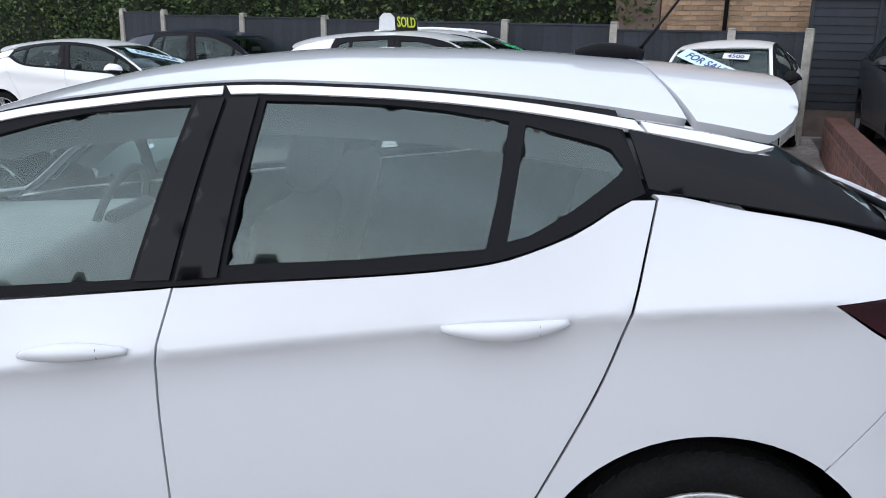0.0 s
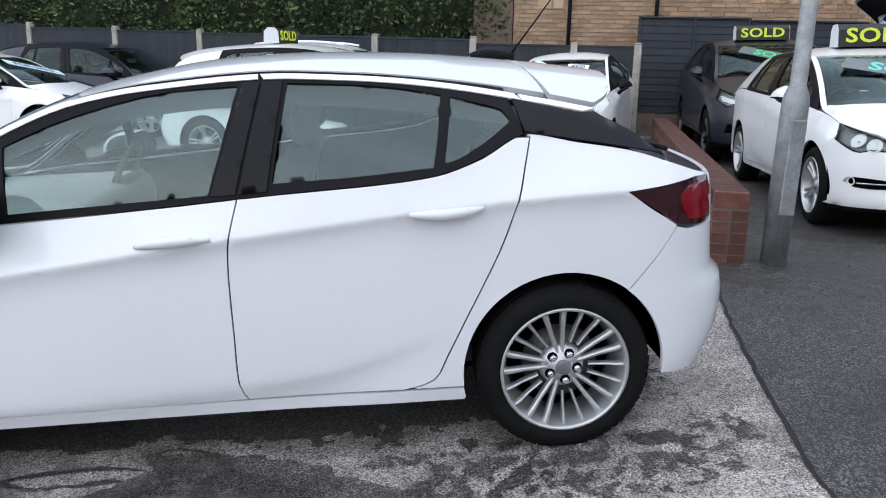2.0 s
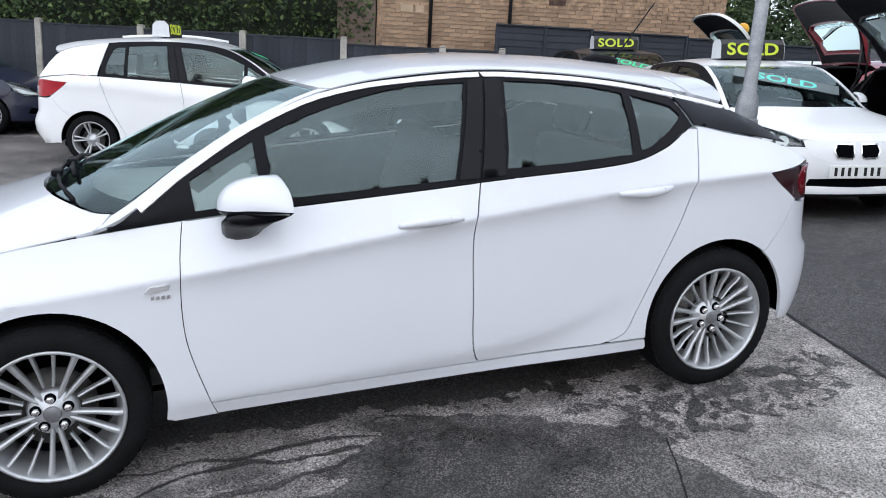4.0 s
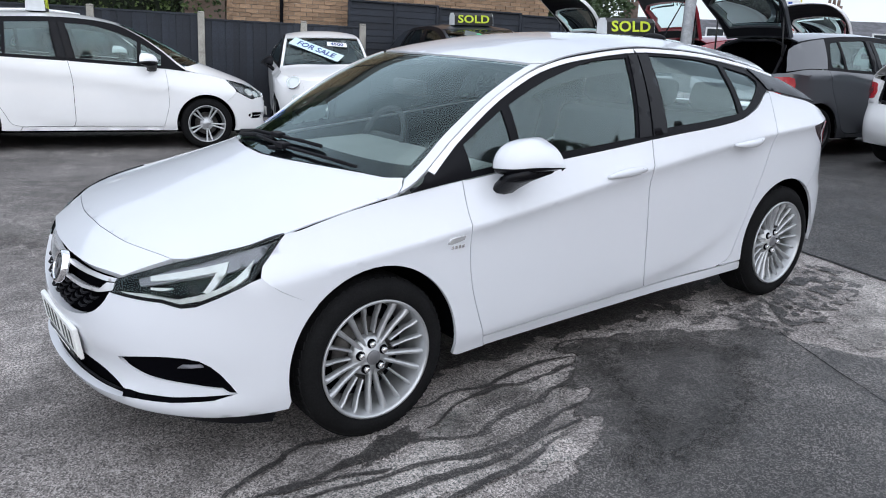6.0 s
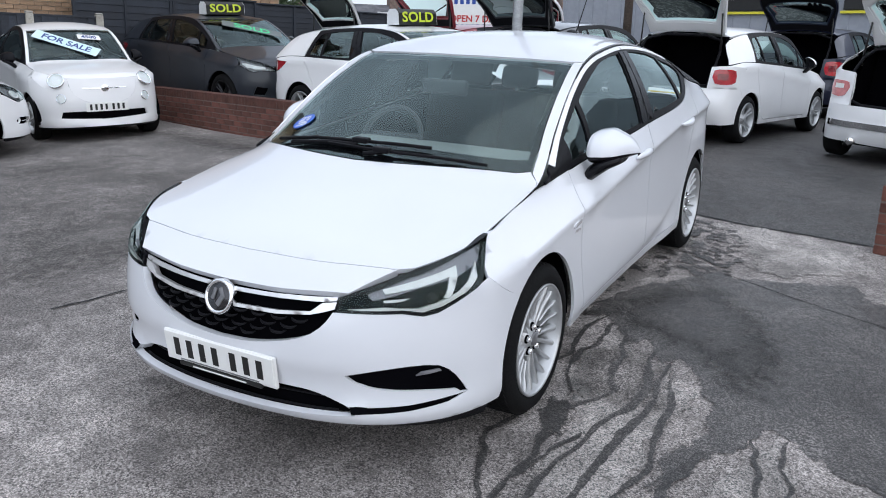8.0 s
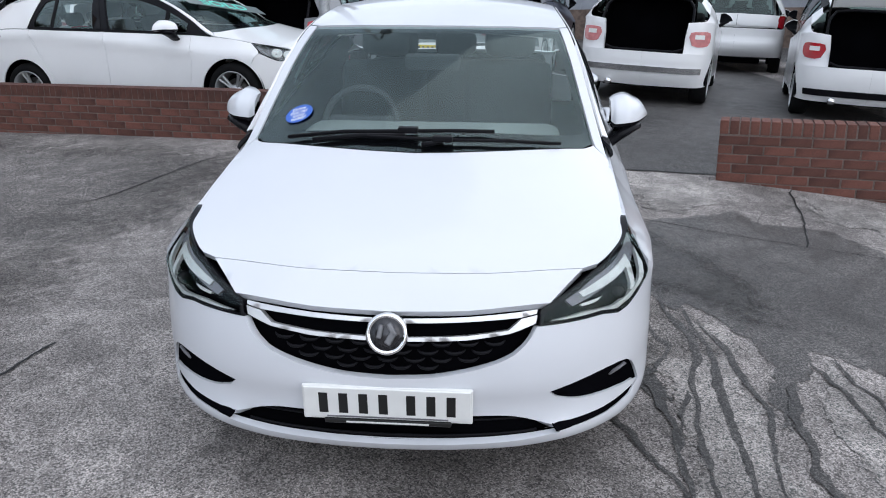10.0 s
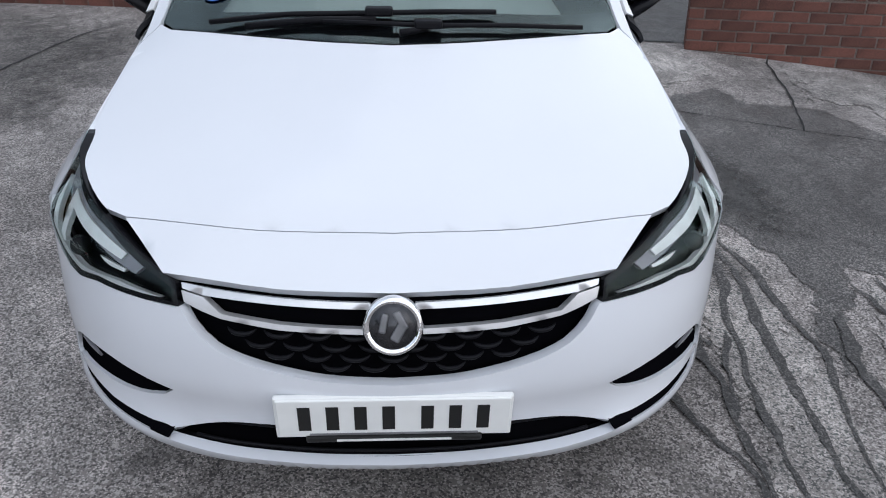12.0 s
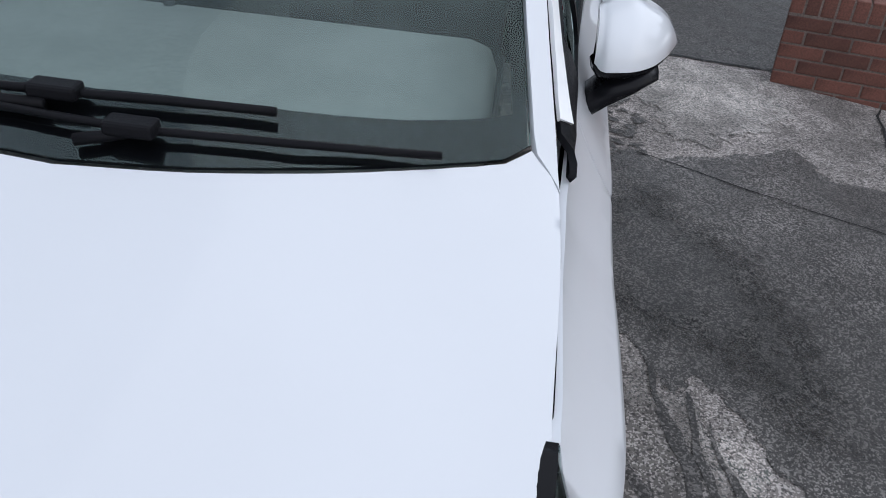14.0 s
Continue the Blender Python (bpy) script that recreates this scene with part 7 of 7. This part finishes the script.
        if face == "kidney":  # two round reflectors behind one glass, a round fog lamp and a bright bar below
            for sd in (1, -1):
                for s, z, r, nm, host in ((0.70, 0.680, 0.048, "reflector", lamps[sd]), (0.85, 0.715, 0.050, "reflector", lamps[sd]), (0.86, 0.408, 0.030, "fog_lamp", bump)):
                    q, q2 = Vector(c.at("tub", s, z, -0.02)), Vector(c.at("tub", s, z, 0.03))
                    n = (q2 - q).normalized()
                    q.y, n.y = q.y * sd, n.y * sd
                    m = Matrix.Translation(q) @ Vector((0, -1, 0)).rotation_difference(n).to_matrix().to_4x4()
                    vs, fs = turned([(r * 1.15, 0.004), (r * 1.1, -0.006), (r, -0.004), (r * 0.6, 0.014), (0.0, 0.02)], 24)
                    raw(nm, [m @ Vector(v) for v in vs], fs, LAMP_WHITE, host)
                raw("intake_bar", *tube([(lambda q: (q[0], q[1] * sd, q[2]))(c.at("tub", s, 0.402, -0.004)) for s in np.linspace(0.54, 0.80, 9).tolist()], 0.005, 6), chrome, bump)
        c.panel("light_guide", "tub", [(0.62, 0.672), (0.66, 0.668), (0.66, 0.664), (0.62, 0.664)] if face == "kidney" else [(0.62, 0.665), (0.80, 0.66), (0.93, 0.69), (1.05, 0.75), (0.97, 0.75), (0.80, 0.72), (0.64, 0.70)], LAMP_WHITE, lamps, lift=-0.018, depth=0.012, gap=0)
        if face == "kidney":
            c.panel("nose_panel", "tub", g_ring, c.paint, sides=(0,), depth=0.01, gap=0)
            for sd in (1, -1):
                k = [(sd * a, b) for a, b in ((0.03, 0.66), (0.20, 0.665), (0.225, 0.60), (0.19, 0.535), (0.05, 0.53), (0.03, 0.56))]
                rim = c.panel("kidney_rim", "tub", k, chrome, sides=(0,), lift=0.012, depth=0.02, gap=0, holes=[shrunk(k, 0.012)])
                c.panel("kidney_grille", "tub", shrunk(k, 0.006), VOID, rim, sides=(0,), lift=0.004, depth=0, gap=0)
        else:
            gr = c.panel("grille", "tub", g_ring, VOID, sides=(0,), lift=-0.03, depth=0, gap=0)
            for z in (0.52, 0.555, 0.59, 0.625, 0.66):
                w = 0.30 + (z - 0.52) * 1.1
                raw("grille_bar", *tube([c.at("tub", s, z, -0.01) for s in np.linspace(-w, w, 14)], 0.006, 6), chrome if z == 0.66 else TRIM, gr)
    p = Vector(c.at("tub", 0, 0.43 if face != "round" else 0.45, 0.012))
    bars_plate("number_plate", c.root, Matrix.Translation(p) @ Matrix.Rotation(-math.pi / 2, 4, "Z"), 0.52, 0.112, PLATE)


def motor(name, label, paint, x, y, yaw, nose_x, fa, ra, tail_x, roof, belt, sill, wide, r, face, tail="closed", lamp=RED_LAMP, doors=2, spokes=10, alloy=None, fx=None, fz=None, glassy=DARK_WINDOW, cap=None, inner=None, low_nose=0.69, lift=58, zo=0.695, base=boxy):
    base = hatch if doors == 1 else base
    c = Car(name, label, paint, fx or [(-2.255, nose_x), (-1.36, fa - 0.03 + (nose_x + 2.2) * 0.2), (1.331, ra), (2.07, tail_x)], fz or [(0.0, 0.0), (0.232, sill), (0.69, low_nose), (0.98, belt), (1.475, roof)], wide, 0.62, base)
    c.axle, c.r, c.R = (fa, ra), r, r + 0.045
    flanks(c, fa, ra, r, c.R, doors, rear_top=0.80 if tail == "closed" else zo)
    pillar = list(PAINTED_PILLAR) + [("rear_pillar_panel", TRIM_5[2][1] if base is hatch else BOX_PILLAR, paint)]
    upper(c, GLASS_3 if doors == 1 else GLASS_5 if base is hatch else GLASS_BOX, pillar if doors == 2 else pillar[2:], glassy, SCREEN, 1.33 if base is hatch else 1.53, strip=False)
    cabin(c, z=belt - 0.98, bench=tail == "closed")
    c.wheels(f"{spokes} {r} {(alloy or ALLOY).name}", fa, ra, 0.875 * wide, r, r * 0.70, 0.20, spokes, alloy or ALLOY)
    mirror(c, c.fx(-0.68), 0.955 * wide, belt + 0.045, 1.0, cap)
    nose(c, face)
    tail_closed(c, lamp) if tail == "closed" else tail_open(c, lamp, lift=lift, inner=inner, zo=zo)
    c.root.matrix_basis = stand(x, y, yaw)
    return c


def rear_plate(c, z, yellow=True):
    p = Vector(c.at("tub", c.shape.end - 0.001, z, 0.012))
    bars_plate("rear_number_plate", c.root, Matrix.Translation(p) @ Matrix.Rotation(math.pi / 2, 4, "Z"), 0.52, 0.112, PLATE_Y if yellow else PLATE)


FIAT_X = [(-2.3, -1.86), (-2.0, -1.60), (-1.36, -0.93), (-0.4, -0.30), (1.2, 1.05), (2.07, 1.72)]
FIAT_Z = [(0.0, 0.0), (0.232, 0.20), (0.5, 0.50), (0.69, 0.80), (0.95, 0.965), (1.475, 1.488)]
YARD = "cars for sale in the yard"
mpv_white = motor("compact_mpv", "white compact people carrier with a sold sign on its roof", PAINT_OLD, -0.12, 7.92, 165, -2.19, -1.335, 1.335, 2.15, 1.63, 1.05, 0.24, 1.0, 0.318, "kidney", spokes=10, glassy=WINDOW)
mini = motor("small_hatchback", "small white three-door car with round headlamps and a for-sale strip", PAINT_OLD, 3.55, 8.47, 66.5, -1.82, -1.15, 1.15, 1.72, 1.488, 0.97, 0.2, 0.90, 0.285, "round", doors=1, fx=FIAT_X, fz=FIAT_Z, cap=TRIM, glassy=WINDOW)
suv_grey = motor("dark_suv", "dark grey sport utility car with a sold sign on its roof", GREY_PAINT, 6.17, 7.98, 76.2, -2.2, -1.30, 1.30, 2.1, 1.60, 1.10, 0.30, 1.01, 0.35, "frame", spokes=10, alloy=ALLOY_DARK, low_nose=0.82, cap=GREY_PAINT)
hatch_white = motor("parked_hatchback", "white five-door hatchback with a sold sign on its roof", PAINT_OLD, 5.22, 3.66, 77.3, -2.1, -1.345, 1.345, 2.18, 1.43, 0.95, 0.23, 0.985, 0.31, "kidney", spokes=10, glassy=WINDOW)
polo = motor("open_hatchback", "white hatchback with its tailgate raised and a yellow rear plate", PAINT_OLD, 8.07, 0.11, 166, -2.03, -1.235, 1.235, 1.93, 1.453, 0.96, 0.23, 0.93, 0.30, "frame", "open", spokes=10, inner=PAINT_OLD, glassy=WINDOW)
yaris = motor("grey_hatchback", "charcoal grey hatchback with its tailgate raised", CHARCOAL, 7.95, 2.35, 168, -1.98, -1.255, 1.255, 1.92, 1.50, 0.98, 0.23, 0.935, 0.30, "frame", "open", spokes=10, alloy=ALLOY_DARK, glassy=WINDOW, cap=CHARCOAL)
red_car = motor("red_hatchback", "dark red hatchback with its tailgate raised", RED_PAINT, 9.25, 4.55, 166, -1.95, -1.2, 1.2, 1.9, 1.49, 0.97, 0.23, 0.93, 0.30, "frame", "open", spokes=10, glassy=WINDOW, cap=RED_PAINT, lift=68)
mini_a = motor("small_open_hatchback", "small white car with a chrome bumper strip and its tailgate raised", PAINT_OLD, 7.42, -2.45, 164.1, -1.82, -1.15, 1.15, 1.72, 1.488, 0.97, 0.2, 0.90, 0.285, "round", "open", PINK_LAMP, doors=1, fx=FIAT_X, fz=FIAT_Z, inner=PAINT_OLD, glassy=WINDOW, zo=0.58)
mini_b = motor("small_open_hatchback", "small white car with a black bumper strip and its tailgate raised", PAINT_OLD, 6.91, -4.98, 164.1, -1.82, -1.15, 1.15, 1.72, 1.488, 0.97, 0.2, 0.90, 0.285, "round", "open", RED_LAMP, doors=1, fx=FIAT_X, fz=FIAT_Z, inner=PAINT_OLD, glassy=WINDOW, zo=0.58)
second = motor("parked_hatchback", "white five-door hatchback with a for-sale strip in its windscreen", PAINT_OLD, -5.71, 10.36, 174, -2.25, -1.331, 1.331, 2.07, 1.475, 0.98, 0.232, 1.0, 0.317, "frame", spokes=10, base=hatch)
navy = motor("navy_mpv", "dark blue people carrier parked by the fence", NAVY, -4.44, 12.41, 165, -2.2, -1.34, 1.34, 2.2, 1.66, 1.08, 0.25, 1.0, 0.315, "frame", spokes=10, cap=NAVY)
suv_white = motor("white_suv", "white sport utility car with roof rails beside the fence", PAINT_OLD, 0.05, 9.9, 168, -2.25, -1.33, 1.33, 2.2, 1.68, 1.10, 0.32, 1.01, 0.35, "frame", low_nose=0.80, spokes=10)
far_white = motor("far_hatchback", "white hatchback with its tailgate raised", PAINT_OLD, 9.0, 6.2, 166, -2.03, -1.235, 1.235, 1.93, 1.46, 0.96, 0.23, 0.93, 0.30, "frame", "open", spokes=10)
black = motor("black_estate", "black car with its tailgate raised high", NAVY, 13.6, -0.7, 166, -2.2, -1.3, 1.3, 2.1, 1.62, 1.05, 0.25, 1.0, 0.32, "frame", "open", spokes=10, cap=NAVY)
silver = motor("far_hatchback", "pale hatchback with its tailgate raised", PAINT_OLD, 12.6, 3.9, 166, -2.03, -1.235, 1.235, 1.93, 1.5, 0.97, 0.23, 0.93, 0.30, "frame", "open", spokes=10)
far_suv = motor("white_suv", "white sport utility car seen from behind", PAINT_OLD, 13.6, -5.2, 164, -2.2, -1.3, 1.3, 2.1, 1.65, 1.08, 0.30, 1.0, 0.34, "frame", spokes=10)
bronze = motor("bronze_suv", "dark bronze car seen from behind", BROWN_PAINT, 11.3, -6.6, 164, -2.2, -1.3, 1.3, 2.1, 1.62, 1.07, 0.30, 1.0, 0.34, "frame", spokes=10, cap=BROWN_PAINT)
far_red = motor("red_hatchback", "red hatchback farther back in the yard", RED_PAINT, 14.6, 1.9, 166, -2.0, -1.25, 1.25, 1.95, 1.45, 0.96, 0.23, 0.95, 0.30, "frame", spokes=10, cap=RED_PAINT)
rear_plate(polo, 0.56)
for c in (mpv_white, mini, suv_grey, hatch_white, polo, yaris, red_car, mini_a, mini_b, second, navy, suv_white, far_white, black, silver, far_suv, bronze, far_red):
    c.root["group"] = YARD
bm_strip = lambda c, m, z: c.panel("bumper_strip", "tub", [(c.shape.sx(1.90), z + 0.03), (c.shape.end, z + 0.03), (c.shape.end, z - 0.03), (c.shape.sx(1.90), z - 0.03)], m, lift=0.014, depth=0.02, gap=0)  # noqa: E731
bm_strip(mini_a, CHROME, 0.43)
bm_strip(mini_b, TRIM, 0.35)
for c in (mini_a, mini_b):
    raw("exhaust_tip", *tube([(1.55, -0.42 * 0.9, 0.25), (1.74, -0.42 * 0.9, 0.24)], 0.04, 12), CHROME, c.root)
for sd in (-1, 1):
    raw("roof_rail", *tube([suv_white.at("top", x, sd * 0.52, 0.035) for x in np.linspace(-0.2, 1.2, 12)], 0.017, 8), SATIN, suv_white.root)

# signs on roofs and windscreens


def roof_sign(c, x, w=0.72, h=0.20, back=False):
    """A D-shaped sold sign across the roof."""
    z = c.shape.top(x, 0)[2]
    o = Vector(c_map(c, (x, 0, z))) + Vector((0, 0, 0.004))
    prof = [(-0.11, 0.0), (-0.10, h * 0.75), (-0.05, h), (0.05, h), (0.10, h * 0.75), (0.11, 0.0)]
    vs = [(o.x + a, o.y + s * w / 2, o.z + b - 0.006 * 0) for s in (-1, 1) for a, b in prof]
    n = len(prof)
    m = c.root.matrix_basis
    sg = raw("sold_sign", [m @ Vector(v) for v in vs], [(i, i + 1, n + i + 1, n + i) for i in range(n - 1)] + [(0, n, 2 * n - 1, n - 1)], SIGN_BLACK, None, smooth=False)
    tagged(sg, "black roof sign with lime letters standing on a car", "sign", "sold signs")
    for s in (-1, 1):
        raw("sign_end", [m @ Vector((o.x + a, o.y + s * (w / 2 + e), o.z + b)) for e in (-0.004, 0.004) for a, b in prof], [tuple(range(n)), tuple(range(n, 2 * n))[::-1]] + [(i, i + 1, n + i + 1, n + i) for i in range(n - 1)], SIGN_END, sg, smooth=False)
    for face in (-1, 1):
        me = writing("SOLD", h * 1.02, 0.002, 1.05)
        lean = math.atan2(0.01, h * 0.75)
        rot = Matrix(((0, 0, -1), (-1, 0, 0), (0, 1, 0))).to_4x4() if face < 0 else Matrix(((0, 0, 1), (1, 0, 0), (0, 1, 0))).to_4x4()
        me.transform(m @ Matrix.Translation((o.x + face * 0.107, o.y, o.z + h * 0.47)) @ Matrix.Rotation(face * -lean, 4, "Y") @ rot @ Matrix.Diagonal((1.12, 0.86, 1, 1)))
        me.materials.append(SIGN_LIME)
        new("sign_letters", me).parent = sg


def screen_frame(c, x, y, lift):
    o = Vector(c.at("top", x, y, lift))
    up = (Vector(c.at("top", x + 0.05, y, lift)) - o).normalized()
    rt = (Vector(c.at("top", x, y - 0.05, lift)) - o).normalized()
    n = rt.cross(up).normalized()
    return Matrix.Translation(o) @ Matrix((rt, n.cross(rt), n)).transposed().to_4x4()


def strip(c, x, y, w, h, tilt, text, ground_m, ink, label, size=0.8):
    """A banner lying on the windscreen; the words run to the right seen from ahead."""
    m = c.root.matrix_basis @ screen_frame(c, x, y, 0.012) @ Matrix.Rotation(radians(tilt), 4, "Z")
    st = part("windscreen_strip", block((-w / 2, -h / 2, -0.002), (w / 2, h / 2, 0.002), 0, m), ground_m, None)
    tagged(st, label, "banner", "windscreen strips")
    me = writing(text, h * size, 0.001, 1.0)
    me.transform(m @ Matrix.Translation((0, -0.02 * h, 0.004)))
    me.materials.append(ink)
    new("strip_letters", me).parent = st
    return m, st


FILM = stuff("grey_banner_film", (0.14, 0.165, 0.165), 0.4, mottle=0.1, mottle_size=8)
roof_sign(mpv_white, 0.55)
roof_sign(suv_grey, -0.05)
roof_sign(hatch_white, 0.0)
strip(mini, -0.90, 0.14, 0.86, 0.19, -38, "FOR SALE", PALE_BLUE, NAVY_INK, "pale blue for-sale strip across a windscreen")
strip(second, -0.86, 0.05, 1.0, 0.21, -30, "FOR SALE", PALE_BLUE, NAVY_INK, "pale blue for-sale strip across a windscreen")
strip(suv_grey, -0.82, -0.05, 0.95, 0.23, -28, "SOLD", FILM, GREEN_INK, "dark strip with green letters across a windscreen", 1.0)
strip(hatch_white, -0.84, 0.02, 1.0, 0.24, -28, "SOLD", FILM, AQUA_INK, "dark strip with turquoise letters across a windscreen", 1.0)
strip(suv_white, -0.75, 0.1, 0.9, 0.19, -22, "SOLD", GLOSS, GREEN_INK, "dark strip with green letters across a windscreen", 1.0)
m4, card = strip(mini, -0.72, -0.22, 0.30, 0.11, 0, "4500", PLATE, NAVY_INK, "white price card inside a windscreen", 0.9)
